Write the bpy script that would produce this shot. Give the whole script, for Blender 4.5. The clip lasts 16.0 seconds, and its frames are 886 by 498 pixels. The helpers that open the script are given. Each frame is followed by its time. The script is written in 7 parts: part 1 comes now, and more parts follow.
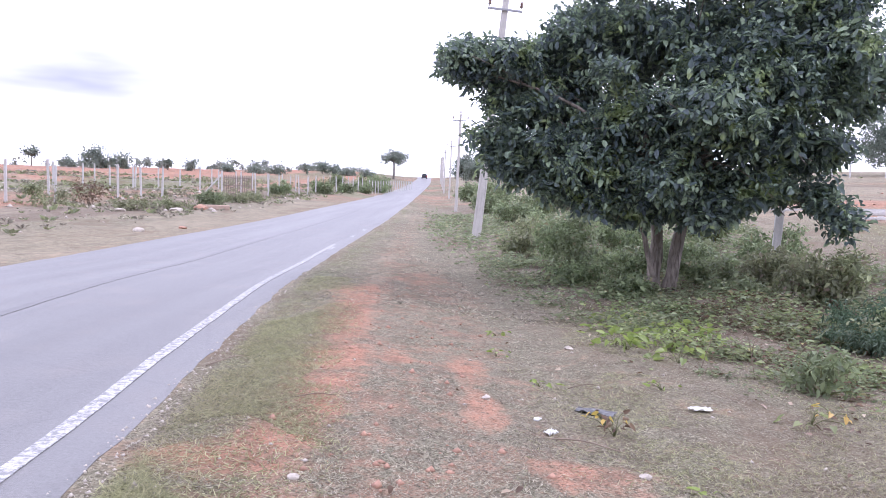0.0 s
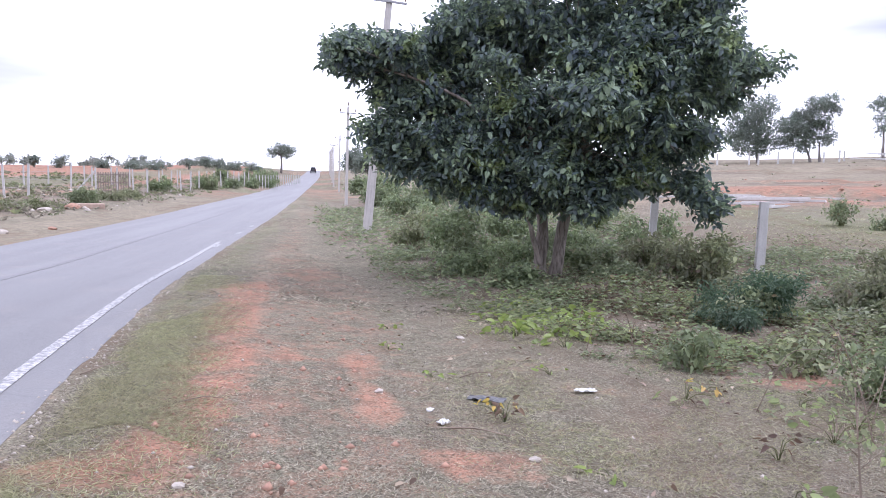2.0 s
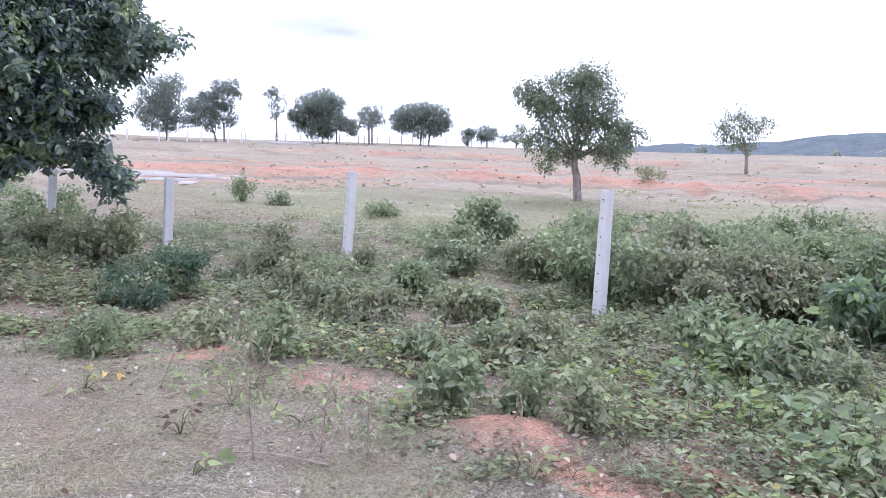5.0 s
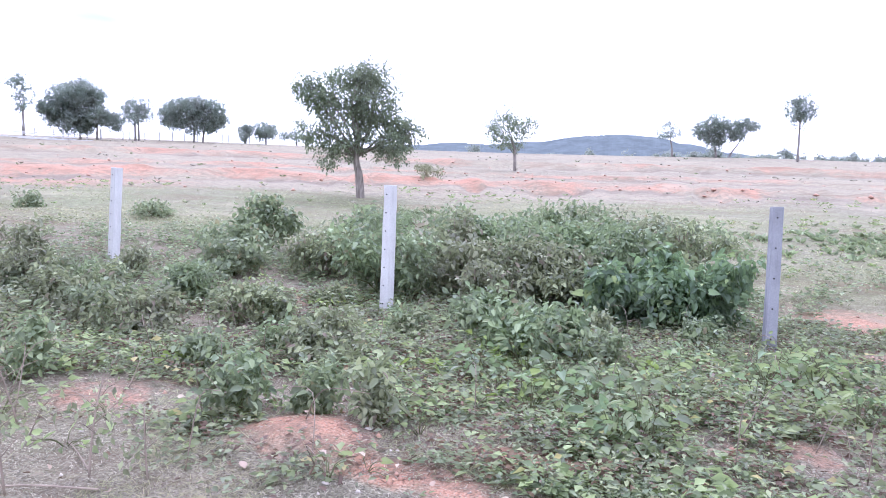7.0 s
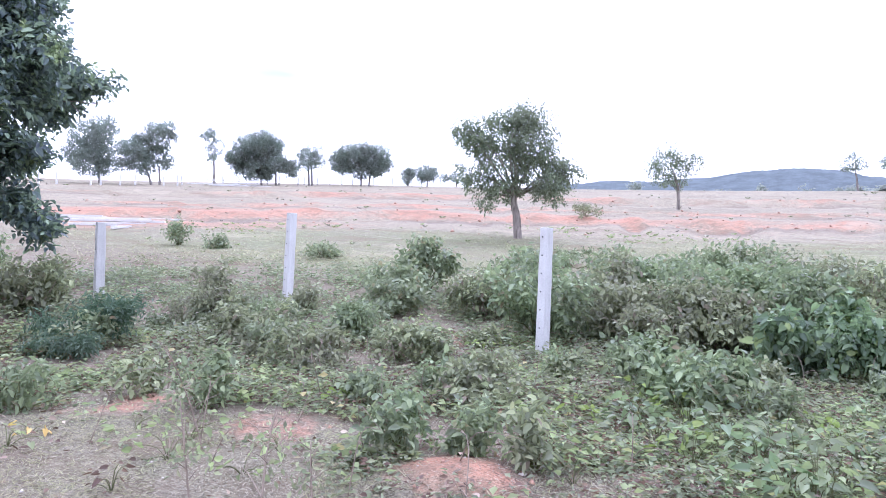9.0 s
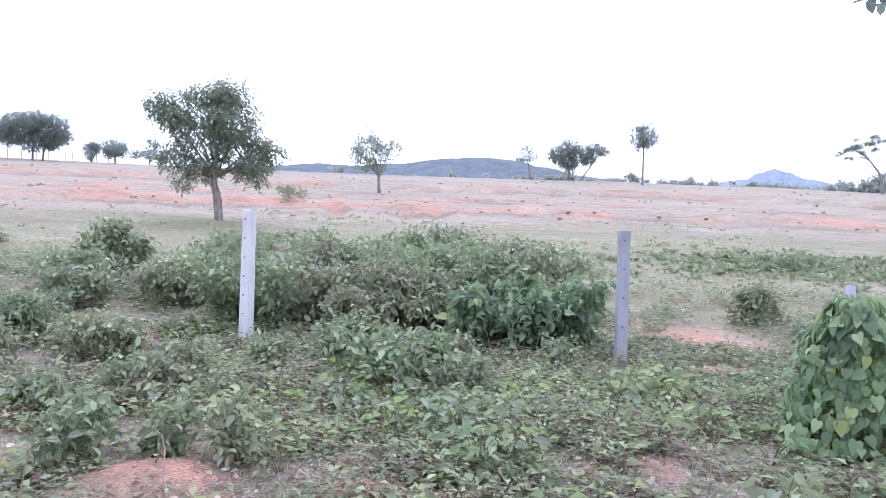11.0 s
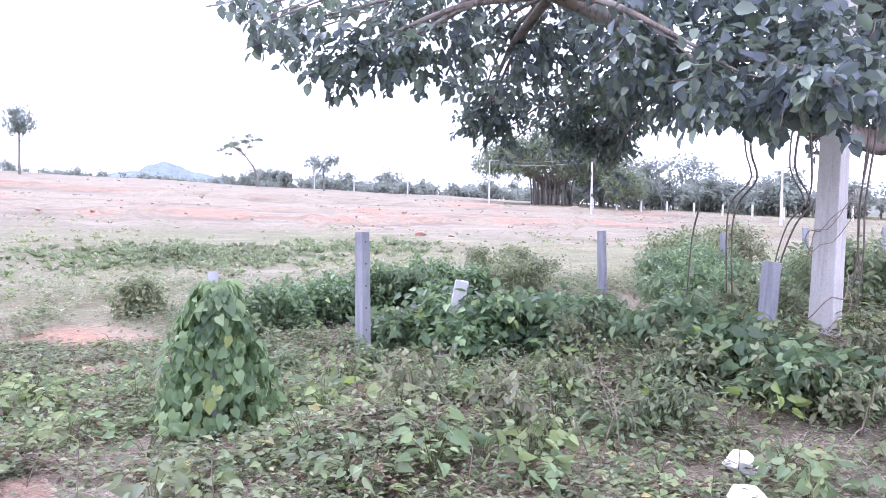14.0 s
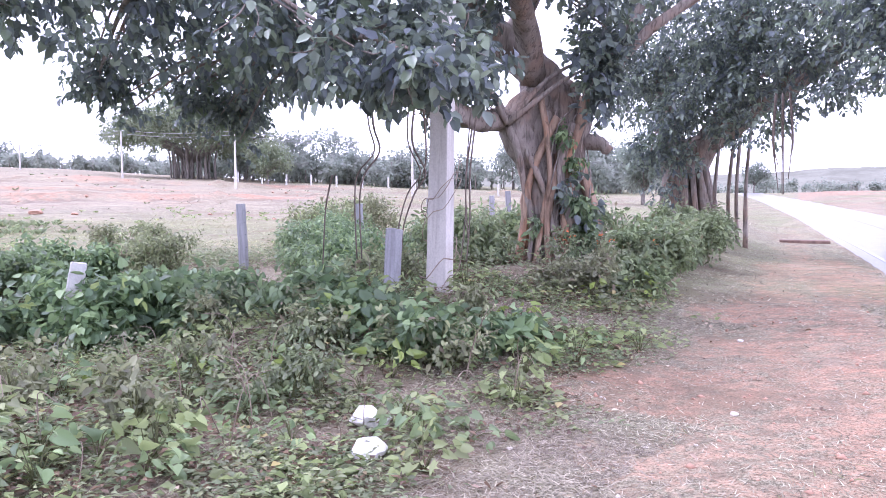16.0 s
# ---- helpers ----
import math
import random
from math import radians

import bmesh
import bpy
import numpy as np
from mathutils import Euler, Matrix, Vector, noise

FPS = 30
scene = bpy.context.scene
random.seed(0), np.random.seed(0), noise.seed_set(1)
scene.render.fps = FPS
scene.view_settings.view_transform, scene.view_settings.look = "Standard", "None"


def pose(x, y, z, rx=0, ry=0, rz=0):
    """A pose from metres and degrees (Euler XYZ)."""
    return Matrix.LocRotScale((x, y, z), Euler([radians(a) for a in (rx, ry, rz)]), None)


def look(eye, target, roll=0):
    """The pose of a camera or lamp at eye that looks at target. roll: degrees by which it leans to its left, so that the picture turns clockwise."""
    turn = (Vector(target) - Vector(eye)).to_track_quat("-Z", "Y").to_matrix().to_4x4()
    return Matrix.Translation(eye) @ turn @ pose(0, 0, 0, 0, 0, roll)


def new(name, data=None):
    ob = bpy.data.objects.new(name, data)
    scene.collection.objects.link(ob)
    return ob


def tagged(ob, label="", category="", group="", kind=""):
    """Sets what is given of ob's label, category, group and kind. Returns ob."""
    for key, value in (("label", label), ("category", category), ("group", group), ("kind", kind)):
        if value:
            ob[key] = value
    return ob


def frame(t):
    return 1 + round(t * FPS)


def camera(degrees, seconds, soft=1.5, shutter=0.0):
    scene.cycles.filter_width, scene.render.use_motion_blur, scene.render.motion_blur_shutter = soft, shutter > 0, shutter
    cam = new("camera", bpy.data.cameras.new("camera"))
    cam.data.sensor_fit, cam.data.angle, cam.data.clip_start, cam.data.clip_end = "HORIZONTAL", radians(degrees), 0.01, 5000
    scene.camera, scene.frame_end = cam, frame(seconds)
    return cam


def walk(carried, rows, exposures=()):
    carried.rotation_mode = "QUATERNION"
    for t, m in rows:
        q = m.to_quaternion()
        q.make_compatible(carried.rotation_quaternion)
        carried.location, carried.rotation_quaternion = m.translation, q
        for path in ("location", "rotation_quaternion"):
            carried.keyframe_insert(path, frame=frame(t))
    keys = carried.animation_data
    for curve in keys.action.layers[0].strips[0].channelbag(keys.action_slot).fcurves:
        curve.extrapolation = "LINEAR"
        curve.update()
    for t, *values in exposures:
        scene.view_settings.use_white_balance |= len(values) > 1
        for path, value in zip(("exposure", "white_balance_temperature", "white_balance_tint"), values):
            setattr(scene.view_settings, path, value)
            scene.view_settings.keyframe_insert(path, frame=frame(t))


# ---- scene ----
cam = camera(61.95, 16.0, soft=0.85)
PATH = [
    (0.0, pose(-0.153, -0.004, 1.508, 85.76, -1.73, 0.41)),
    (0.5, pose(-0.152, -0.013, 1.512, 85.76, -1.74, 0.34)),
    (1.0, pose(-0.147, -0.014, 1.513, 85.71, -1.43, -1.14)),
    (1.5, pose(-0.134, -0.015, 1.513, 85.52, -1.01, -4.55)),
    (2.0, pose(-0.125, 0.003, 1.512, 85.36, -0.70, -8.04)),
    (2.5, pose(-0.111, 0.011, 1.512, 85.54, -0.44, -13.16)),
    (3.0, pose(-0.065, 0.040, 1.509, 85.70, -1.68, -21.70)),
    (3.3, pose(-0.038, 0.039, 1.499, 86.37, -2.48, -28.02)),
    (3.5, pose(-0.020, 0.038, 1.492, 85.93, -3.01, -31.40)),
    (4.0, pose(0.016, 0.077, 1.489, 85.00, -2.67, -40.97)),
    (4.5, pose(0.053, 0.098, 1.485, 84.72, -2.20, -46.83)),
    (5.0, pose(0.072, 0.100, 1.494, 84.70, -2.26, -51.28)),
    (5.2, pose(0.064, 0.098, 1.499, 84.72, -2.08, -52.62)),
    (7.3, pose(0.149, 0.163, 1.451, 85.19, -1.86, -68.66)),
    (7.5, pose(0.155, 0.136, 1.491, 86.22, -1.62, -66.81)),
    (8.0, pose(0.086, 0.099, 1.489, 88.00, -1.02, -56.95)),
    (8.2, pose(0.068, 0.087, 1.489, 87.95, -1.25, -55.35)),
    (10.3, pose(0.142, 0.160, 1.509, 86.86, -2.30, -63.95)),
    (10.5, pose(0.140, 0.159, 1.508, 86.62, -2.51, -68.49)),
    (11.0, pose(0.180, 0.150, 1.497, 87.13, -1.84, -78.48)),
    (11.3, pose(0.179, 0.148, 1.498, 88.55, -1.32, -85.23)),
    (11.5, pose(0.179, 0.147, 1.498, 88.49, -0.97, -88.90)),
    (12.0, pose(0.185, 0.154, 1.501, 88.35, -1.11, -98.10)),
    (12.5, pose(0.239, 0.120, 1.497, 88.24, -0.53, -105.91)),
    (13.0, pose(0.261, 0.052, 1.500, 87.05, -0.64, -111.14)),
    (13.5, pose(0.274, -0.011, 1.506, 87.49, -1.45, -114.83)),
    (14.0, pose(0.238, -0.060, 1.503, 87.62, -0.94, -123.16)),
    (14.5, pose(0.237, -0.110, 1.491, 86.40, -1.45, -128.82)),
    (15.0, pose(0.222, -0.145, 1.494, 86.37, -0.14, -134.85)),
    (15.5, pose(0.196, -0.180, 1.496, 87.27, 0.58, -139.52)),
    (16.0, pose(0.162, -0.210, 1.485, 85.82, -0.02, -149.98)),
]
# seconds, stops, kelvin, tint
walk(cam, PATH, [(0.0, 0.34, 5600, 27), (2.5, 0.19, 5600, 23), (3.5, 0.21, 5550, 22), (5.0, 0.56, 5350, 25), (8.0, 0.83, 5200, 26), (10.8, 0.69, 5200, 26), (12.0, 0.63, 5230, 28), (13.5, 0.94, 5290, 30), (15.0, 1.13, 5280, 33), (16.0, 1.00, 5380, 35)])

# ---- light ----
world = bpy.data.worlds.new("sky")
scene.world = world
world.use_nodes = True
wn, wl = world.node_tree.nodes, world.node_tree.links
wn.clear()
w_out = wn.new("ShaderNodeOutputWorld")
w_bg = wn.new("ShaderNodeBackground")
w_bg.inputs["Strength"].default_value = 0.12
SUN_EL, SUN_AZ = 52.0, 75.0
w_sky = wn.new("ShaderNodeTexSky")
w_sky.sky_type = "NISHITA"
w_sky.sun_disc = False
w_sky.sun_elevation, w_sky.sun_rotation = radians(SUN_EL), radians(SUN_AZ)
w_geo = wn.new("ShaderNodeTexCoord")
w_mix = wn.new("ShaderNodeMix")
w_mix.data_type = "RGBA"
w_mix.inputs[0].default_value = 0.93
CLOUD = 13.0


def w_math(op, a, b=None):
    n = wn.new("ShaderNodeMath")
    n.operation = op
    for slot, v in enumerate((a, b)):
        if v is None:
            continue
        if isinstance(v, (int, float)):
            n.inputs[slot].default_value = v
        else:
            wl.new(v, n.inputs[slot])
    return n.outputs[0]


def grey_cloud(bearing, up, wide, high, seed):
    """A soft grey cloud bank, flat below, in one direction of the sky."""
    m = wn.new("ShaderNodeMapping")
    m.vector_type = "TEXTURE"
    m.inputs["Rotation"].default_value = (0, -radians(up), radians(90 - bearing))
    wl.new(w_geo.outputs["Generated"], m.inputs["Vector"])
    sp = wn.new("ShaderNodeSeparateXYZ")
    wl.new(m.outputs[0], sp.inputs[0])
    nz = wn.new("ShaderNodeTexNoise")
    nz.inputs["Scale"].default_value = 5
    nz.inputs["Detail"].default_value = 3
    sh = wn.new("ShaderNodeMapping")
    sh.inputs["Location"].default_value = (seed, seed * 2, 0)
    sh.inputs["Scale"].default_value = (1, 1, 5)
    wl.new(m.outputs[0], sh.inputs["Vector"])
    wl.new(sh.outputs[0], nz.inputs["Vector"])
    bump = w_math("MULTIPLY", w_math("SUBTRACT", nz.outputs[0], 0.5), 1.5)
    ay = w_math("POWER", w_math("DIVIDE", sp.outputs[1], math.sin(radians(wide))), 2.0)
    az = w_math("POWER", w_math("ABSOLUTE", w_math("DIVIDE", sp.outputs[2], math.sin(radians(high)))), 2.0)
    front = w_math("GREATER_THAN", sp.outputs[0], 0.0)
    v = w_math("MULTIPLY", w_math("ADD", w_math("SUBTRACT", 1.1, w_math("ADD", ay, az)), bump), 0.75)
    v = w_math("MULTIPLY", w_math("MINIMUM", w_math("MAXIMUM", v, 0.0), 1.0), front)
    return v


clouds = w_math("MAXIMUM", grey_cloud(51.0, 10.3, 15, 2.6, 3.1), grey_cloud(42.0, 11.2, 12, 2.2, 6.4))
for args in ((-28, 7.4, 13, 3.0, 8.2), (100, 24, 14, 3, 5.5), (20, 30, 16, 3, 1.7)):
    clouds = w_math("MAXIMUM", clouds, grey_cloud(*args))
w_ramp = wn.new("ShaderNodeMix")
w_ramp.data_type = "RGBA"
w_ramp.inputs[6].default_value = (CLOUD, CLOUD * 0.99, CLOUD * 1.01, 1)
w_ramp.inputs[7].default_value = (CLOUD * 0.31, CLOUD * 0.315, CLOUD * 0.345, 1)
wl.new(clouds, w_ramp.inputs[0])
wl.new(w_sky.outputs[0], w_mix.inputs[6])
wl.new(w_ramp.outputs[2], w_mix.inputs[7])
wl.new(w_mix.outputs[2], w_bg.inputs["Color"])
wl.new(w_bg.outputs[0], w_out.inputs[0])

sun_data = bpy.data.lights.new("sun", "SUN")
sun_data.energy, sun_data.angle, sun_data.color = 1.2, radians(18), (1.0, 0.96, 0.9)
sun = new("sun", sun_data)
to_sun = Vector((math.sin(radians(SUN_AZ)) * math.cos(radians(SUN_EL)), math.cos(radians(SUN_AZ)) * math.cos(radians(SUN_EL)), math.sin(radians(SUN_EL))))
sun.matrix_world = look((0, 0, 60), Vector((0, 0, 60)) - to_sun)

# ---- materials ----
rng = np.random.default_rng(11)


class Nodes:
    def __init__(self, name):
        self.mat = bpy.data.materials.new(name)
        self.mat.use_nodes = True
        self.n, self.l = self.mat.node_tree.nodes, self.mat.node_tree.links
        self.bsdf = self.n["Principled BSDF"]

    def put(self, value, socket):
        if isinstance(value, (int, float)):
            socket.default_value = value
        elif isinstance(value, tuple):
            socket.default_value = (*value, 1.0) if len(value) == 3 and socket.type == "RGBA" else value
        else:
            self.l.new(value, socket)

    def coords(self, scale=(1, 1, 1), world_space=True):
        m = self.n.new("ShaderNodeMapping")
        m.inputs["Scale"].default_value = scale
        if world_space:
            self.l.new(self.n.new("ShaderNodeNewGeometry").outputs["Position"], m.inputs[0])
        else:
            self.l.new(self.n.new("ShaderNodeTexCoord").outputs["Object"], m.inputs[0])
        return m.outputs[0]

    def noise(self, vec, scale, detail=4.0, rough=0.55, warp=0.0):
        t = self.n.new("ShaderNodeTexNoise")
        self.l.new(vec, t.inputs["Vector"])
        for k, v in (("Scale", scale), ("Detail", detail), ("Roughness", rough), ("Distortion", warp)):
            t.inputs[k].default_value = v
        return t.outputs[0]

    def ramp(self, fac, *stops):
        r = self.n.new("ShaderNodeValToRGB")
        self.l.new(fac, r.inputs[0])
        while len(r.color_ramp.elements) < len(stops):
            r.color_ramp.elements.new(0.5)
        for e, (p, c) in zip(r.color_ramp.elements, stops):
            e.position, e.color = p, (c, c, c, 1) if isinstance(c, (int, float)) else (*c, 1)
        return r.outputs[0]

    def mix(self, fac, a, b, mode="MIX"):
        m = self.n.new("ShaderNodeMix")
        m.data_type, m.blend_type = "RGBA", mode
        self.put(fac, m.inputs[0])
        self.put(a, m.inputs[6])
        self.put(b, m.inputs[7])
        return m.outputs[2]

    def math(self, op, a, b=0.0):
        m = self.n.new("ShaderNodeMath")
        m.operation = op
        self.put(a, m.inputs[0])
        self.put(b, m.inputs[1])
        return m.outputs[0]

    def bump(self, h, strength=0.5, dist=0.01):
        b = self.n.new("ShaderNodeBump")
        b.inputs["Strength"].default_value, b.inputs["Distance"].default_value = strength, dist
        self.l.new(h, b.inputs["Height"])
        self.l.new(b.outputs[0], self.bsdf.inputs["Normal"])

    def done(self, color, rough=0.8, metal=0.0, spec=0.4):
        self.put(color, self.bsdf.inputs["Base Color"])
        self.put(rough, self.bsdf.inputs["Roughness"])
        self.bsdf.inputs["Metallic"].default_value = metal
        self.bsdf.inputs["Specular IOR Level"].default_value = spec
        return self.mat


def leaf_mat(name, dark, mid, light, odd=None, rough=0.45, through_light=0.3, spec=0.5, young=None, wilt=0.45):
    """Leaves: each one its own tint, a paler back light through it, slight gloss."""
    k = Nodes(name)
    geo = k.n.new("ShaderNodeNewGeometry")
    stops = [(0.0, dark), (0.5, mid), (0.88, light)]
    if odd:
        stops += [(0.950, light), (0.962, odd)]
    col = k.ramp(geo.outputs["Random Per Island"], *stops)
    patch = k.noise(k.coords(), 1.7, 2)
    col = k.mix(k.ramp(patch, (0.35, 0.0), (0.7, 0.45)), col, k.mix(0.5, col, light))
    dull = tuple(0.6 * c + 0.4 * sum(mid) / 3 for c in (mid[0] * 1.25, mid[1] * 0.85, mid[2]))
    col = k.mix(k.ramp(k.noise(k.coords(), 0.6, 3), (0.42, 0.0), (0.62, wilt)), col, dull)
    if young:
        tip = k.noise(k.coords(), 1.9, 2)
        col = k.mix(k.ramp(tip, (0.60, 0.0), (0.66, 0.8)), col, young)
    k.done(col, rough, spec=spec)
    tl = k.n.new("ShaderNodeBsdfTranslucent")
    k.l.new(k.mix(0.6, col, tuple(min(1, c * 2.2) for c in light)), tl.inputs[0])
    ms = k.n.new("ShaderNodeMixShader")
    ms.inputs[0].default_value = through_light
    out = k.n["Material Output"]
    k.l.new(k.bsdf.outputs[0], ms.inputs[1])
    k.l.new(tl.outputs[0], ms.inputs[2])
    k.l.new(ms.outputs[0], out.inputs[0])
    return k.mat


def bark_mat(name, a, b, c=None, stretch=0.25, scale=9.0):
    k = Nodes(name)
    v = k.coords((1, 1, stretch))
    n1 = k.noise(v, scale, 6, 0.65, 0.5)
    n2 = k.noise(k.coords(), 2.1, 3)
    col = k.mix(k.ramp(n1, (0.3, 0.0), (0.72, 1.0)), a, b)
    if c:
        col = k.mix(k.ramp(n2, (0.50, 0.0), (0.64, 0.75)), col, c)
    groove = k.noise(k.coords((1, 1, 0.12)), 16, 4, 0.6, 0.8)
    col = k.mix(k.ramp(groove, (0.36, 0.7), (0.5, 0.0)), col, tuple(q * 0.45 for q in a))
    k.bump(k.mix(0.5, n1, groove), 1.0, 0.03)
    return k.done(col, 0.85, spec=0.25)


def concrete_mat(name, base, stain, amount=0.5):
    k = Nodes(name)
    v = k.coords(world_space=False)
    big, fine = k.noise(v, 2.3, 5, 0.6), k.noise(v, 55, 3)
    streak = k.noise(k.coords((9, 9, 0.6), False), 2.0, 4, 0.6)
    col = k.mix(k.ramp(big, (0.42, 0.0), (0.75, amount)), base, stain)
    col = k.mix(k.ramp(streak, (0.5, 0.0), (0.75, amount)), col, tuple(s * 0.8 for s in stain))
    col = k.mix(k.ramp(fine, (0.35, 0.16), (0.6, 0.0)), col, (0.1, 0.1, 0.1))
    k.bump(fine, 0.35, 0.006)
    return k.done(col, 0.82, spec=0.3)


def ground_material():
    k = Nodes("ground")
    att = k.n.new("ShaderNodeVertexColor")
    att.layer_name = "soil"
    sp = k.n.new("ShaderNodeSeparateColor")
    k.l.new(att.outputs[0], sp.inputs[0])
    v = k.coords()
    wide, mid, fine = k.noise(v, 0.13, 4), k.noise(v, 2.0, 7, 0.68, 0.6), k.noise(v, 9, 6, 0.7)
    straw = k.noise(k.coords((1.0, 0.6, 1)), 38, 6, 0.8, 1.4)
    tiny = k.noise(v, 120, 3, 0.7)
    dry = k.mix(k.ramp(straw, (0.40, 0.0), (0.60, 1.0)), (0.075, 0.069, 0.045), (0.345, 0.322, 0.228))
    dry = k.mix(k.ramp(mid, (0.4, 0.0), (0.7, 0.5)), dry, (0.275, 0.235, 0.17))
    red = k.mix(k.ramp(fine, (0.3, 0.0), (0.7, 1.0)), (0.34, 0.155, 0.095), (0.50, 0.27, 0.18))
    red = k.mix(k.ramp(tiny, (0.55, 0.0), (0.75, 0.4)), red, (0.46, 0.31, 0.23))
    green = k.mix(k.ramp(straw, (0.35, 0.0), (0.65, 1.0)), (0.10, 0.112, 0.055), (0.285, 0.295, 0.16))
    edge = k.math("MULTIPLY", k.math("SUBTRACT", k.mix(0.5, mid, fine), 0.5), 2.7)

    def mask(ch, lo, hi):
        return k.ramp(k.math("ADD", sp.outputs[ch], edge), (lo, 0.0), (hi, 1.0))

    col = k.mix(mask(1, 0.3, 0.75), dry, green)
    pale = k.mix(k.ramp(fine, (0.35, 0.0), (0.65, 1.0)), (0.205, 0.176, 0.122), (0.385, 0.335, 0.235))
    col = k.mix(mask(2, 0.3, 0.75), col, pale)
    # dark brown: plant litter, and the shade painted under the field banks
    litter = k.mix(k.ramp(fine, (0.35, 0.0), (0.65, 1.0)), (0.095, 0.075, 0.057), (0.28, 0.225, 0.175))
    col = k.mix(k.ramp(k.math("ADD", att.outputs["Alpha"], edge), (0.3, 0.0), (0.75, 0.85)), col, litter)
    col = k.mix(mask(0, 0.25, 0.95), col, red)
    col = k.mix(k.ramp(wide, (0.42, 0.0), (0.62, 0.18)), col, (0.30, 0.26, 0.17))
    clod = k.noise(v, 3.3, 5, 0.7)
    speck = k.noise(v, 55, 4, 0.75)
    col = k.mix(k.ramp(speck, (0.38, 0.8), (0.48, 0.0)), col, (0.065, 0.052, 0.04))
    col = k.mix(k.ramp(speck, (0.57, 0.0), (0.66, 0.6)), col, (0.50, 0.44, 0.36))
    col = k.mix(k.ramp(clod, (0.36, 0.45), (0.52, 0.0)), col, (0.13, 0.10, 0.075))
    # turned earth: darker brown drifts and pale crusts a metre or two across
    drift = k.noise(k.coords((1.0, 0.45, 1)), 0.55, 6, 0.66, 0.8)
    col = k.mix(k.ramp(drift, (0.37, 0.5), (0.47, 0.0)), col, (0.165, 0.115, 0.078))
    col = k.mix(k.ramp(drift, (0.56, 0.0), (0.66, 0.35)), col, (0.40, 0.34, 0.25))
    k.bump(k.mix(0.5, straw, fine), 0.8, 0.02)
    return k.done(col, 0.95, spec=0.15)


def asphalt_material():
    k = Nodes("asphalt")
    v = k.coords()
    grit, mid = k.mix(0.45, k.noise(v, 130, 3, 0.7), k.noise(v, 48, 2, 0.6)), k.noise(v, 1.6, 5)
    lane = k.noise(k.coords((1.2, 0.05, 1)), 1.0, 3)
    col = k.mix(k.ramp(grit, (0.35, 0.0), (0.65, 1.0)), (0.072, 0.070, 0.068), (0.178, 0.173, 0.168))
    col = k.mix(k.ramp(lane, (0.4, 0.0), (0.65, 0.4)), col, (0.235, 0.23, 0.225))
    col = k.mix(k.ramp(mid, (0.52, 0.0), (0.75, 0.25)), col, (0.26, 0.215, 0.185))
    vor = k.n.new("ShaderNodeTexVoronoi")
    vor.feature = "DISTANCE_TO_EDGE"
    vor.inputs["Scale"].default_value = 0.32
    k.l.new(k.mix(0.12, v, k.mix(1.0, v, mid, "ADD")), vor.inputs["Vector"])
    col = k.mix(k.math("MULTIPLY", k.ramp(vor.outputs[0], (0.0, 1.0), (0.006, 0.0)), 0.25), col, (0.07, 0.07, 0.072))
    k.bump(grit, 0.6, 0.008)
    return k.done(col, 0.46, spec=0.75)


def paint_material():
    k = Nodes("road_paint")
    v = k.coords()
    wear = k.noise(v, 24, 5, 0.75)
    col = k.mix(k.ramp(wear, (0.43, 1.0), (0.60, 0.0)), (0.55, 0.54, 0.53), (0.24, 0.24, 0.24))
    k.bump(wear, 0.3, 0.004)
    return k.done(col, 0.7)


def plain_mat(name, color, rough=0.7, var=0.25, scale=14.0, metal=0.0):
    k = Nodes(name)
    n1 = k.noise(k.coords(world_space=False), scale, 4, 0.6)
    k.bump(n1, 0.3, 0.005)
    return k.done(k.mix(k.ramp(n1, (0.3, 0.0), (0.7, 1.0)), tuple(c * (1 - var) for c in color), tuple(min(1, c * (1 + var)) for c in color)), rough, metal)


M_GROUND, M_ASPHALT, M_PAINT = ground_material(), asphalt_material(), paint_material()
M_WHITE_POST = concrete_mat("white_concrete", (0.62, 0.61, 0.585), (0.42, 0.40, 0.37), 0.45)
M_OLD_POST = concrete_mat("old_white_concrete", (0.58, 0.57, 0.55), (0.42, 0.40, 0.37), 0.45)
M_GREY_POST = concrete_mat("grey_concrete", (0.36, 0.36, 0.38), (0.20, 0.20, 0.215), 0.7)
M_POLE = concrete_mat("pole_concrete", (0.60, 0.575, 0.54), (0.40, 0.375, 0.34), 0.55)
M_HOLE = plain_mat("hole_shade", (0.04, 0.038, 0.035), 0.9)
M_STEEL = plain_mat("galvanised_steel", (0.32, 0.32, 0.33), 0.5, 0.2, 20, 0.7)
M_SEAM = plain_mat("asphalt_seam", (0.145, 0.141, 0.138), 0.46, 0.2, 6)
M_CERAMIC = plain_mat("brown_ceramic", (0.13, 0.07, 0.05), 0.3)
M_STONE = plain_mat("pale_stone", (0.47, 0.42, 0.36), 0.85, 0.25, 20)
M_WHITE_STONE = plain_mat("whitewashed_stone", (0.74, 0.73, 0.71), 0.85, 0.2, 16)
M_RED_STONE = plain_mat("red_stone", (0.40, 0.24, 0.17), 0.9, 0.3, 16)
M_FOIL = plain_mat("foil", (0.17, 0.17, 0.172), 0.35, 0.5, 22, 0.5)
M_PAPER = plain_mat("paper", (0.70, 0.70, 0.66), 0.8, 0.1)
M_TWIG = plain_mat("dry_twig", (0.27, 0.215, 0.165), 0.9, 0.35, 9)
M_STEM = plain_mat("green_stem", (0.13, 0.14, 0.06), 0.8, 0.3, 9)
M_BARK = bark_mat("grey_bark", (0.13, 0.11, 0.09), (0.38, 0.335, 0.29))
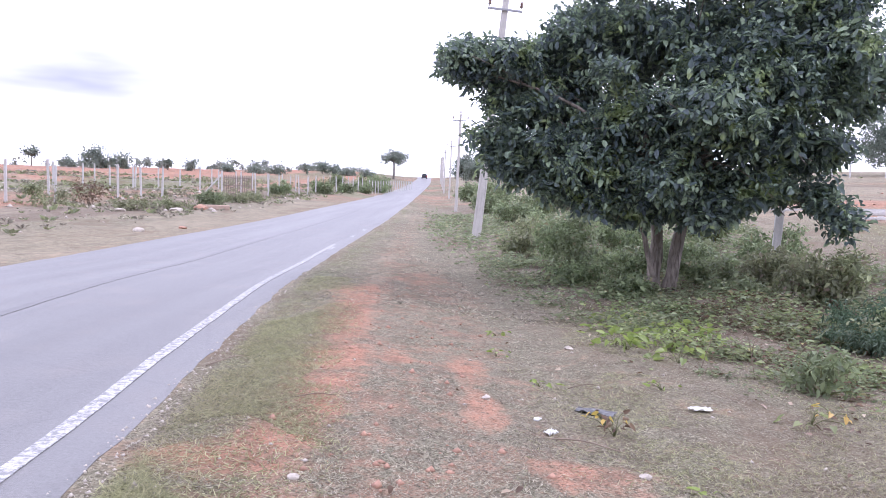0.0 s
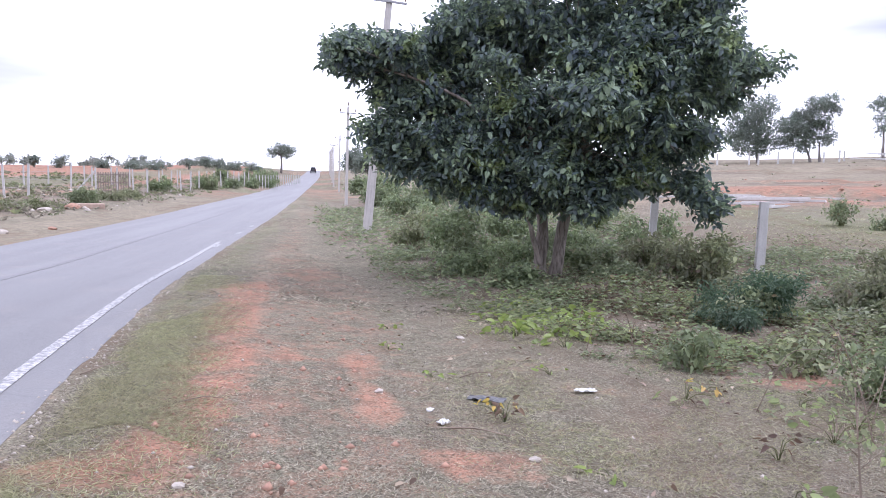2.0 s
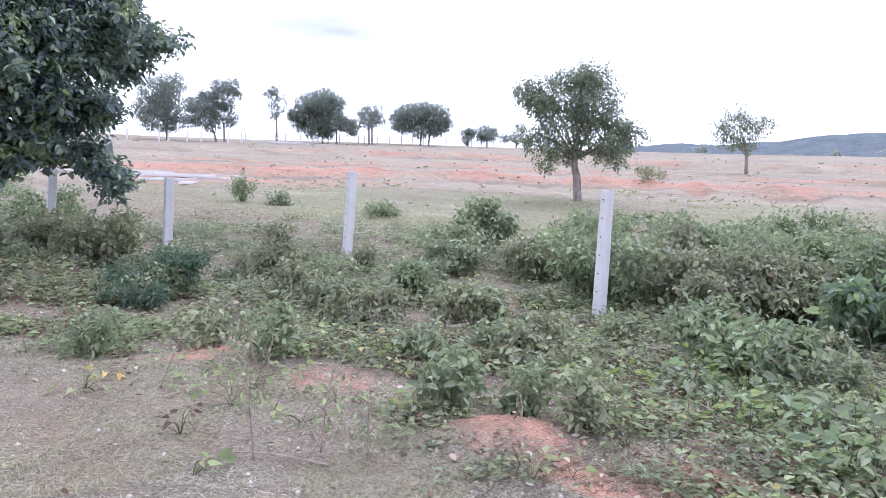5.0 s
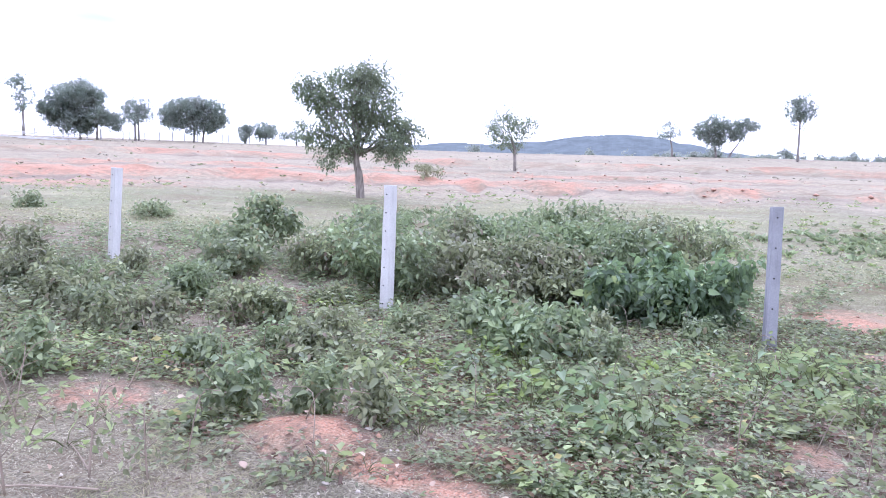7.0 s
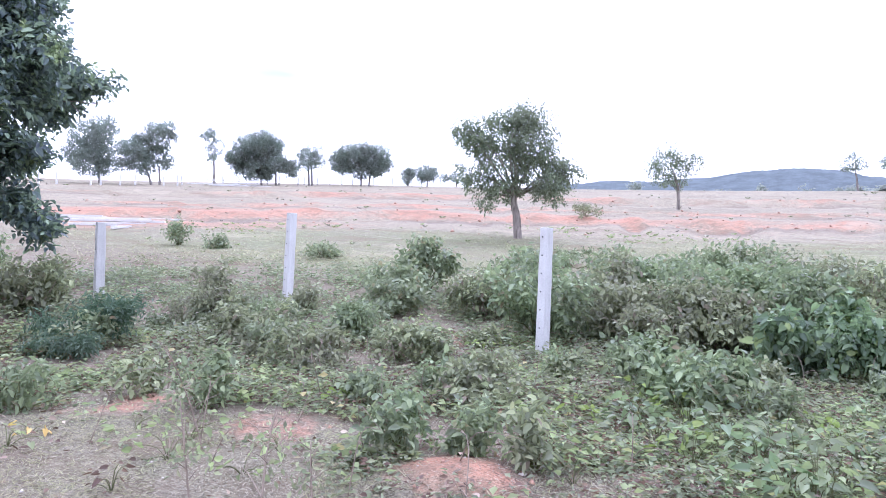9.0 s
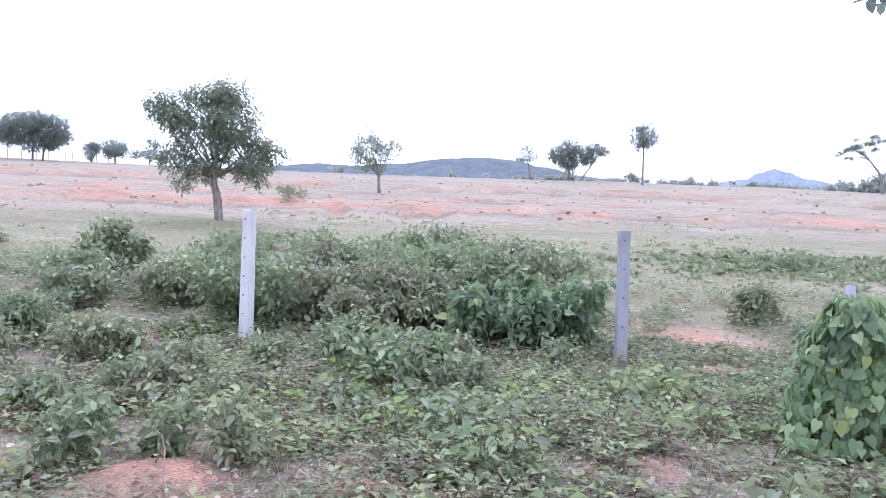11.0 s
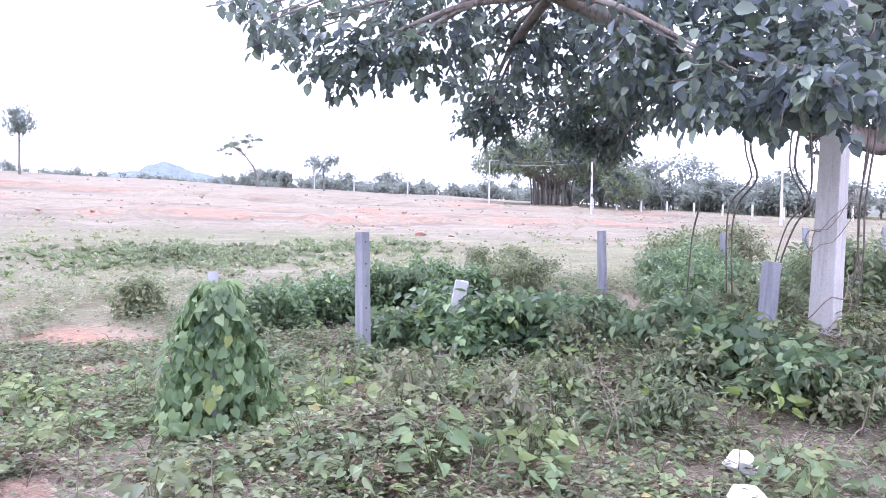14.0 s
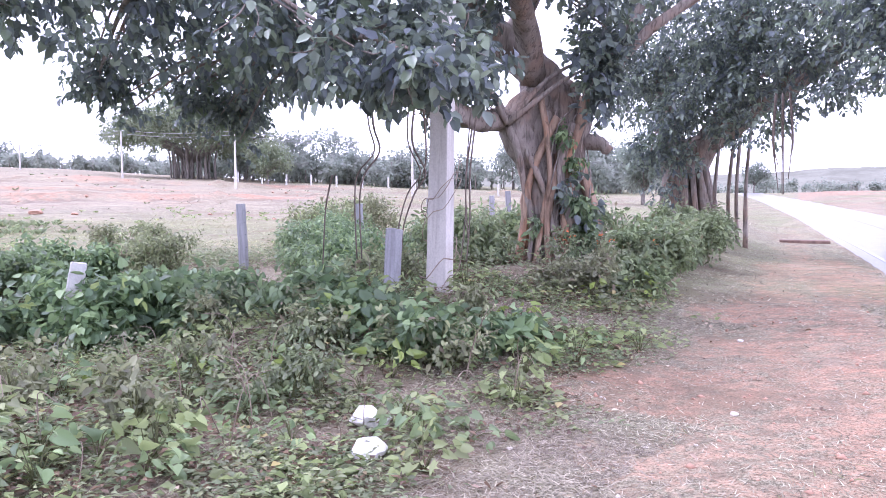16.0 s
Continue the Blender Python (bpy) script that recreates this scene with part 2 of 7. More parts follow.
M_FIG = bark_mat("fig_bark", (0.17, 0.145, 0.125), (0.40, 0.355, 0.315), (0.29, 0.205, 0.155), 0.5, 5.0)
M_ROOT = bark_mat("tan_root_bark", (0.24, 0.165, 0.12), (0.46, 0.34, 0.25), (0.40, 0.20, 0.115), 0.3, 6.0)
M_AERIAL = plain_mat("aerial_root_bark", (0.15, 0.12, 0.10), 0.9, 0.35, 12)
M_FAR_BARK = bark_mat("far_bark", (0.15, 0.135, 0.12), (0.30, 0.27, 0.24))
L_NEAR = leaf_mat("glossy_dark_leaf", (0.027, 0.040, 0.064), (0.068, 0.098, 0.114), (0.262, 0.340, 0.217), None, 0.42, 0.2, 0.42, (0.29, 0.36, 0.14), 0.05)
L_FIG = leaf_mat("fig_leaf", (0.048, 0.059, 0.086), (0.095, 0.123, 0.135), (0.213, 0.262, 0.189), None, 0.42, 0.22, 0.5, (0.18, 0.24, 0.13), 0.1)
L_TREE = leaf_mat("field_tree_leaf", (0.064, 0.086, 0.062), (0.124, 0.156, 0.102), (0.218, 0.258, 0.148), None, 0.55, 0.32, 0.35)
# air haze is mixed into these two leaf colours, paler and greyer
L_FAR = leaf_mat("hazy_distant_leaf", (0.100, 0.128, 0.118), (0.162, 0.198, 0.170), (0.230, 0.268, 0.210), None, 0.7, 0.42, 0.2)
L_HAZE = leaf_mat("hazy_woodland_leaf", (0.140, 0.165, 0.150), (0.200, 0.232, 0.200), (0.262, 0.292, 0.240), None, 0.8, 0.42, 0.1)
L_SHRUB = leaf_mat("shrub_leaf", (0.041, 0.063, 0.036), (0.136, 0.185, 0.093), (0.285, 0.347, 0.174), (0.20, 0.15, 0.09), 0.55, 0.24, 0.4)
L_DULL = leaf_mat("dull_shrub_leaf", (0.058, 0.068, 0.046), (0.169, 0.201, 0.108), (0.329, 0.361, 0.189), (0.18, 0.12, 0.10), 0.6, 0.2, 0.35)
L_WEED = leaf_mat("weed_leaf", (0.053, 0.071, 0.037), (0.141, 0.184, 0.098), (0.298, 0.352, 0.185), (0.30, 0.22, 0.12), 0.55, 0.26, 0.4)
L_BROAD = leaf_mat("broad_leaf", (0.043, 0.081, 0.039), (0.124, 0.196, 0.089), (0.273, 0.362, 0.167), (0.34, 0.37, 0.11), 0.5, 0.28, 0.4)
L_CREEP = leaf_mat("creeper_leaf", (0.029, 0.057, 0.034), (0.097, 0.160, 0.082), (0.248, 0.339, 0.159), (0.30, 0.36, 0.12), 0.48, 0.24, 0.4)
L_PALE = leaf_mat("pale_broad_leaf", (0.068, 0.093, 0.039), (0.184, 0.236, 0.099), (0.328, 0.397, 0.171), (0.45, 0.35, 0.14), 0.55, 0.3, 0.35)
L_LIME = leaf_mat("lime_leaf", (0.10, 0.16, 0.03), (0.17, 0.25, 0.05), (0.28, 0.36, 0.09), None, 0.45, 0.3)
L_BLUE = leaf_mat("feathery_leaf", (0.042, 0.081, 0.049), (0.070, 0.121, 0.070), (0.112, 0.176, 0.098), None, 0.55, 0.25)
L_BROWN = leaf_mat("withered_leaf", (0.06, 0.04, 0.03), (0.12, 0.08, 0.055), (0.22, 0.15, 0.09), None, 0.8, 0.15)
L_STRAW = leaf_mat("straw_blade", (0.040, 0.036, 0.027), (0.220, 0.203, 0.145), (0.530, 0.485, 0.370), (0.16, 0.18, 0.07), 0.8, 0.15, 0.2)
L_GRASS = leaf_mat("grass_blade", (0.096, 0.110, 0.049), (0.230, 0.240, 0.122), (0.448, 0.440, 0.254), (0.40, 0.35, 0.24), 0.7, 0.25, 0.3)
L_YELLOW = leaf_mat("yellow_leaf", (0.42, 0.25, 0.03), (0.55, 0.36, 0.05), (0.62, 0.45, 0.10), None, 0.5, 0.25)
L_ORANGE = leaf_mat("orange_petal", (0.65, 0.10, 0.02), (0.75, 0.17, 0.03), (0.80, 0.25, 0.05), None, 0.5, 0.25)

# ---- helpers for building ----


def unit(a):
    return a / np.maximum(np.linalg.norm(a, axis=-1, keepdims=True), 1e-9)


def raw_mesh(name, verts, faces, mat, smooth=False):
    """A mesh from arrays of vertices and of faces with one number of corners, or lists of faces."""
    me = bpy.data.meshes.new(name)
    if isinstance(faces, np.ndarray):
        nf, k = faces.shape
        me.vertices.add(len(verts))
        me.vertices.foreach_set("co", np.asarray(verts, np.float32).ravel())
        me.loops.add(nf * k)
        me.loops.foreach_set("vertex_index", faces.astype(np.int32).ravel())
        me.polygons.add(nf)
        me.polygons.foreach_set("loop_start", np.arange(0, nf * k, k, dtype=np.int32))
        me.update(calc_edges=True)
    else:
        me.from_pydata([tuple(v) for v in verts], [], faces)
    me.materials.append(mat)
    if smooth:
        me.polygons.foreach_set("use_smooth", np.ones(len(me.polygons), bool))
    return me


def child(name, me, parent=None, label=""):
    ob = new(name, me)
    if parent is not None:
        ob.parent = parent
    if label:
        ob["label"] = label
    return ob


def part(name, bm, material, parent, label=""):
    me = bpy.data.meshes.new(name)
    bm.to_mesh(me)
    bm.free()
    me.materials.append(material)
    return child(name, me, parent, label)


def thing(name, x, y, z, label, category, group="", turn=0.0):
    ob = new(name)
    ob.empty_display_size = 0.1
    ob.matrix_world = pose(x, y, z, 0, 0, turn)
    return tagged(ob, label, category, group)


def box_bm(sx, sy, sz, cx=0.0, cy=0.0, cz=0.0, bevel=0.0, taper=1.0):
    bm = bmesh.new()
    bmesh.ops.create_cube(bm, size=1)
    for v in bm.verts:
        k = taper if v.co.z > 0 else 1.0
        v.co = Vector((v.co.x * sx * k + cx, v.co.y * sy * k + cy, v.co.z * sz + cz))
    if bevel:
        bmesh.ops.bevel(bm, geom=bm.edges[:], offset=bevel, segments=2, affect="EDGES", profile=0.6)
    return bm


def stone_bm(sx, sy, sz, seed, rough=0.22):
    bm = bmesh.new()
    bmesh.ops.create_icosphere(bm, subdivisions=2, radius=0.5)
    for v in bm.verts:
        k = 1 + rough * 2 * noise.noise(v.co * 2.3 + Vector((seed, seed * 1.7, 0)))
        v.co = Vector((v.co.x * sx * k, v.co.y * sy * k, max(-0.3, v.co.z) * sz * k))
    return bm


def smooth_path(pts, steps=4):
    """Points along a smooth curve through the given ones."""
    p = [Vector(q) for q in pts]
    p = [p[0] * 2 - p[1], *p, p[-1] * 2 - p[-2]]
    out = []
    for i in range(1, len(p) - 2):
        a, b, c, d = p[i - 1:i + 3]
        for s in range(steps):
            t = s / steps
            out.append(0.5 * (2 * b + (c - a) * t + (2 * a - 5 * b + 4 * c - d) * t * t + (3 * b - a - 3 * c + d) * t ** 3))
    out.append(p[-2])
    return out


class Tubes:
    """Tapered tubes gathered into one mesh."""

    def __init__(self):
        self.v, self.f = [], []

    def add(self, pts, r0, r1, sides=7, steps=4, lump=0.0, seed=0.0, power=1.0):
        path = smooth_path(pts, steps) if steps > 1 and len(pts) > 2 else [Vector(p) for p in pts]
        n = len(path)
        start = len(self.v)
        ref = Vector((0.31, 0.87, 0.2))
        for i, p in enumerate(path):
            d = (path[min(i + 1, n - 1)] - path[max(i - 1, 0)]).normalized()
            u = d.cross(ref)
            u = u.normalized() if u.length > 0.05 else d.cross(Vector((1, 0, 0))).normalized()
            w = d.cross(u)
            r = r0 + (r1 - r0) * (i / (n - 1)) ** power
            for s in range(sides):
                a = 2 * math.pi * s / sides
                k = 1.0
                if lump:
                    k += lump * 2 * noise.noise(Vector((math.cos(a) * 1.6 + seed, math.sin(a) * 1.6 - seed, i * 0.35)))
                self.v.append(p + (u * math.cos(a) + w * math.sin(a)) * r * k)
        for i in range(n - 1):
            for s in range(sides):
                a, b = start + i * sides + s, start + i * sides + (s + 1) % sides
                self.f.append((a, b, b + sides, a + sides))
        self.f.append(tuple(start + (n - 1) * sides + s for s in range(sides)))
        self.f.append(tuple(start + s for s in reversed(range(sides))))
        return self

    def mesh(self, name, mat, origin=(0, 0, 0)):
        o = Vector(origin)
        return raw_mesh(name, [v - o for v in self.v], self.f, mat, True)


# leaf outlines: along, across, up
LEAF_OVAL = np.array([(0, 0, 0), (0.30, -0.5, 0.10), (0.70, -0.40, 0.06), (1, 0, -0.12), (0.70, 0.40, 0.06), (0.30, 0.5, 0.10)])
LEAF_BROAD = np.array([(0.08, 0, 0), (-0.04, -0.26, 0.05), (0.10, -0.47, 0.10), (0.40, -0.48, 0.10), (0.74, -0.25, 0.02), (1, 0, -0.14), (0.74, 0.25, 0.02), (0.40, 0.48, 0.10), (0.10, 0.47, 0.10), (-0.04, 0.26, 0.05)])
LEAF_SMALL = np.array([(0, 0, 0), (0.45, -0.5, 0.12), (1, 0, -0.08), (0.45, 0.5, 0.12)])
LEAF_BLADE = np.array([(0, -0.5, 0), (0, 0.5, 0), (1, 0, -0.25)])
TEN = np.array([(0, 1, 2, 3, 4, 5), (0, 5, 6, 7, 8, 9)])
SIX, FOUR, THREE = np.array([(0, 1, 2, 3), (0, 3, 4, 5)]), np.array([(0, 1, 2), (0, 2, 3)]), np.array([(0, 1, 2)])


def leaf_mesh(name, pos, along, up, length, width, mat, outline=LEAF_SMALL):
    """Many leaves in one mesh: place, way they point, way they face, length and width."""
    along = unit(along)
    side = unit(np.cross(up, along))
    face = np.cross(along, side)
    n, k = len(pos), len(outline)
    length, width = np.broadcast_to(length, n)[:, None, None], np.broadcast_to(width, n)[:, None, None]
    v = pos[:, None] + along[:, None] * outline[None, :, :1] * length + side[:, None] * outline[None, :, 1:2] * width + face[:, None] * outline[None, :, 2:] * length
    tri = {10: TEN, 6: SIX, 4: FOUR, 3: THREE}[k]
    f = (np.arange(n)[:, None, None] * k + tri[None]).reshape(-1, tri.shape[1])
    return raw_mesh(name, v.reshape(-1, 3), f, mat)


def balls(n):
    return unit(rng.normal(size=(n, 3)))


def carve(p, scale, seed):
    """Smooth field of lumps and gaps, about -1 to 1."""
    q = p * scale
    s = np.sin(q[:, 0] * 1.7 + seed) * np.sin(q[:, 1] * 1.9 - seed * 0.7) + np.sin(q[:, 2] * 2.3 + q[:, 0] * 0.9 + seed * 1.3) * 0.7 + np.sin(q[:, 1] * 2.9 - q[:, 2] * 1.3) * 0.5
    return s / 1.4


def foliage(name, clusters, sprays, per, leaf, ratio, mat, parent=None, outline=LEAF_SMALL, twig=2.6, droop=0.35, gaps=0.45, gap_scale=2.0, shell=0.42, flat=0.85, origin=(0, 0, 0), spread=0.8, wild=0.55):
    """A crown: sprays of leaves on short twigs, in lobes (x, y, z, radius) with gaps between them."""
    c = np.array(clusters, float)
    w = c[:, 3] ** 2
    pick = rng.choice(len(c), size=sprays, p=w / w.sum())
    d = balls(sprays)
    r = rng.random(sprays) ** shell
    p = c[pick, :3] + d * (c[pick, 3] * r)[:, None] * np.array([1, 1, flat])
    keep = carve(p, gap_scale, float(len(c))) + rng.normal(size=sprays) * 0.25 > -1 + gaps
    p, d = p[keep], d[keep]
    m = len(p)
    tw = unit(d * 0.7 + balls(m) * 0.7 + np.array([0, 0, 0.1 - droop * 0.6]))
    size = leaf * (0.7 + 0.6 * rng.random((m, 1)))
    k = np.arange(per)
    step = (k / max(1, per - 1) - 0.4)[None, :, None]
    pos = p[:, None] + tw[:, None] * step * (twig * size)[:, None]
    side = unit(np.cross(tw, balls(m)))
    sign = np.where(k % 2 == 0, 1.0, -1.0)[None, :, None]
    along = tw[:, None] * 0.55 + side[:, None] * sign * spread + rng.normal(size=(m, per, 3)) * 0.3 + np.array([0, 0, -droop])
    up = np.array([0, 0, 1.0]) + rng.normal(size=(m, per, 3)) * wild + rng.normal(size=(m, 1, 3)) * (0.6 - wild) + d[:, None] * 0.3
    ln = np.repeat(size, per, 1) * (0.75 + 0.5 * rng.random((m, per)))
    me = leaf_mesh(name, pos.reshape(-1, 3) - np.array(origin), along.reshape(-1, 3), up.reshape(-1, 3), ln.ravel(), ln.ravel() * ratio, mat, outline)
    return child(name, me, parent)


# ---- ground form ----
# bearing in degrees: slope of the skyline, curve of the slope, distance of the crest
BEAR = [(-180, .3, 1.4, 150), (-120, .8, 1.2, 150), (-60, 1.0, 1.0, 150), (-31, 1.1, 1.05, 160), (-20, 1.3, 1.3, 170), (-8, 1.6, 1.6, 220), (-2.4, 1.25, 1.75, 260), (3, 1.45, 1.6, 220), (15, 2.0, 1.2, 140), (27, 2.35, 1.05, 115),
        (50, 2.7, 1.0, 115), (90, 2.7, 1.0, 115), (100, 2.5, 1.0, 115), (112, 2.1, 1.0, 115), (121, 1.8, 1.0, 115), (131, 1.4, 1.0, 115), (138, 1.05, 1.0, 115), (150, .7, 1.1, 115), (165, .35, 1.3, 130), (172, .12, 1.5, 150), (180, .3, 1.4, 150)]


def rise(bearing):
    for (a, *u), (b, *v) in zip(BEAR, BEAR[1:]):
        if a <= bearing <= b:
            k = (bearing - a) / (b - a)
            k = k * k * (3 - 2 * k)
            return [p + (q - p) * k for p, q in zip(u, v)]
    return [.3, 1.4, 150]


def sstep(a, b, v):
    k = min(1.0, max(0.0, (v - a) / (b - a)))
    return k * k * (3 - 2 * k)


def height(x, y):
    """Ground height: level shoulder, a low berm by the banyans, and a valley side that climbs with distance."""
    d = math.hypot(x, y)
    e, p, far = rise(math.degrees(math.atan2(x, y)))
    top = 1.5 + far * math.tan(math.radians(e))
    if d < far:
        r = max(0.0, d - 9) / (far - 9)
        z = top * r ** p * (r / (r + .04)) * 1.04
    else:
        z = 1.5 + (top - 1.5) * (d / far) ** 0.72
    z -= 0.03 * x * sstep(16, 9, d) if abs(x) < 16 else 0
    z += 0.62 * math.exp(-((x - 4.6) / 1.7) ** 2) * sstep(-3.5, -7, y) * sstep(-40, -24, y)
    return z


HUMPS = [(3.9, 2.5, 0.5, 0.12), (3.95, 10.2, 0.9, 0.30), (4.4, -2.5, 0.9, 0.28), (4.2, 5.2, 0.7, 0.08), (8.3, 5.8, 0.7, 0.10), (1.9, -6.0, 0.8, 0.05)]


def bank(d, wob):
    """Low cut banks between the levels of the ploughed field."""
    z = 0.0
    for at_d, h, back in ((37.0, 0.75, 12.0), (47.0, 0.35, 8.0), (66.0, 0.9, 16.0)):
        s = d + wob
        h *= min(1.2, max(0.0, 0.55 + 1.3 * noise.noise(Vector((wob * 0.9, at_d, 2.0)))))
        z += h * (sstep(at_d - 0.8, at_d + 0.8, s) - sstep(at_d - back, at_d + back, s))
    return z


def wobble(b):
    return 4 * noise.noise(Vector((b * 0.05, 3.3, 0))) + 3 * noise.noise(Vector((b * 0.21, 1.3, 0))) + 1.0 * noise.noise(Vector((b * 1.1, 6.3, 0))) - 14 * sstep(112, 142, b)


def ground_z(x, y):
    z = height(x, y)
    d = math.hypot(x, y)
    if d < 60:
        k = sstep(60, 30, d)
        z += k * (0.03 * noise.noise(Vector((x * 0.7, y * 0.7, 1.5))) + 0.012 * noise.noise(Vector((x * 3.1, y * 3.1, 4.0))))
        for hx, hy, hr, hh in HUMPS:
            q = ((x - hx) ** 2 + (y - hy) ** 2) / hr ** 2
            if q < 5:
                z += hh * math.exp(-q * 1.3)
    if 18 < d < 110:
        b = math.degrees(math.atan2(x, y))
        z += bank(d, wobble(b)) * sstep(24, 34, b) * sstep(168, 150, b)
        if b < -14:
            z += 0.8 * bank(d * 0.85, 5 * noise.noise(Vector((b * 0.08, 9.3, 0)))) * sstep(-14, -22, b)
    return z


EDGE = [(-300, 60), (-200, 34), (-105, 13.9), (-48, 4.35), (-25.6, 1.15), (-17, 0.03), (-8, -0.98), (0, -1.62), (3.5, -1.80), (5.6, -2.00), (7.7, -2.17), (12.3, -2.53), (19.5, -2.72), (40, -3.0), (108, -4.25), (252, -5.6), (420, -9)]
ROAD_W = 4.95


def road_edge(y):
    """The east edge of the asphalt."""
    for i in range(len(EDGE) - 1):
        (y0, x0), (y1, x1) = EDGE[i], EDGE[i + 1]
        if y0 <= y <= y1:
            ya, xa = EDGE[max(0, i - 1)]
            yb, xb = EDGE[min(len(EDGE) - 1, i + 2)]
            m0 = (x1 - xa) / (y1 - ya)
            m1 = (xb - x0) / (yb - y0)
            t, h = (y - y0) / (y1 - y0), y1 - y0
            return (2 * t ** 3 - 3 * t * t + 1) * x0 + (t ** 3 - 2 * t * t + t) * h * m0 + (3 * t * t - 2 * t ** 3) * x1 + (t ** 3 - t * t) * h * m1
    return EDGE[0][1] if y < EDGE[0][0] else EDGE[-1][1]


def road_z(y):
    c = road_edge(y) - ROAD_W / 2
    return height(c, y) + 0.05


def soil_z(x, y):
    """Ground as it is drawn: the verge runs into the edge of the road, and lies under it."""
    z = ground_z(x, y)
    if -300 < y < 400:
        e = road_edge(y)
        off = max(x - e, e - ROAD_W - x)
        if off < 3:
            k = sstep(0.0, 3.0, off)
            z = z * k + (road_z(y) - 0.003) * (1 - k)
        if off < -0.7:
            z -= 0.06
    return z


# bare red soil: x, y, half width, half length
BARE = [(-1.32, 10.2, 0.26, 0.8), (-1.28, 9.0, 0.2, 0.8), (-1.2, 8.0, 0.22, 0.7), (-1.14, 7.2, 0.18, 0.7), (-1.05, 6.0, 0.2, 0.7), (-1.0, 5.2, 0.19, 0.5), (-0.99, 4.5, 0.18, 0.4), (-1.04, 4.05, 0.19, 0.25), (-1.2, 3.6, 0.28, 0.18),
        (0.07, 6.1, 0.12, 0.45), (0.12, 5.0, 0.11, 0.3), (0.66, 3.9, 0.25, 0.2), (-0.55, 6.2, 0.12, 0.2), (3.93, 2.5, 0.30, 0.34), (3.8, 5.7, 0.32, 0.2), (8.3, 5.75, 0.6, 0.2), (9.2, -1.5, 0.3, 0.42), (8.85, -2.2, 0.2, 0.3), (11.2, -1.4, 0.5, 0.5), (3.65, 1.68, 0.16, 0.4), (4.2, 1.15, 0.15, 0.3)]
BARE2 = [(1.5, -5.9, 0.5, 0.5), (1.3, -10.1, 0.6, 0.6), (1.1, -16.0, 0.6, 1.5), (0.9, -7.6, 0.5, 0.9), (4.76, 1.66, 0.12, 0.14), (5.1, -3.9, 0.25, 0.3), (4.15, -3.7, 0.2, 0.2), (6.5, -3.25, 0.3, 0.2), (5.2, -0.28, 0.16, 0.16), (4.93, 0.16, 0.12, 0.12), (0.3, -13.0, 0.4, 1.6), (4.1, 4.3, 0.3, 0.2), (6.9, 3.9, 0.25, 0.15), (-0.6, 12.5, 0.3, 0.6), (-0.9, 2.6, 0.4, 0.5)]


def weed_edge(y):
    pts = [(-60, 6.5), (-30, 3.4), (-20, 2.7), (-13, 2.5), (-8, 2.1), (-5, 1.9), (-2, 2.6), (1, 3.0), (3, 3.3), (5, 2.9), (8, 1.6), (11.5, 0.9), (17, -0.2), (30, -0.9), (60, -1.4), (200, -2)]
    for (a, u), (b, v) in zip(pts, pts[1:]):
        if a <= y <= b:
            return u + (v - u) * (y - a) / (b - a)
    return 2.0


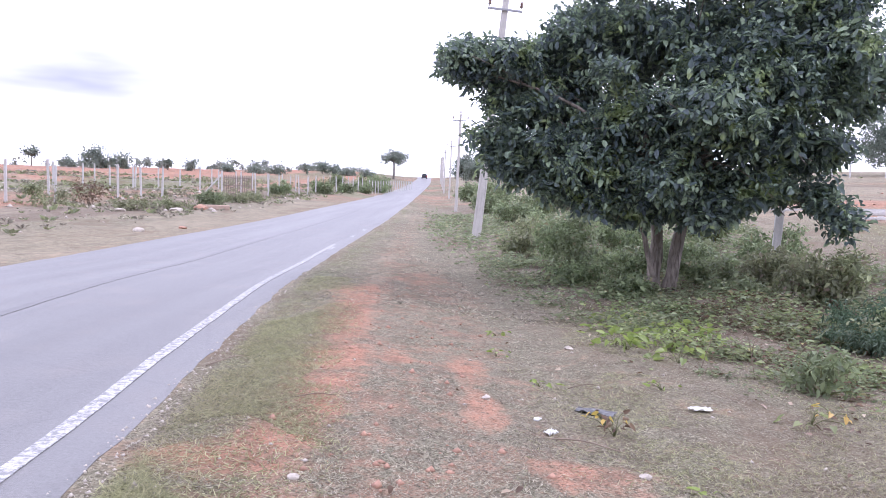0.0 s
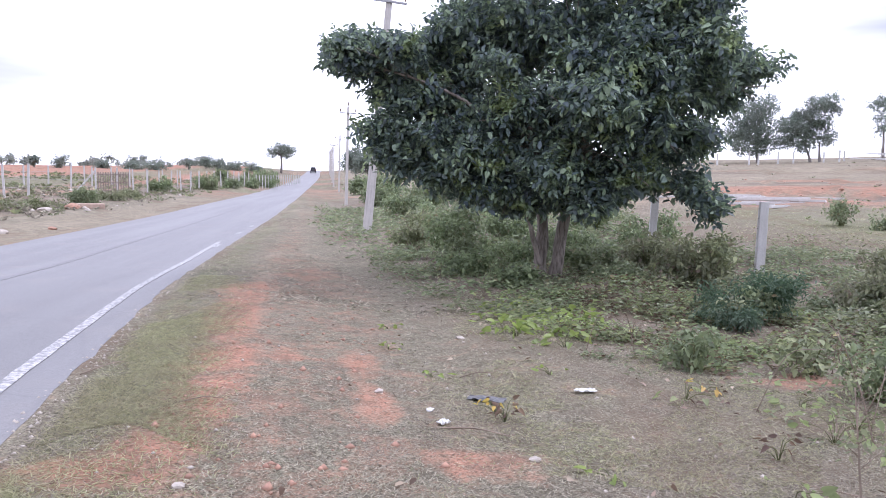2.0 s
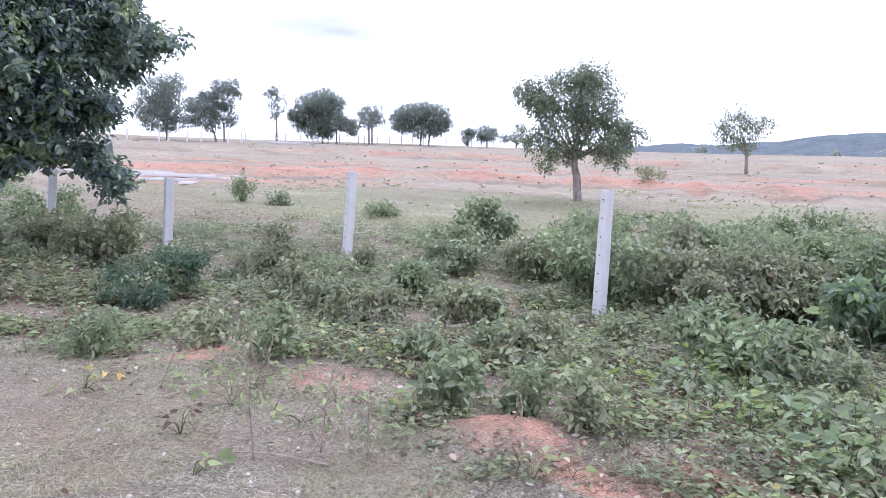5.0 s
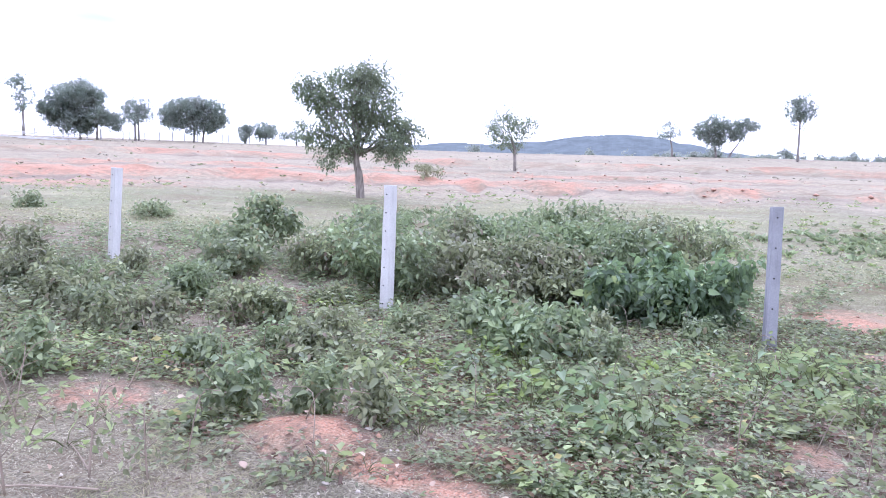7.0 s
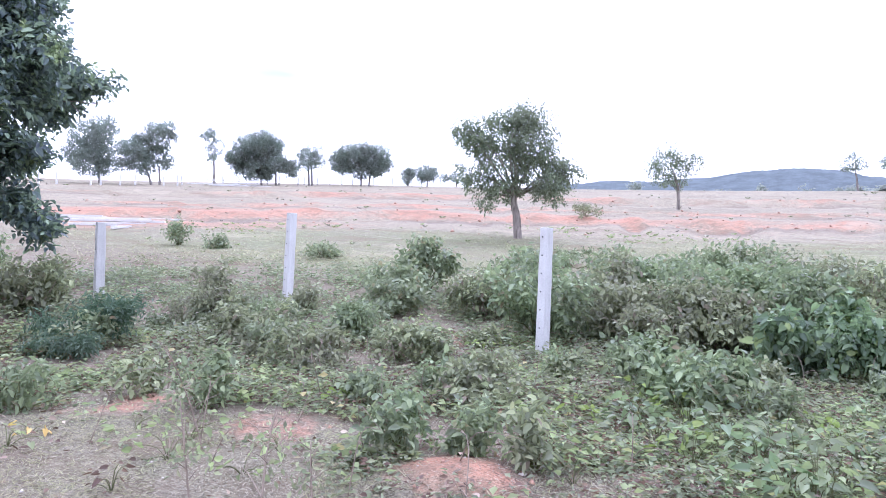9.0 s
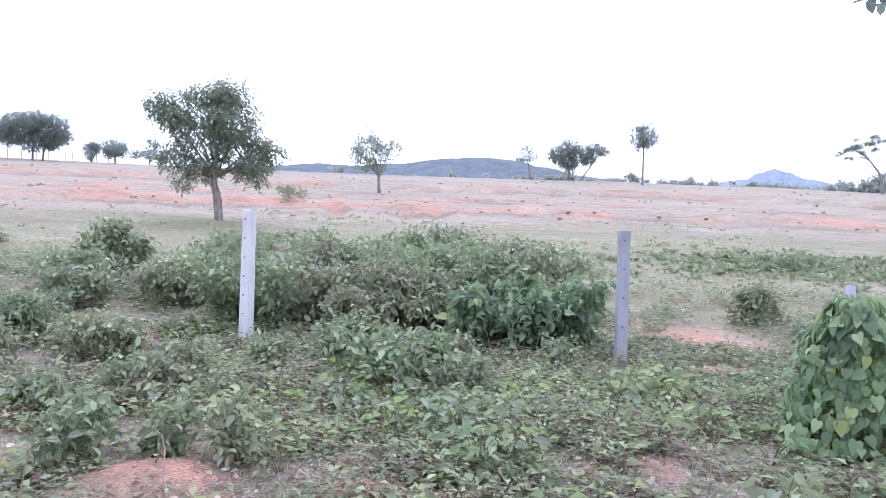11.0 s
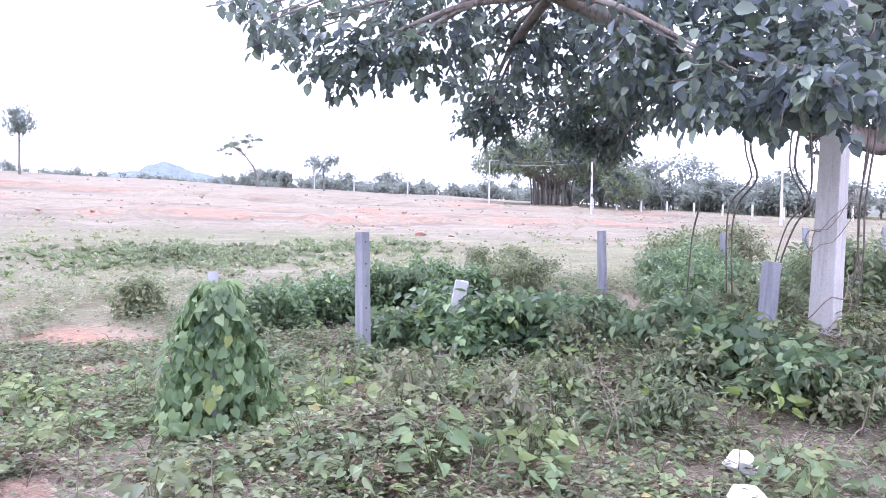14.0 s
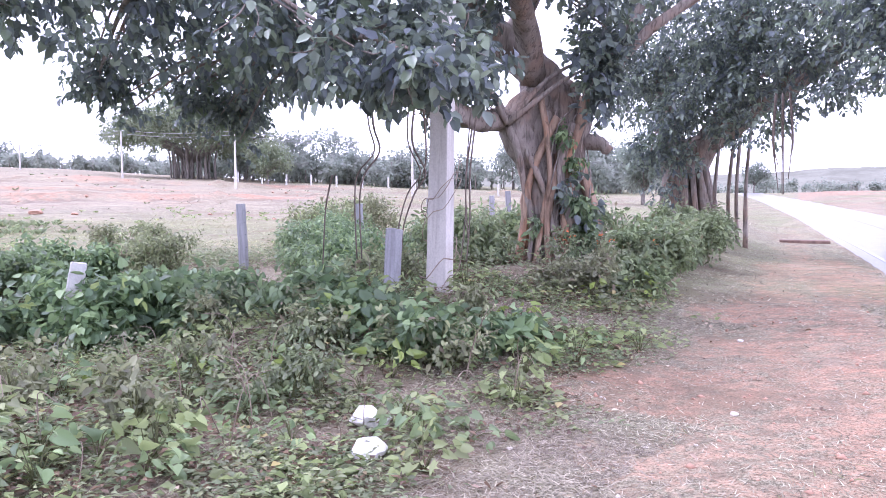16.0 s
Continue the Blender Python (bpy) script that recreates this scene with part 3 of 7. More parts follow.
def soils(x, y):
    """Shares of red soil, green sward, pale dust, and dark litter that doubles as bank shade."""
    d = math.hypot(x, y)
    b = math.degrees(math.atan2(x, y))
    n1 = noise.noise(Vector((x * 0.35, y * 0.35, 7.7)))
    n2 = noise.noise(Vector((x * 0.07, y * 0.07, 2.2)))
    red, green, pale, cut = 0.0, 0.0, 0.0, 0.0
    e = road_edge(y) if -300 < y < 400 else 0
    off = x - e
    if -ROAD_W - 14 < off < 16 and d < 60:
        if off >= 0:
            green = 0.6 * sstep(1.15 + 0.5 * n1, 0.3, off) * sstep(0.0, 0.25, off) * sstep(-6, 2, y) + 0.15 * n1 + 0.22 * sstep(-1, 3, y) * sstep(0.5, 1.4, x)
            we = weed_edge(y)
            green = max(green, 0.3 * sstep(we - 0.2, we + 1.5, x) + 0.3 * n1)
            pale = 0.35 * sstep(0.3, 0.0, off) + 0.25 * sstep(13, 22, abs(y)) * sstep(we + 0.8, we - 0.5, x)
            red = (0.2 + 0.16 * sstep(0.9, 0.0, x)) * sstep(we, we - 1, x) * sstep(0.6, 1.2, off)
            if y < 0:
                green = max(green, (0.58 + 0.5 * n1) * sstep(-7, -11, y))
                south = sstep(0.0, -3.5, y + 1.2 * n1)
                red += 0.2 * sstep(we, we - 1, x) * south
                pale = max(pale, 0.35 * sstep(we, we - 1, x) * south)
        else:
            far = -off - ROAD_W
            pale = 0.65 * sstep(5, 1.5, far)
            green = 0.4 * n1 + 0.3 * sstep(2, 6, far)
            red = (0.15 + 0.4 * n1) * sstep(5, 9, far) * sstep(20, 28, d) + 0.25 * sstep(1.2, 0.2, far)
        n4 = noise.noise(Vector((x * 2.3, y * 2.3, 3.1))) + 0.6 * noise.noise(Vector((x * 5.1, y * 5.1, 1.1)))
        for group, top in ((BARE, 0.8), (BARE2, 0.52)):
            for bx, by, bw, bl in group:
                q = ((x - bx) / bw) ** 2 + ((y - by) / bl) ** 2
                if q < 6:
                    red = max(red, min(top, (1.05 + 0.35 * n4) * math.exp(-q * 0.45)) + 0.12 * n4)
    if off > 12 or d >= 60:
        if -12 < b < 175 and x > 0:
            green = max(green, 0.74 * sstep(36, 25, d) + 0.40 * n1 * sstep(60, 30, d))
            n3 = noise.noise(Vector((x * 0.13, y * 0.13, 5.0))) + 0.6 * noise.noise(Vector((x * 0.31, y * 0.31, 8.0)))
            pale = 0.62 * sstep(21, 36, d) + 0.3 * n2 - 0.25 * n3
            wob = wobble(b)
            for at_d, w in ((37.0, 3.0), (47.0, 1.6), (66.0, 2.6)):
                k = min(1.0, max(0.0, 0.8 + 1.0 * noise.noise(Vector((b * 0.13, at_d, 2.0)))))
                foot = d + wob - at_d
                # painted shade: a dark strip along the foot of each bank
                cut = max(cut, k * (1.0 + 0.6 * n1) * math.exp(-((foot + 1.8) / 1.3) ** 2))
                red += (0.80 * k + 0.3 * n3 + 0.25 * n1) * math.exp(-((d + wob - at_d) / (w * 1.25)) ** 2)
            red += (-0.05 + 0.34 * n3 + 0.25 * n2) * sstep(27, 36, d) + (0.34 + 0.3 * n3) * sstep(62, 45, b) * sstep(26, 31, d) * sstep(56, 44, d)
            red = min(red, 0.9) - 0.35 * sstep(136, 148, b)
            green += 0.5 * sstep(132, 145, b) + 0.3 * n1 * sstep(132, 145, b)
            pale -= 0.3 * sstep(132, 145, b)
            green += 0.42 * sstep(90, 100, d) - 0.3 * n3 * sstep(30, 45, d)
        else:
            pale = 0.3
            red = 0.3 + 0.6 * n2 + 0.35 * n1
            green = 0.36 - n2 * 0.8 - 0.3 * n1
    if x < e - ROAD_W - 8 and d < 200:
        red = max(red, 0.44 + 0.7 * n2 + 0.4 * n1)
        green = max(green, 0.36 - 0.8 * n2 - 0.3 * n1)
    # bank-foot shade: red taken out, the dark litter tone laid in
    red -= 0.8 * cut
    litter = 1.0 * cut
    if x < e - ROAD_W - 4 and y > 5 and d < 220:
        far = e - ROAD_W - x
        red = 0.70 * sstep(8, 10, far) * sstep(18, 14, far) + 0.66 * sstep(24, 28, far) + 0.45 * n1 + 0.4 * n2 + 0.35 * sstep(80, 95, y) * sstep(9, 12, far)
        green = 0.25 + 0.35 * sstep(13, 17, far) * sstep(30, 24, far) - 0.3 * n1 + 0.3 * n2
        pale = 0.55 * sstep(5.2, 4, far) + 0.15 * n1
        litter = 0.85 * sstep(4, 5.5, far) * sstep(10, 8, far) + 0.25 * n1
    if 0 < off < 20 and -40 < y < 60:
        we = weed_edge(y)
        litter = 0.62 * sstep(we - 0.3, we + 1.2, x) * sstep(15, 11, x) + 0.2 * n1
    return red, green, pale, litter


def build_ground():
    sectors = 500
    radii = [0.0] + [0.6 * 1.033 ** i for i in range(268)]
    while radii[-1] < 4000:
        radii.append(radii[-1] * 1.25)
    verts, cols = [(0.0, 0.0, soil_z(0, 0))], [(0, 0, 0, 0)]
    for r in radii[1:]:
        for s in range(sectors):
            a = 2 * math.pi * s / sectors
            x, y = r * math.sin(a), r * math.cos(a)
            verts.append((x, y, soil_z(x, y)))
            cols.append(soils(x, y))
    faces = []
    for i in range(1, len(radii) - 1):
        a0 = 1 + (i - 1) * sectors
        s = np.arange(sectors)
        t = (s + 1) % sectors
        faces.append(np.stack([a0 + s, a0 + sectors + s, a0 + sectors + t, a0 + t], 1))
    s = np.arange(sectors)
    fan = np.stack([np.zeros_like(s), 1 + s, 1 + (s + 1) % sectors, np.zeros_like(s)], 1)
    quads = np.concatenate(faces)
    me = bpy.data.meshes.new("ground")
    nq, nt = len(quads), len(fan)
    me.vertices.add(len(verts))
    me.vertices.foreach_set("co", np.array(verts, np.float32).ravel())
    me.loops.add(nq * 4 + nt * 3)
    me.loops.foreach_set("vertex_index", np.concatenate([quads[:, ::-1].ravel(), fan[:, [0, 2, 1]].ravel()]).astype(np.int32))
    me.polygons.add(nq + nt)
    me.polygons.foreach_set("loop_start", np.concatenate([np.arange(nq) * 4, nq * 4 + np.arange(nt) * 3]).astype(np.int32))
    me.update(calc_edges=True)
    att = me.color_attributes.new("soil", "FLOAT_COLOR", "POINT")
    att.data.foreach_set("color", np.array(cols, np.float32).ravel())
    me.polygons.foreach_set("use_smooth", np.ones(nq + nt, bool))
    me.materials.append(M_GROUND)
    tagged(new("ground", me), "dry grassy roadside verge and red ploughed field", "ground", kind="structure")


build_ground()


def strip(name, ys, x_of, width, lift, mat, label, category, thick=0.06, cross=6, frayed=0.0):
    """A long thin slab that follows the road."""
    verts, faces = [], []
    n = cross + 1
    for y in ys:
        c = road_edge(y)
        dx = (road_edge(y + 0.5) - road_edge(y - 0.5))
        nx, ny = 1 / math.hypot(1, dx), -dx / math.hypot(1, dx)
        for i in range(n):
            o = x_of - width * i / cross
            if frayed and i in (0, cross):
                o += frayed * noise.noise(Vector((y * 1.9, i * 3.0, 0))) + frayed * 0.6 * noise.noise(Vector((y * 6.1, i * 3.0, 5)))
            camber = 0.03 * (1 - ((o + ROAD_W / 2) / (ROAD_W / 2)) ** 2)
            verts.append((c + o * nx, y + o * ny, road_z(y) + camber + lift))
    base = len(verts)
    for k in range(len(ys)):
        for i in (0, cross):
            v = verts[k * n + i]
            verts.append((v[0], v[1], v[2] - thick))
    for k in range(len(ys) - 1):
        for i in range(cross):
            a = k * n + i
            faces.append((a, a + n, a + n + 1, a + 1))
        a, b = k * n, base + 2 * k
        faces.append((a, b, b + 2, a + n))
        a, b = k * n + cross, base + 2 * k + 1
        faces.append((a, a + n, b + 2, b))
    me = raw_mesh(name, verts, faces, mat)
    return tagged(new(name, me), label, category, kind="structure")


def y_steps(a, b):
    ys, y = [], a
    while y < b:
        ys.append(y)
        y += 0.25 if abs(y) < 25 else 1.0 if abs(y) < 80 else 4.0
    return ys + [b]


strip("road", y_steps(-180, 300), 0.0, ROAD_W, 0.0, M_ASPHALT, "grey worn asphalt country road", "road", 0.08, 8, 0.05)
strip("road_marking", y_steps(-60, 19.0), -0.30, 0.095, 0.006, M_PAINT, "worn white painted edge line on the asphalt", "road marking", 0.005, 1, 0.012)
for y0, y1 in ((17.4, 18.2), (22.0, 22.7), (25.5, 26.2)):
    strip("road_marking", [y0 + (y1 - y0) * i / 4 for i in range(5)], -0.2, 0.11, 0.006, M_PAINT, "short worn remnant of a white edge line", "road marking", 0.005, 1, 0.02)


strip("road_seam", y_steps(-40, 45), -2.28, 0.12, 0.004, M_SEAM, "dark seam along the middle of the asphalt", "road seam", 0.004, 1, 0.02)


def far_hill(name, pts, dist, label, color):
    """A distant wooded ridge: bearing and height in degrees along its crest."""
    verts, faces = [], []
    dense = []
    for (a, u), (b, v) in zip(pts, pts[1:]):
        for s in range(46):
            k = s / 46
            dense.append((a + (b - a) * k, u + (v - u) * k * k * (3 - 2 * k)))
    dense.append(pts[-1])
    for i, (b, e) in enumerate(dense):
        x, y = math.sin(radians(b)), math.cos(radians(b))
        top = 1.5 + dist * math.tan(radians(e)) + dist * 0.0011 * abs(noise.noise(Vector((i * 0.83, dist, 0)))) + dist * 0.0009 * noise.noise(Vector((i * 0.17, dist, 3)))
        for k, (dd, zz) in enumerate(((-0.22, 0.0), (-0.13, 0.45), (-0.05, 0.85), (0, 1.0), (0.15, 0.3))):
            q = dist * (1 + dd)
            base = -4.0
            verts.append((x * q, y * q, base + (top - base) * zz + dist * 0.0008 * noise.noise(Vector((i * 0.12, k * 2.1, dist)))))
    for i in range(len(dense) - 1):
        for k in range(4):
            a = i * 5 + k
            faces.append((a, a + 5, a + 6, a + 1))
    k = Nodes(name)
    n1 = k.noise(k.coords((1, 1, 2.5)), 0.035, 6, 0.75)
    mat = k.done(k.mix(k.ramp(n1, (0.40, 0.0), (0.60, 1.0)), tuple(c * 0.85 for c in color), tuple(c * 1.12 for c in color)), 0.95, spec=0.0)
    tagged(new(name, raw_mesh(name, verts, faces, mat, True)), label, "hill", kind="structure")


# the ridge's bluish grey and the peak's blue are painted air haze
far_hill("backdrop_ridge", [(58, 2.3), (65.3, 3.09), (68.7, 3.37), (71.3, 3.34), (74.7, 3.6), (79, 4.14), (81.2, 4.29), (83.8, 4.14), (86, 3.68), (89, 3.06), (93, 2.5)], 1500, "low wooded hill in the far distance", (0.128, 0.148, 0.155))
far_hill("backdrop_peak", [(98, 2.7), (100.6, 3.0), (101.5, 3.5), (102.5, 3.76), (103.4, 3.53), (104.6, 3.07), (108, 2.4)], 2900, "conical hill on the horizon, coloured haze blue", (0.21, 0.245, 0.29))
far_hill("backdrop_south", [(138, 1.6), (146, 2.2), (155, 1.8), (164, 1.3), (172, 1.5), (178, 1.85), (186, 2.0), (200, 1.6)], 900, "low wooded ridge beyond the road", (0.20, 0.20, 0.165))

# ---- fence posts and poles ----


def fence_post(mat, holes, w=0.15, dpt=0.125, h=1.7, seed=0, name="fence_post"):
    """A cast concrete post with a row of wire holes, drawn as dark discs."""
    root = thing(name, 0, 0, 0, "white-painted concrete fence post standing in weeds", "fence post")
    bm = box_bm(w, dpt, h + 0.3, 0, 0, (h - 0.3) / 2, 0.009, 0.93)
    bmesh.ops.subdivide_edges(bm, edges=[e for e in bm.edges if abs(e.verts[0].co.z - e.verts[1].co.z) > 0.5], cuts=7)
    for v in bm.verts:
        v.co.x += 0.006 * noise.noise(v.co * 3 + Vector((seed, 0, 0)))
        v.co.y += 0.006 * noise.noise(v.co * 3 + Vector((0, seed, 4)))
    shaft = part("shaft", bm, mat, root)
    # nothing is bored: a dark disc paints the shade inside each hole
    for i in range(holes):
        z = h - 0.12 - i * (h - 0.3) / max(1, holes - 1)
        b = bmesh.new()
        bmesh.ops.create_cone(b, cap_ends=True, segments=8, radius1=0.0095, radius2=0.0095, depth=0.006)
        bmesh.ops.rotate(b, verts=b.verts, cent=(0, 0, 0), matrix=Matrix.Rotation(radians(90), 3, "Y"))
        bmesh.ops.translate(b, verts=b.verts, vec=(-w / 2 * 0.985 - 0.001, 0.01, z))
        part("wire_hole", b, M_HOLE, shaft)
    return root


POSTS = [(5.3, 23.3, 1.5, 4), (8.0, 24.4, 1.5, 4), (6.18, 14.19, 1.46, 4), (7.08, 11.76, 1.38, 7), (9.26, 9.57, 1.61, 7), (8.69, 4.34, 1.47, 7)]
GREYS = [(9.08, -0.23, 1.37, 5), (8.07, -4.06, 1.35, 6), (10.45, -10.41, 1.34, 5), (10.23, -13.86, 1.31, 5), (10.96, -18.16, 1.43, 3), (10.27, -20.75, 1.49, 3), (8.7, -18.6, 1.62, 3)]
for rows, mat, lab in ((POSTS, M_WHITE_POST, "white-painted concrete fence post standing in weeds"), (GREYS, M_GREY_POST, "weathered grey concrete fence post among weeds")):
    for i, (x, y, top, holes) in enumerate(rows):
        z = soil_z(x, y)
        lean = 2.2 + 1.6 * noise.noise(Vector((x * 3, y, 0)))
        p = fence_post(mat, holes, h=top - z, seed=i)
        p.matrix_world = pose(x - 0.03, y, z - 0.02, 0.8 * noise.noise(Vector((y, x, 3))), lean, 18 * noise.noise(Vector((x, y, 9))) - 20 * (y > 0) + 12)
        tagged(p, lab, group="roadside fence")


def broken_stub(x, y, top, w, lean, turn, mat, label):
    z = soil_z(x, y)
    root = thing("stone_stub", x, y, z - 0.02, label, "stone post")
    h = top - z + 0.02
    bm = box_bm(w, w * 0.7, h + 0.25, 0, 0, (h - 0.25) / 2, 0.014, 0.92)
    bmesh.ops.subdivide_edges(bm, edges=bm.edges[:], cuts=3)
    for v in bm.verts:
        v.co += Vector((1, 1, 0.8)) * 0.03 * noise.noise(v.co * 5 + Vector((x, y, 0)))
    part("shaft", bm, mat, root)
    root.matrix_world = pose(x, y, z - 0.02, 0, lean, turn)


broken_stub(4.58, -6.75, 1.13, 0.17, -3, 30, M_GREY_POST, "short thick grey stone post with a rough top")
broken_stub(7.46, -4.82, 0.80, 0.17, -11, 60, M_OLD_POST, "tilted pale stone slab sunk in creepers")
broken_stub(6.73, -13.63, 0.92, 0.22, 4, 10, M_GREY_POST, "short grey stone post beside the banyan")
broken_stub(10.2, -24.6, 1.3, 0.2, 2, 40, M_GREY_POST, "old grey stone fence post")


def power_pole(x, y, h, w, lean, label, arm=True, mat=None, lean_dir=0.0):
    """A tapered concrete pole, with a steel crossarm and insulators."""
    z = soil_z(x, y)
    root = thing("power_pole", x, y, z, label, "power pole", "poles along the road")
    bm = box_bm(w, w * 0.72, h + 0.4, 0, 0, (h - 0.4) / 2, 0.015, 0.62)
    bmesh.ops.subdivide_edges(bm, edges=[e for e in bm.edges if abs(e.verts[0].co.z - e.verts[1].co.z) > 1], cuts=9)
    for v in bm.verts:
        v.co.x += 0.008 * noise.noise(v.co * 2 + Vector((x, 0, 0)))
    part("shaft", bm, mat or M_POLE, root)
    if arm:
        a = part("crossarm", box_bm(1.1, 0.06, 0.06, 0, -w * 0.42, h - 0.45, 0.006), M_STEEL, root, "galvanised steel crossarm")
        for ox in (-0.5, 0.5, 0.0):
            b = bmesh.new()
            oz = h - 0.42 if ox else h
            for k, (r, zz) in enumerate(((0.02, 0.06), (0.055, 0.12), (0.04, 0.16), (0.05, 0.20), (0.025, 0.25))):
                bmesh.ops.create_cone(b, cap_ends=True, segments=10, radius1=r, radius2=r * 0.75, depth=0.05, matrix=Matrix.Translation((ox, -w * 0.42 if ox else 0, oz + zz)))
            part("insulator", b, M_CERAMIC, a, "brown ceramic insulator")
    root.matrix_world = pose(x, y, z, 0, lean, lean_dir)
    return root


power_pole(0.78, 23.9, 7.8, 0.30, 5.3, "leaning whitewashed concrete power pole on the verge")
power_pole(0.39, 50.4, 6.6, 0.22, 1.2, "slender white concrete power pole on the verge")
power_pole(-0.06, 86.0, 6.5, 0.22, 1.0, "slender white concrete power pole on the verge")
for i in range(6):
    yy = 112 + i * 24
    power_pole(-0.4 - (yy - 86) * 0.017, yy, 6.6, 0.24, 0.6, "distant white concrete power pole beside the road")
power_pole(4.16, -7.05, 6.6, 0.25, -1.2, "whitewashed concrete pole with a dry vine round it", False, M_POLE)
for x, y, h in ((110.4, -47.4, 3.2), (98.8, -48.7, 3.3), (86.4, -50.6, 3.4), (68.3, -50.8, 4.9), (47.2, -46.2, 4.6), (32.3, -50.9, 4.6)):
    power_pole(x, y, h, 0.2, 0.5, "thin pale pole across the field", False)
wires = Tubes()
for (x0, y0, z0), (x1, y1, z1) in (((86.4, -50.6, 7.6), (68.3, -50.8, 8.2)), ((68.3, -50.8, 8.2), (47.2, -46.2, 6.9)), ((47.2, -46.2, 6.9), (32.3, -50.9, 5.6))):
    for o in (0.0, -0.35):
        wires.add([(x0, y0, z0 + o), ((x0 + x1) / 2, (y0 + y1) / 2, (z0 + z1) / 2 + o - 0.25), (x1, y1, z1 + o)], 0.02, 0.02, 4, 5)
tagged(new("overhead_wire", wires.mesh("overhead_wire", M_STEEL)), "thin overhead wires between distant poles", "wire")

# dry vine round the pole by the banyan
vine = Tubes()
for s, r0 in ((0.0, 0.008), (2.1, 0.006), (4.0, 0.006)):
    pts = []
    for i in range(26):
        a = s + i * 0.55
        zz = 0.5 + 0.10 * i * (0.7 + 0.1 * s)
        rr = 0.20 + 0.03 * math.sin(i * 1.7 + s)
        pts.append((4.16 - 0.02 * zz + math.cos(a) * rr, -7.05 + math.sin(a) * rr * 0.85, zz + 0.05 * math.sin(i * 2.1)))
    vine.add(pts[:22], r0, 0.004, 4, 2)
tagged(new("dry_vine", vine.mesh("dry_vine", M_TWIG)), "dry brown vine wound round the white pole", "vine")

# fence and gate across the road
WEST = [(-18.65, 30.8), (-17.5, 32.55), (-18.07, 40.05), (-17.52, 41.75), (-16.74, 42.8), (-16.1, 52.0), (-20.3, 37.2), (-22.5, 29.0), (-29.1, 60.4), (-24.5, 57.0), (-21.0, 62.0), (-23.1, 71.7)]
WEST += [(-15.9 + 4.9 * (i / 15) ** 0.85, 56.0 + 37.5 * i / 15) for i in range(16)]
for i, (x, y) in enumerate(WEST):
    p = fence_post(M_OLD_POST, 0, 0.115, 0.10, 1.80 + 0.15 * noise.noise(Vector((i * 1.7, 0, 0))), i)
    p.matrix_world = pose(x, y, soil_z(x, y), 3 * noise.noise(Vector((i * 3.1, 1, 0))), 6 * noise.noise(Vector((i * 1.9, 2, 0))), 15)
    tagged(p, "pale concrete post of a wire fence", group="fence across the road")
for i in range(20):
    x, y = -10.4 + 3.2 * i / 19 + 0.2, 94 + 42 * i / 19
    p = fence_post(M_OLD_POST, 0, 0.115, 0.10, 1.7, i)
    p.matrix_world = pose(x, y, soil_z(x, y), 0, 3 * noise.noise(Vector((i * 1.9, 7, 0))), 15)
    tagged(p, "pale concrete post of a wire fence", group="fence across the road")
for i in range(14):
    x, y = -28 + 6.5 * i / 13 * 1.9, 52 + 30 * i / 13
    p = fence_post(M_OLD_POST, 0, 0.12, 0.11, 1.7, i)
    p.matrix_world = pose(x, y, soil_z(x, y), 0, 4 * noise.noise(Vector((i * 2.9, 7, 0))), 15)
    tagged(p, "pale concrete post of a wire fence", group="fence across the road")
strands = Tubes()
for h in (0.5, 0.95, 1.4):
    strands.add([(-21.5 + 5.2 * u, 26.5 + 26.5 * u, soil_z(-21.5 + 5.2 * u, 26.5 + 26.5 * u) + h) for u in [i / 12 for i in range(13)]], 0.006, 0.006, 3, 1)
tagged(new("fence_wire", strands.mesh("fence_wire", M_STEEL)), "thin wires strung between pale posts", "wire")


def field_gate(x, y, turn):
    z = soil_z(x, y)
    root = thing("field_gate", x, y, z, "brown wooden field gate of upright slats", "gate", turn=turn)
    wood = plain_mat("gate_wood", (0.27, 0.225, 0.19), 0.9, 0.3, 8)
    for zz in (0.25, 0.8, 1.35):
        part("rail", box_bm(2.0, 0.05, 0.08, 0, 0, zz, 0.006), wood, root)
    for i in range(13):
        part("slat", box_bm(0.07, 0.03, 1.5, -0.95 + i * 0.158, -0.04, 0.78, 0.005), wood, root)
    brace = thing("brace_post", x - 2.2, y - 1.2, z, "pale post leaning as a brace beside the gate", "post", turn=turn)
    b = box_bm(0.1, 0.1, 2.4, 0, 0, 0.9, 0.01)
    bmesh.ops.rotate(b, verts=b.verts, cent=(0, 0, 0), matrix=Matrix.Rotation(radians(40), 3, "Y"))
    part("shaft", b, M_WHITE_POST, brace)


field_gate(-15.4, 53.5, 12)

# posts along the crest of the field, and far off beyond it
for i in range(30):
    u = i / 29
    x, y = 40 + 62 * u, 78 - 8 * u + 3 * noise.noise(Vector((i * 0.7, 4, 0)))
    p = fence_post(M_WHITE_POST, 0, 0.18, 0.16, 1.25 + 0.35 * noise.noise(Vector((i * 2.2, 8, 0))), i)
    p.matrix_world = pose(x + 1.2 * noise.noise(Vector((i * 3.7, 2, 0))), y, soil_z(x, y), 0, 8 * noise.noise(Vector((i * 1.3, 6, 0))), 40)
    tagged(p, "far white concrete post along the top of the field", group="posts along the field crest")
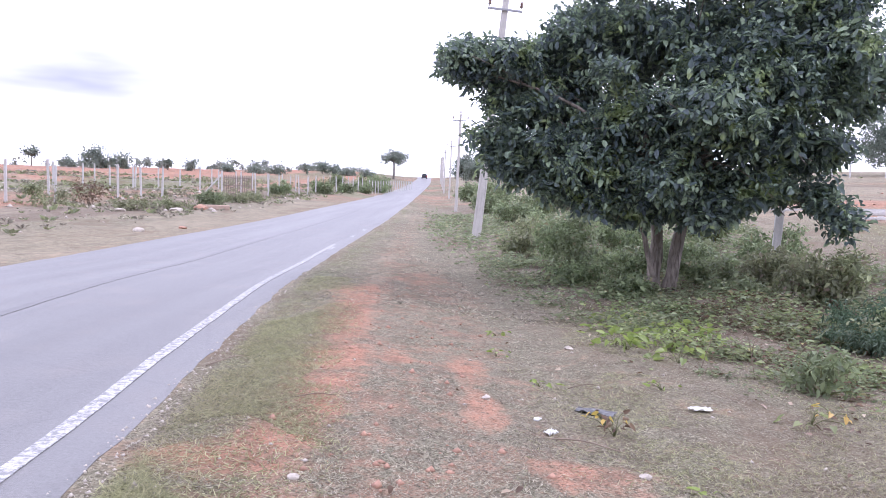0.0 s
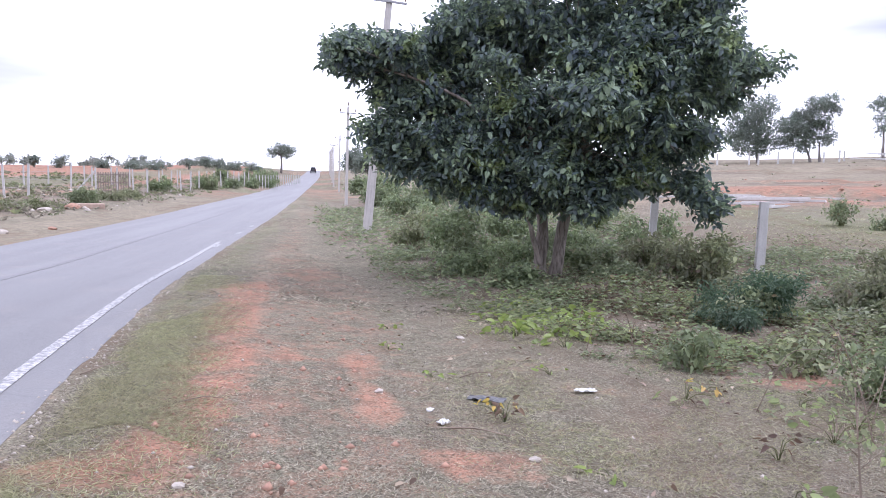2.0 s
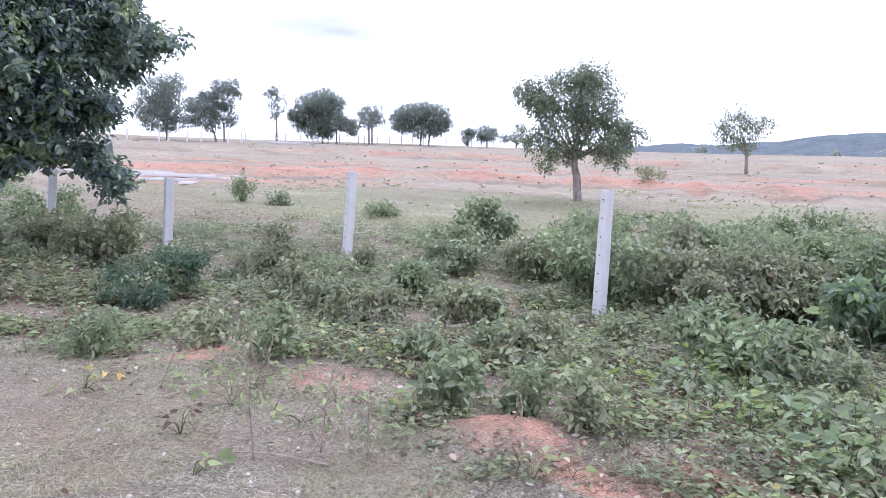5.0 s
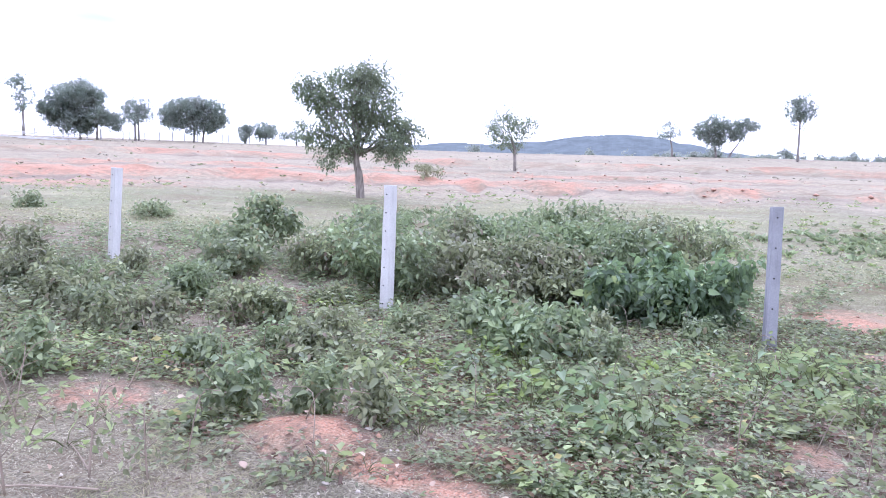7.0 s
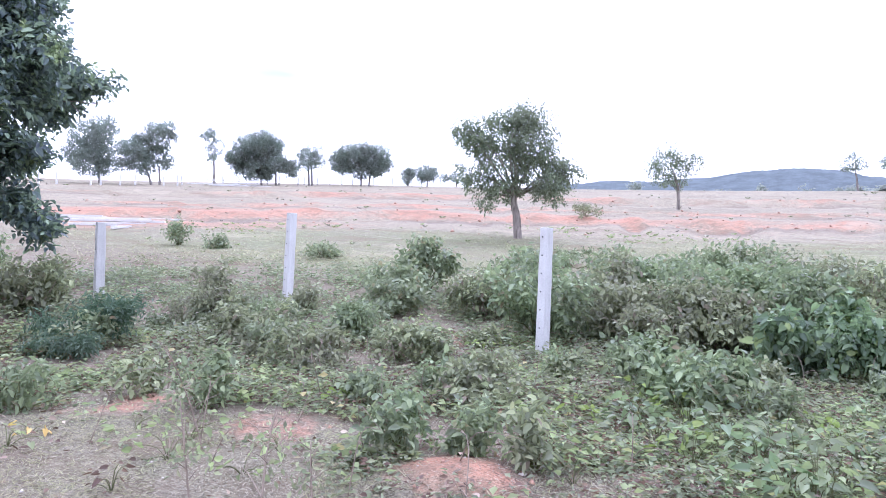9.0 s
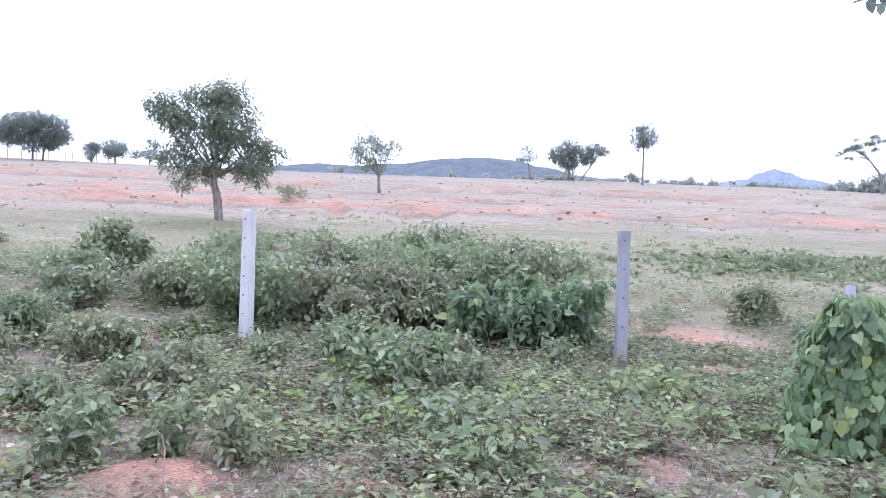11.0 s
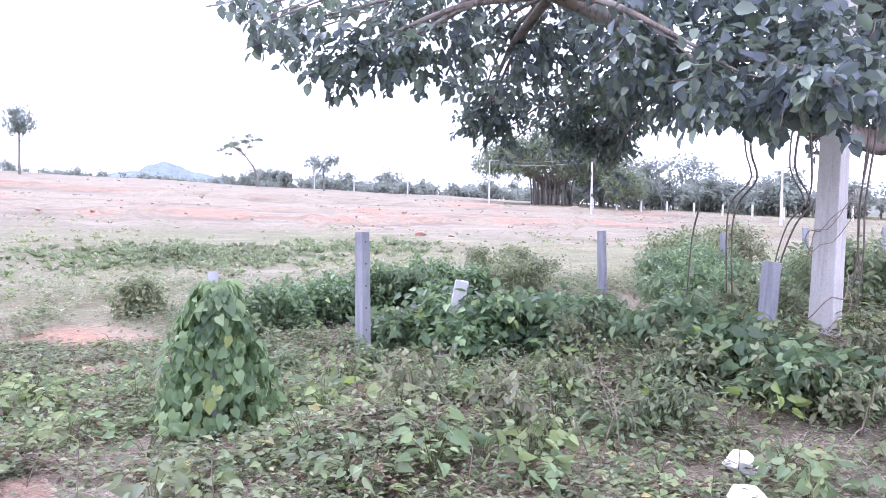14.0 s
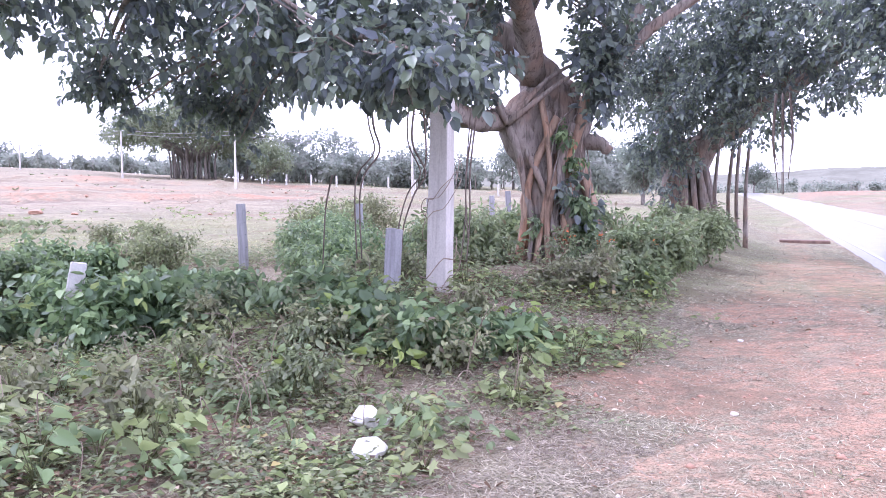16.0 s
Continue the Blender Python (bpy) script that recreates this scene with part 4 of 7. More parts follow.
for i in range(12):
    x, y = 63 - 32 * i / 11, -62 - 9 * i / 11
    p = fence_post(M_WHITE_POST, 0, 0.16, 0.15, 1.2, i)
    p.matrix_world = pose(x, y, soil_z(x, y), 0, 6 * noise.noise(Vector((i * 1.3, 11, 0))), 0)
    tagged(p, "far white concrete post at the field's edge", group="posts at the far field edge")


def lying_beam(x, y, z, length, turn, tilt=0.0):
    root = thing("concrete_beam", x, y, z, "white concrete fence post lying on the ground", "concrete post", "posts stacked in the field")
    part("shaft", box_bm(length, 0.12, 0.10, 0, 0, 0.05, 0.012, 0.97), M_WHITE_POST, root)
    root.matrix_world = pose(x, y, z, 0, tilt, turn)


for i, (x, y, up, ln, turn) in enumerate([(18.4, 32.6, 0, 2.3, -45), (18.2, 32.0, 0, 2.3, -41), (18.0, 31.3, 0, 2.2, -47), (15.9, 27.0, 0, 1.7, -28), (18.2, 28.9, 0, 2.8, -86), (15.9, 25.1, 0, 1.7, 36), (17.4, 28.0, 0.10, 2.6, -35), (17.9, 28.5, 0.10, 2.6, -25), (17.2, 29.3, 0, 2.6, -42), (18.4, 27.9, 0, 2.4, -60), (17.0, 27.3, 0, 2.4, -20),
                                          (21.8, 30.0, 0, 2.5, -42), (14.6, 32.5, 0, 2.0, 5)]):
    lying_beam(x, y, soil_z(x, y) + up, ln, turn)
for i, (x, y, up, ln, turn) in enumerate([(60.0, 72.0, 0, 4.5, -40), (61.0, 71.5, 0.3, 4.5, -40), (62.5, 70.5, 0.0, 4.0, -35), (59.5, 72.2, 0.55, 4.0, -42), (61.5, 71.0, 0.7, 4.4, -38)]):
    lying_beam(x, y, soil_z(x, y) + up, ln, turn)
for i, (x, y, ln, turn, up) in enumerate(((56.2, 72.9, 3.0, -40, 0.25), (58.3, 71.2, 3.4, -36, 0.2), (57.2, 72.0, 3.2, -41, 0.75), (57.8, 71.0, 3.0, -44, 0.12))):
    lying_beam(x, y, soil_z(x, y) + up, ln, turn)


def far_car(x, y, turn):
    z = road_z(y)
    root = thing("car", x, y, z, "dark car far away on the country road", "car", turn=turn)
    paint, glass = plain_mat("car_paint", (0.04, 0.04, 0.045), 0.3, 0.1), plain_mat("car_glass", (0.03, 0.035, 0.04), 0.08, 0.05)
    rubber, red = plain_mat("rubber", (0.02, 0.02, 0.02), 0.8), plain_mat("tail_lamp", (0.35, 0.02, 0.02), 0.3)
    part("body", box_bm(1.7, 4.0, 0.75, 0, 0, 0.72, 0.09), paint, root)
    part("cabin", box_bm(1.55, 2.3, 0.65, 0, -0.2, 1.38, 0.09, 0.82), paint, root)
    part("rear_window", box_bm(1.2, 0.04, 0.42, 0, -1.27, 1.4, 0.01, 0.9), glass, root)
    for sx in (-1, 1):
        part("tail_lamp", box_bm(0.22, 0.06, 0.22, sx * 0.7, -2.01, 0.85, 0.02), red, root)
        for sy in (-1.25, 1.25):
            b = bmesh.new()
            bmesh.ops.create_cone(b, cap_ends=True, segments=18, radius1=0.33, radius2=0.33, depth=0.22)
            bmesh.ops.rotate(b, verts=b.verts, cent=(0, 0, 0), matrix=Matrix.Rotation(radians(90), 3, "Y"))
            bmesh.ops.translate(b, verts=b.verts, vec=(sx * 0.76, sy, 0.33))
            part("wheel", b, rubber, root)


far_car(road_edge(238) - 2.6, 238, 1)

# ---- trees ----


def limbs_to(tubes, start, clusters, r, rng_seed, share=1.0, bend=0.25, r_end=0.012, sides=6):
    """Limbs that leave the trunk at start and divide towards the lobes of the crown."""
    s = Vector(start)
    for i, (x, y, z, cr) in enumerate(clusters):
        e = Vector((x, y, z))
        d = e - s
        mid = s + d * 0.5 + Vector((noise.noise(Vector((i, rng_seed, 0))), noise.noise(Vector((i, rng_seed, 5))), 0.35)) * d.length * bend
        tubes.add([s, mid, e], r * (0.75 + 0.25 * share), r_end, sides, 4)
        for j in range(4):
            q = Vector(balls(1)[0]) * cr * 0.85
            b = mid.lerp(e, 0.35 + 0.18 * j)
            tubes.add([b, b.lerp(e + q, 0.55) + Vector((0, 0, 0.1 * cr)), e + q], r * 0.22, 0.006, 4, 3)


def tree(name, x, y, label, stems, fork, clusters, leaf_args, bark, limb_r, extra=None):
    z = soil_z(x, y)
    root = thing(name, x, y, z, label, "tree")
    t = Tubes()
    for i, (pts, r0, r1) in enumerate(stems):
        t.add(pts, r0, r1, 10, 5, 0.14, i * 3.3)
    limbs_to(t, fork, clusters, limb_r, x)
    child("trunk", t.mesh("trunk", bark, (x, y, z)), root)
    mass = leaf_args.pop("mass", clusters)
    foliage("crown", mass, parent=root, origin=(x, y, z), **leaf_args)
    return root


def clumps(lobes, n, r0, r1, seed):
    """Small clumps of twigs over the upper and outer sides of the lobes of a crown."""
    r2 = random.Random(seed)
    w = [c[3] ** 1.35 for c in lobes]
    out = []
    for i in range(n):
        x, y, z, r = r2.choices(lobes, w)[0]
        d = Vector((r2.gauss(0, 1), r2.gauss(0, 1), r2.gauss(0.25, 0.8))).normalized()
        q = min(r2.uniform(r0, r1), r * 0.75)
        k = max(0.0, r - q * 0.7) * (r2.random() ** 0.25)
        out.append((x + d.x * k, y + d.y * k, z + d.z * k * 0.9, q))
    return out


NEAR = [(2.85, 12.23, 3.04, 1.83), (3.07, 13.2, 3.76, 2.08), (1.4, 12.53, 3.3, 0.95), (0.35, 12.9, 3.72, 0.62), (0.0, 12.98, 3.65, 0.42), (0.85, 12.35, 2.40, 0.70), (0.45, 12.3, 2.42, 0.35), (1.84, 11.72, 2.2, 1.0), (3.65, 10.84, 2.2, 1.25), (5.11, 11.88, 3.33, 1.69), (6.1, 11.35, 3.35, 0.85),
        (5.3, 11.4, 2.25, 0.7), (3.66, 12.21, 4.53, 2.25), (3.72, 13.44, 2.0, 1.0), (5.45, 10.51, 1.36, 0.36), (5.15, 10.98, 1.62, 0.42), (1.5, 11.9, 1.70, 0.5), (2.1, 11.8, 1.50, 0.55), (2.7, 11.7, 1.46, 0.55), (3.3, 11.4, 1.50, 0.45), (3.75, 11.3, 1.38, 0.5), (4.2, 11.2, 1.50, 0.5), (4.7, 11.0, 1.70, 0.45), (0.85, 11.95, 1.92, 0.48),
        (0.75, 12.0, 3.66, 0.6), (0.1, 12.0, 3.55, 0.42), (3.53, 12.25, 5.9, 1.7), (5.05, 11.91, 4.87, 1.59), (1.95, 12.62, 4.0, 0.85), (4.4, 10.96, 3.1, 0.8), (4.1, 11.05, 2.5, 0.7), (4.7, 10.8, 2.45, 0.6), (2.6, 11.4, 2.6, 0.8)]
g0 = soil_z(3.4, 12.3)
tree("roadside_tree", 3.4, 12.3, "dense dark green tree with a forked trunk on the verge",
     [([(3.30, 12.25, g0 - 0.15), (3.30, 12.25, 0.35), (3.34, 12.28, 1.0), (3.20, 12.3, 1.9), (3.0, 12.3, 3.0)], 0.125, 0.07),
      ([(3.52, 12.25, g0 - 0.15), (3.62, 12.25, 0.4), (3.72, 12.28, 1.0), (3.9, 12.2, 2.0), (4.3, 12.1, 3.2)], 0.125, 0.07),
      ([(3.27, 12.15, 0.25), (3.12, 12.05, 0.7), (2.95, 11.95, 1.2), (2.5, 11.9, 2.2)], 0.045, 0.03)],
     (3.45, 12.28, 1.6), NEAR, dict(sprays=19000, per=8, leaf=0.108, ratio=0.52, mat=L_NEAR, outline=LEAF_OVAL, twig=2.4, droop=0.28, gaps=-1.0, gap_scale=1.9, shell=0.5, wild=0.28, spread=0.95, flat=0.6, mass=clumps(NEAR, 250, 0.22, 0.66, 5)), M_BARK, 0.042)

# middle-distance trees in the field
z0 = soil_z(23.4, 12.7)
tree("field_tree", 23.4, 12.7, "small round-crowned green tree alone in the field",
     [([(23.4, 12.7, z0 - 0.2), (23.4, 12.75, z0 + 0.7), (23.36, 12.86, z0 + 1.3), (23.42, 12.8, z0 + 2.6)], 0.17, 0.08)],
     (23.4, 12.85, z0 + 1.45), [(22.95, 13.6, 2.45, 0.62), (23.96, 11.8, 2.75, 0.75), (24.23, 11.24, 3.2, 0.6), (22.7, 14.1, 3.3, 0.85), (23.19, 13.05, 4.22, 1.45), (22.69, 13.91, 4.49, 0.9), (23.55, 12.4, 4.82, 1.1), (23.67, 11.72, 3.27, 0.9), (22.96, 13.05, 2.74, 0.75), (23.4, 12.89, 5.15, 0.8), (23.97, 12.44, 3.79, 1.2), (24.13, 11.2, 3.24, 0.35), (22.4, 14.3, 4.7, 0.6)],
     dict(sprays=5600, per=5, leaf=0.11, ratio=0.5, mat=L_TREE, twig=2.0, gaps=0.64, gap_scale=2.2, shell=0.45), M_BARK, 0.05)
z0 = soil_z(49.9, 14.9)
tree("sapling_tree", 49.9, 14.9, "thin open-crowned young tree in the dry field",
     [([(49.9, 14.9, z0 - 0.2), (49.9, 14.95, z0 + 1.2), (49.8, 15.2, z0 + 2.4)], 0.13, 0.06)],
     (49.9, 14.95, z0 + 1.1), [(49.75, 15.45, 5.7, 1.3), (49.56, 16.05, 5.1, 1.1), (50.0, 14.63, 5.6, 1.2), (49.39, 16.58, 5.6, 0.7), (49.68, 15.67, 6.6, 0.85), (50.18, 14.01, 6.0, 0.55), (49.88, 15.04, 4.6, 0.75)],
     dict(sprays=1100, per=5, leaf=0.15, ratio=0.45, mat=L_TREE, twig=2.2, gaps=0.62, gap_scale=1.8, shell=0.5), M_BARK, 0.035)


def far_tree(name, x, y, lift, rx, rz, label, dense=1.0, lobes=9, trunk_r=0.16, seed=0, off=(0, 0), leaf=0.30, flat=None, mat=None, bushy=False):
    """A distant tree: trunk, limbs and a lobed crown of leaf clumps. lift: the middle of the crown above the ground."""
    z = soil_z(x, y)
    rx, rz = rx * 1.2, rz * 1.05
    cl = []
    r2 = random.Random(seed * 7 + 3)
    for i in range(lobes):
        a, u = i * 2.39996 + r2.random(), 1.0 if i % 3 else 0.5
        h = -0.55 + 1.5 * (i + 0.5) / lobes + r2.uniform(-0.15, 0.15)
        k = math.sqrt(max(0.08, 1 - min(1, h * h)))
        s = r2.uniform(0.36, 0.50)
        cl.append((x + off[0] + math.cos(a) * u * rx * (1 - s) * k, y + off[1] + math.sin(a) * u * rx * (1 - s) * k, z + lift + h * rz * (1 - s * min(1, rz / rx)), s * (rx * 0.6 + min(rx, rz) * 0.4)))
    cl.append((x + off[0], y + off[1], z + lift, 0.66 * min(rx, rz)))
    root = thing(name, x, y, z, label, "bush" if bushy else "tree")
    t = Tubes()
    top = (x + off[0] * 0.7, y + off[1] * 0.7, z + max(0.3, lift - rz * 0.7))
    t.add([(x, y, z - 0.3), (x + off[0] * 0.2 + 0.1, y + off[1] * 0.2, z + max(0.2, (lift - rz * 0.7) * 0.5)), top], trunk_r, trunk_r * 0.6, 7, 3)
    s0 = Vector(top)
    for c in cl[:7]:
        t.add([s0, s0.lerp(Vector(c[:3]), 0.5) + Vector((0, 0, 0.2)), c[:3]], trunk_r * 0.5, 0.03, 5, 2)
    child("trunk", t.mesh("trunk", M_FAR_BARK, (x, y, z)), root)
    area = sum(c[3] ** 2 for c in cl)
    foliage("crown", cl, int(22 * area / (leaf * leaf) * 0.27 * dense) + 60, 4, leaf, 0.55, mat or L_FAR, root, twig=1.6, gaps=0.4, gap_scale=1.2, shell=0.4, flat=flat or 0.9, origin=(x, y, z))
    return root


def skyline_tree(x, y, lobes, label, dense=1.0, trunks=((0.0, 0.0),), leaf=0.24, gaps=0.4):
    """A tree on the crest. Lobes of the crown: across, above the ground, radius."""
    d, z = math.hypot(x, y), soil_z(x, y)
    ax, ay = y / d, -x / d
    cl = []
    for i, (o, h, r) in enumerate(lobes):
        k = (0.7 * r) * (1, -1, 0.2, -0.4)[i % 4]
        cl.append((x + ax * o + k * x / d, y + ay * o + k * y / d, z + h, r * 1.15))
    low = min(c[2] - c[3] * 0.4 for c in cl)
    stems = [([(x + ax * o, y + ay * o, z - 0.3), (x + ax * (0.65 * o + 0.35 * q), y + ay * (0.65 * o + 0.35 * q), (z + low) / 2), (x + ax * q, y + ay * q, low + 0.5)], 0.17, 0.08) for o, q in trunks]
    area = sum(c[3] ** 2 for c in cl)
    tree("skyline_tree", x, y, label, stems, (x + ax * trunks[0][1], y + ay * trunks[0][1], low + 0.3), cl,
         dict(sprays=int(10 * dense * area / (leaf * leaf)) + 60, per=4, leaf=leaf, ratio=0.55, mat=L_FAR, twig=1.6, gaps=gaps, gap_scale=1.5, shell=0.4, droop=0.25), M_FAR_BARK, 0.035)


ROUND = "dark round-crowned tree on the skyline of the field"
skyline_tree(49.8, 83.3, [(-1.4, 5.7, 1.9), (0.4, 6.5, 1.6), (0.1, 4.0, 1.9), (-0.9, 2.5, 1.9), (-2.4, 3.5, 1.6), (0.7, 1.9, 1.0)], ROUND)
skyline_tree(53.7, 78.4, [(-3.0, 4.4, 1.0), (-2.0, 3.7, 1.5), (-0.6, 4.5, 1.6), (-0.9, 2.4, 1.3), (1.3, 2.9, 1.0), (0.1, 6.3, 1.2), (1.5, 6.8, 1.0), (2.1, 5.7, 0.6), (0.8, 4.6, 1.0), (-3.2, 2.3, 0.9), (-1.7, 5.5, 0.7)], "open two-stemmed tree along the field crest", 1.1, ((-0.2, -1.0), (0.7, 0.6)), 0.24, 0.35)
skyline_tree(59.3, 74.3, [(0.0, 6.2, 1.0), (-1.2, 5.9, 0.6), (-0.5, 4.7, 0.7), (0.6, 4.6, 0.7), (-0.6, 3.3, 0.7), (-0.1, 3.6, 0.6), (-0.4, 6.5, 0.7)], "slender sparse tree on the field crest", 0.55, ((0.0, -0.1),), 0.22, 0.6)
skyline_tree(67.7, 73.7, [(-2.8, 4.9, 1.8), (-0.9, 5.5, 1.7), (-3.9, 3.4, 1.5), (0.6, 5.1, 1.2), (-1.6, 3.1, 1.7), (0.7, 3.1, 1.4), (-3.8, 2.3, 1.1), (-1.9, 2.0, 1.5), (1.8, 2.9, 1.1), (2.8, 2.2, 1.1), (-0.4, 1.7, 1.1), (-5.0, 3.6, 0.6)], "broad dark tree on the field crest", 1.4, ((-1.0, -1.2), (0.8, 0.8)))
skyline_tree(72.4, 70.6, [(-0.2, 4.1, 1.4), (-1.1, 3.7, 1.1), (0.6, 4.5, 0.9), (-0.4, 2.7, 0.9), (1.0, 3.2, 0.8), (-0.8, 5.0, 0.5)], "small green tree on the field crest", 0.7, ((0.0, -0.1), (-0.4, -0.5)), 0.22, 0.55)
skyline_tree(80.2, 67.9, [(-3.7, 3.8, 1.3), (-2.2, 4.3, 1.6), (-0.3, 4.7, 1.6), (1.7, 4.3, 1.6), (2.8, 3.1, 1.0), (-2.9, 2.5, 1.1), (-0.5, 2.6, 1.6), (1.6, 2.3, 1.1), (-4.2, 2.6, 0.6)], ROUND, 1.5, ((-0.6, -0.5), (0.5, 0.8)), 0.24, 0.3)
skyline_tree(91.1, 68.6, [(-0.1, 1.8, 1.0), (-0.2, 1.0, 0.7), (0.4, 2.1, 0.7)], "small dark tree on the field crest")
skyline_tree(92.9, 66.2, [(-0.5, 2.3, 1.2), (0.4, 1.7, 1.0), (-0.8, 1.3, 0.9), (0.9, 2.3, 0.7)], "small dark tree on the field crest")
skyline_tree(97.9, 64.1, [(-1.8, 1.5, 0.9), (-0.1, 1.5, 0.8), (1.6, 1.3, 0.9)], "low bushy tree behind the field crest", 0.8)
skyline_tree(119.7, 10.7, [(-1.4, 3.8, 0.9), (-0.3, 4.6, 1.0), (0.6, 3.7, 0.8), (-0.5, 3.1, 0.7)], "small round tree on the skyline", 0.55, ((0.3, -0.2),), 0.24, 0.55)
skyline_tree(115.1, 3.9, [(-2.1, 3.9, 1.4), (-0.3, 4.8, 1.4), (1.4, 3.9, 1.6), (-0.7, 2.8, 1.2), (3.6, 4.8, 1.1), (4.9, 4.4, 0.8), (2.8, 3.1, 0.9), (0.1, 2.0, 0.7)], "broad tree with a leaning second stem on the skyline", 1.25, ((0.0, -0.4), (1.6, 3.0)), 0.26, 0.3)
skyline_tree(100.0, -5.9, [(-0.4, 6.6, 1.4), (0.3, 7.1, 1.1), (-0.7, 7.6, 0.8), (1.0, 6.1, 1.0), (0.2, 4.7, 0.9), (-0.8, 5.3, 1.0), (0.4, 5.7, 1.1)], "tall slender tree with a bare trunk", 0.5, ((0.0, 0.0),), 0.24, 0.58)
skyline_tree(96.0, -42.7, [(-1.4, 4.2, 1.0), (-0.4, 3.3, 1.1), (0.9, 4.2, 0.9), (1.5, 4.3, 0.6), (-2.1, 3.6, 0.6)], "small dark tree at the field's far edge", 0.8, ((0.0, -0.2),), 0.24, 0.4)
z0 = soil_z(104.2, -36.0)
tree("thorn_tree", 104.2, -36.0, "flat-topped thorn tree with a curved bare trunk",
     [([(104.2, -36.0, z0 - 0.2), (104.3, -35.7, z0 + 2.2), (104.6, -34.9, z0 + 3.6), (104.9, -34.0, z0 + 4.8), (105.2, -33.0, z0 + 5.6)], 0.17, 0.09), ([(104.25, -35.85, z0 + 1.6), (104.2, -36.2, z0 + 3.6)], 0.06, 0.02)],
     (104.8, -34.2, z0 + 4.4), [(105.7, -31.3, 10.9, 0.7), (105.4, -32.2, 11.3, 0.8), (105.2, -33.0, 11.7, 0.85), (104.75, -34.3, 12.1, 0.8), (104.3, -35.5, 12.4, 0.7), (105.0, -33.6, 10.9, 0.6), (106.0, -30.6, 10.6, 0.55), (104.0, -36.3, 12.35, 0.5), (104.6, -35.0, 11.3, 0.6), (105.3, -32.0, 10.2, 0.6), (105.0, -32.9, 12.5, 0.6), (104.5, -34.8, 12.9, 0.6)],
     dict(sprays=1150, per=4, leaf=0.19, ratio=0.42, mat=L_TREE, twig=2.2, gaps=0.45, gap_scale=1.8, flat=0.35), M_FAR_BARK, 0.045)
far_tree("skyline_tree", 55.0, -58.4, 2.5, 2.6, 1.9, "round green tree at the far edge of the field", 1.0, 9, 0.16, 27, mat=L_TREE)
far_tree("skyline_tree", 15.5, -58.2, 3.0, 2.4, 2.6, "dense dark tree beyond the banyans", 1.0, 9, 0.2, 28)
far_tree("skyline_tree", 19.0, -149.0, 3.4, 2.8, 2.7, "dark tree beside the far bend of the road", 1.0, 8, 0.2, 29)
far_tree("umbrella_tree", -15.8, 209.4, 5.9, 4.3, 1.25, "dark umbrella-shaped tree beside the far road", 1.1, 10, 0.35, 31)
far_tree("verge_tree", 2.6, 122, 3.6, 2.5, 2.7, "dark dense tree behind the power poles", 1.2, 9, 0.25, 32)
far_tree("verge_tree", 4.6, 118, 3.0, 2.4, 2.3, "dark dense tree behind the power poles", 1.2, 9, 0.25, 33)
for i, (x, y, lift, rx, rz, d) in enumerate([(-83.8, 148.0, 2.7, 1.4, 1.05, 1.0), (-65.0, 135.2, 2.6, 1.8, 1.2, 0.7), (-64.6, 135.4, 1.0, 3.2, 1.1, 1.0), (-60.7, 137.2, 1.3, 2.2, 1.3, 0.8), (-53.5, 140.2, 1.3, 0.9, 0.8, 0.8), (-49.6, 141.6, 1.1, 1.7, 1.1, 0.7), (-32.4, 166.9, 1.5, 1.0, 1.0, 0.8),
                                             (-30.5, 177.5, 1.6, 1.7, 1.1, 0.8), (-27.8, 178.0, 1.2, 1.9, 1.2, 0.8), (-45, 150, 0.6, 1.6, 0.7, 0.9), (-40, 152, 0.5, 2.2, 0.6, 0.9), (-36.5, 155, 0.6, 2.4, 0.7, 0.9), (-24, 175, 0.6, 2.6, 0.7, 0.9), (-20, 180, 0.7, 2.2, 0.8, 0.9), (-72, 140, 0.6, 1.8, 0.6, 0.9)]):
    far_tree("distant_tree", x, y, lift, rx, rz, "small dark tree far across the dry land", d, 7, 0.14, 40 + i, leaf=0.5)

# great old fig far across the field, with a thicket of prop roots
bx, by = 71.4, -62.8
bz = soil_z(bx, by)
fig = thing("far_banyan", bx, by, bz, "huge spreading banyan across the field with many prop roots", "tree")
t = Tubes()
for i in range(22):
    a, r = i * 2.4, 2.8 * math.sqrt((i + 0.5) / 22)
    px, py = bx + math.cos(a) * r, by + math.sin(a) * r
    q = Tubes().add([(px, py, bz - 0.3), (px + 0.1, py, bz + 2.0), (px + 0.4 * math.cos(a), py + 0.4 * math.sin(a), bz + 4.2)], 0.15 + 0.06 * math.sin(i * 1.9), 0.10, 6, 2)
    child("prop_root", q.mesh("prop_root", M_FAR_BARK, (bx, by, bz)), fig)
for i in range(12):
    a = i * 0.55
    q = Tubes().add([(bx, by, bz + 2.2), (bx + math.cos(a) * 4, by + math.sin(a) * 4, bz + 4.2), (bx + math.cos(a) * 9, by + math.sin(a) * 9, bz + 5.2)], 0.4, 0.08, 6, 3)
    child("limb", q.mesh("limb", M_FAR_BARK, (bx, by, bz)), fig)
lob = []
for i in range(34):
    a, r = i * 2.39996, 9.0 * math.sqrt((i + 0.5) / 34)
    lob.append((bx + math.cos(a) * r, by + math.sin(a) * r, bz + 8.0 - r * 0.32 + 1.2 * math.sin(i * 5.1), 2.5))
foliage("crown", lob, 12000, 4, 0.30, 0.55, L_TREE, fig, twig=1.6, gaps=0.5, gap_scale=0.9, origin=(bx, by, bz))


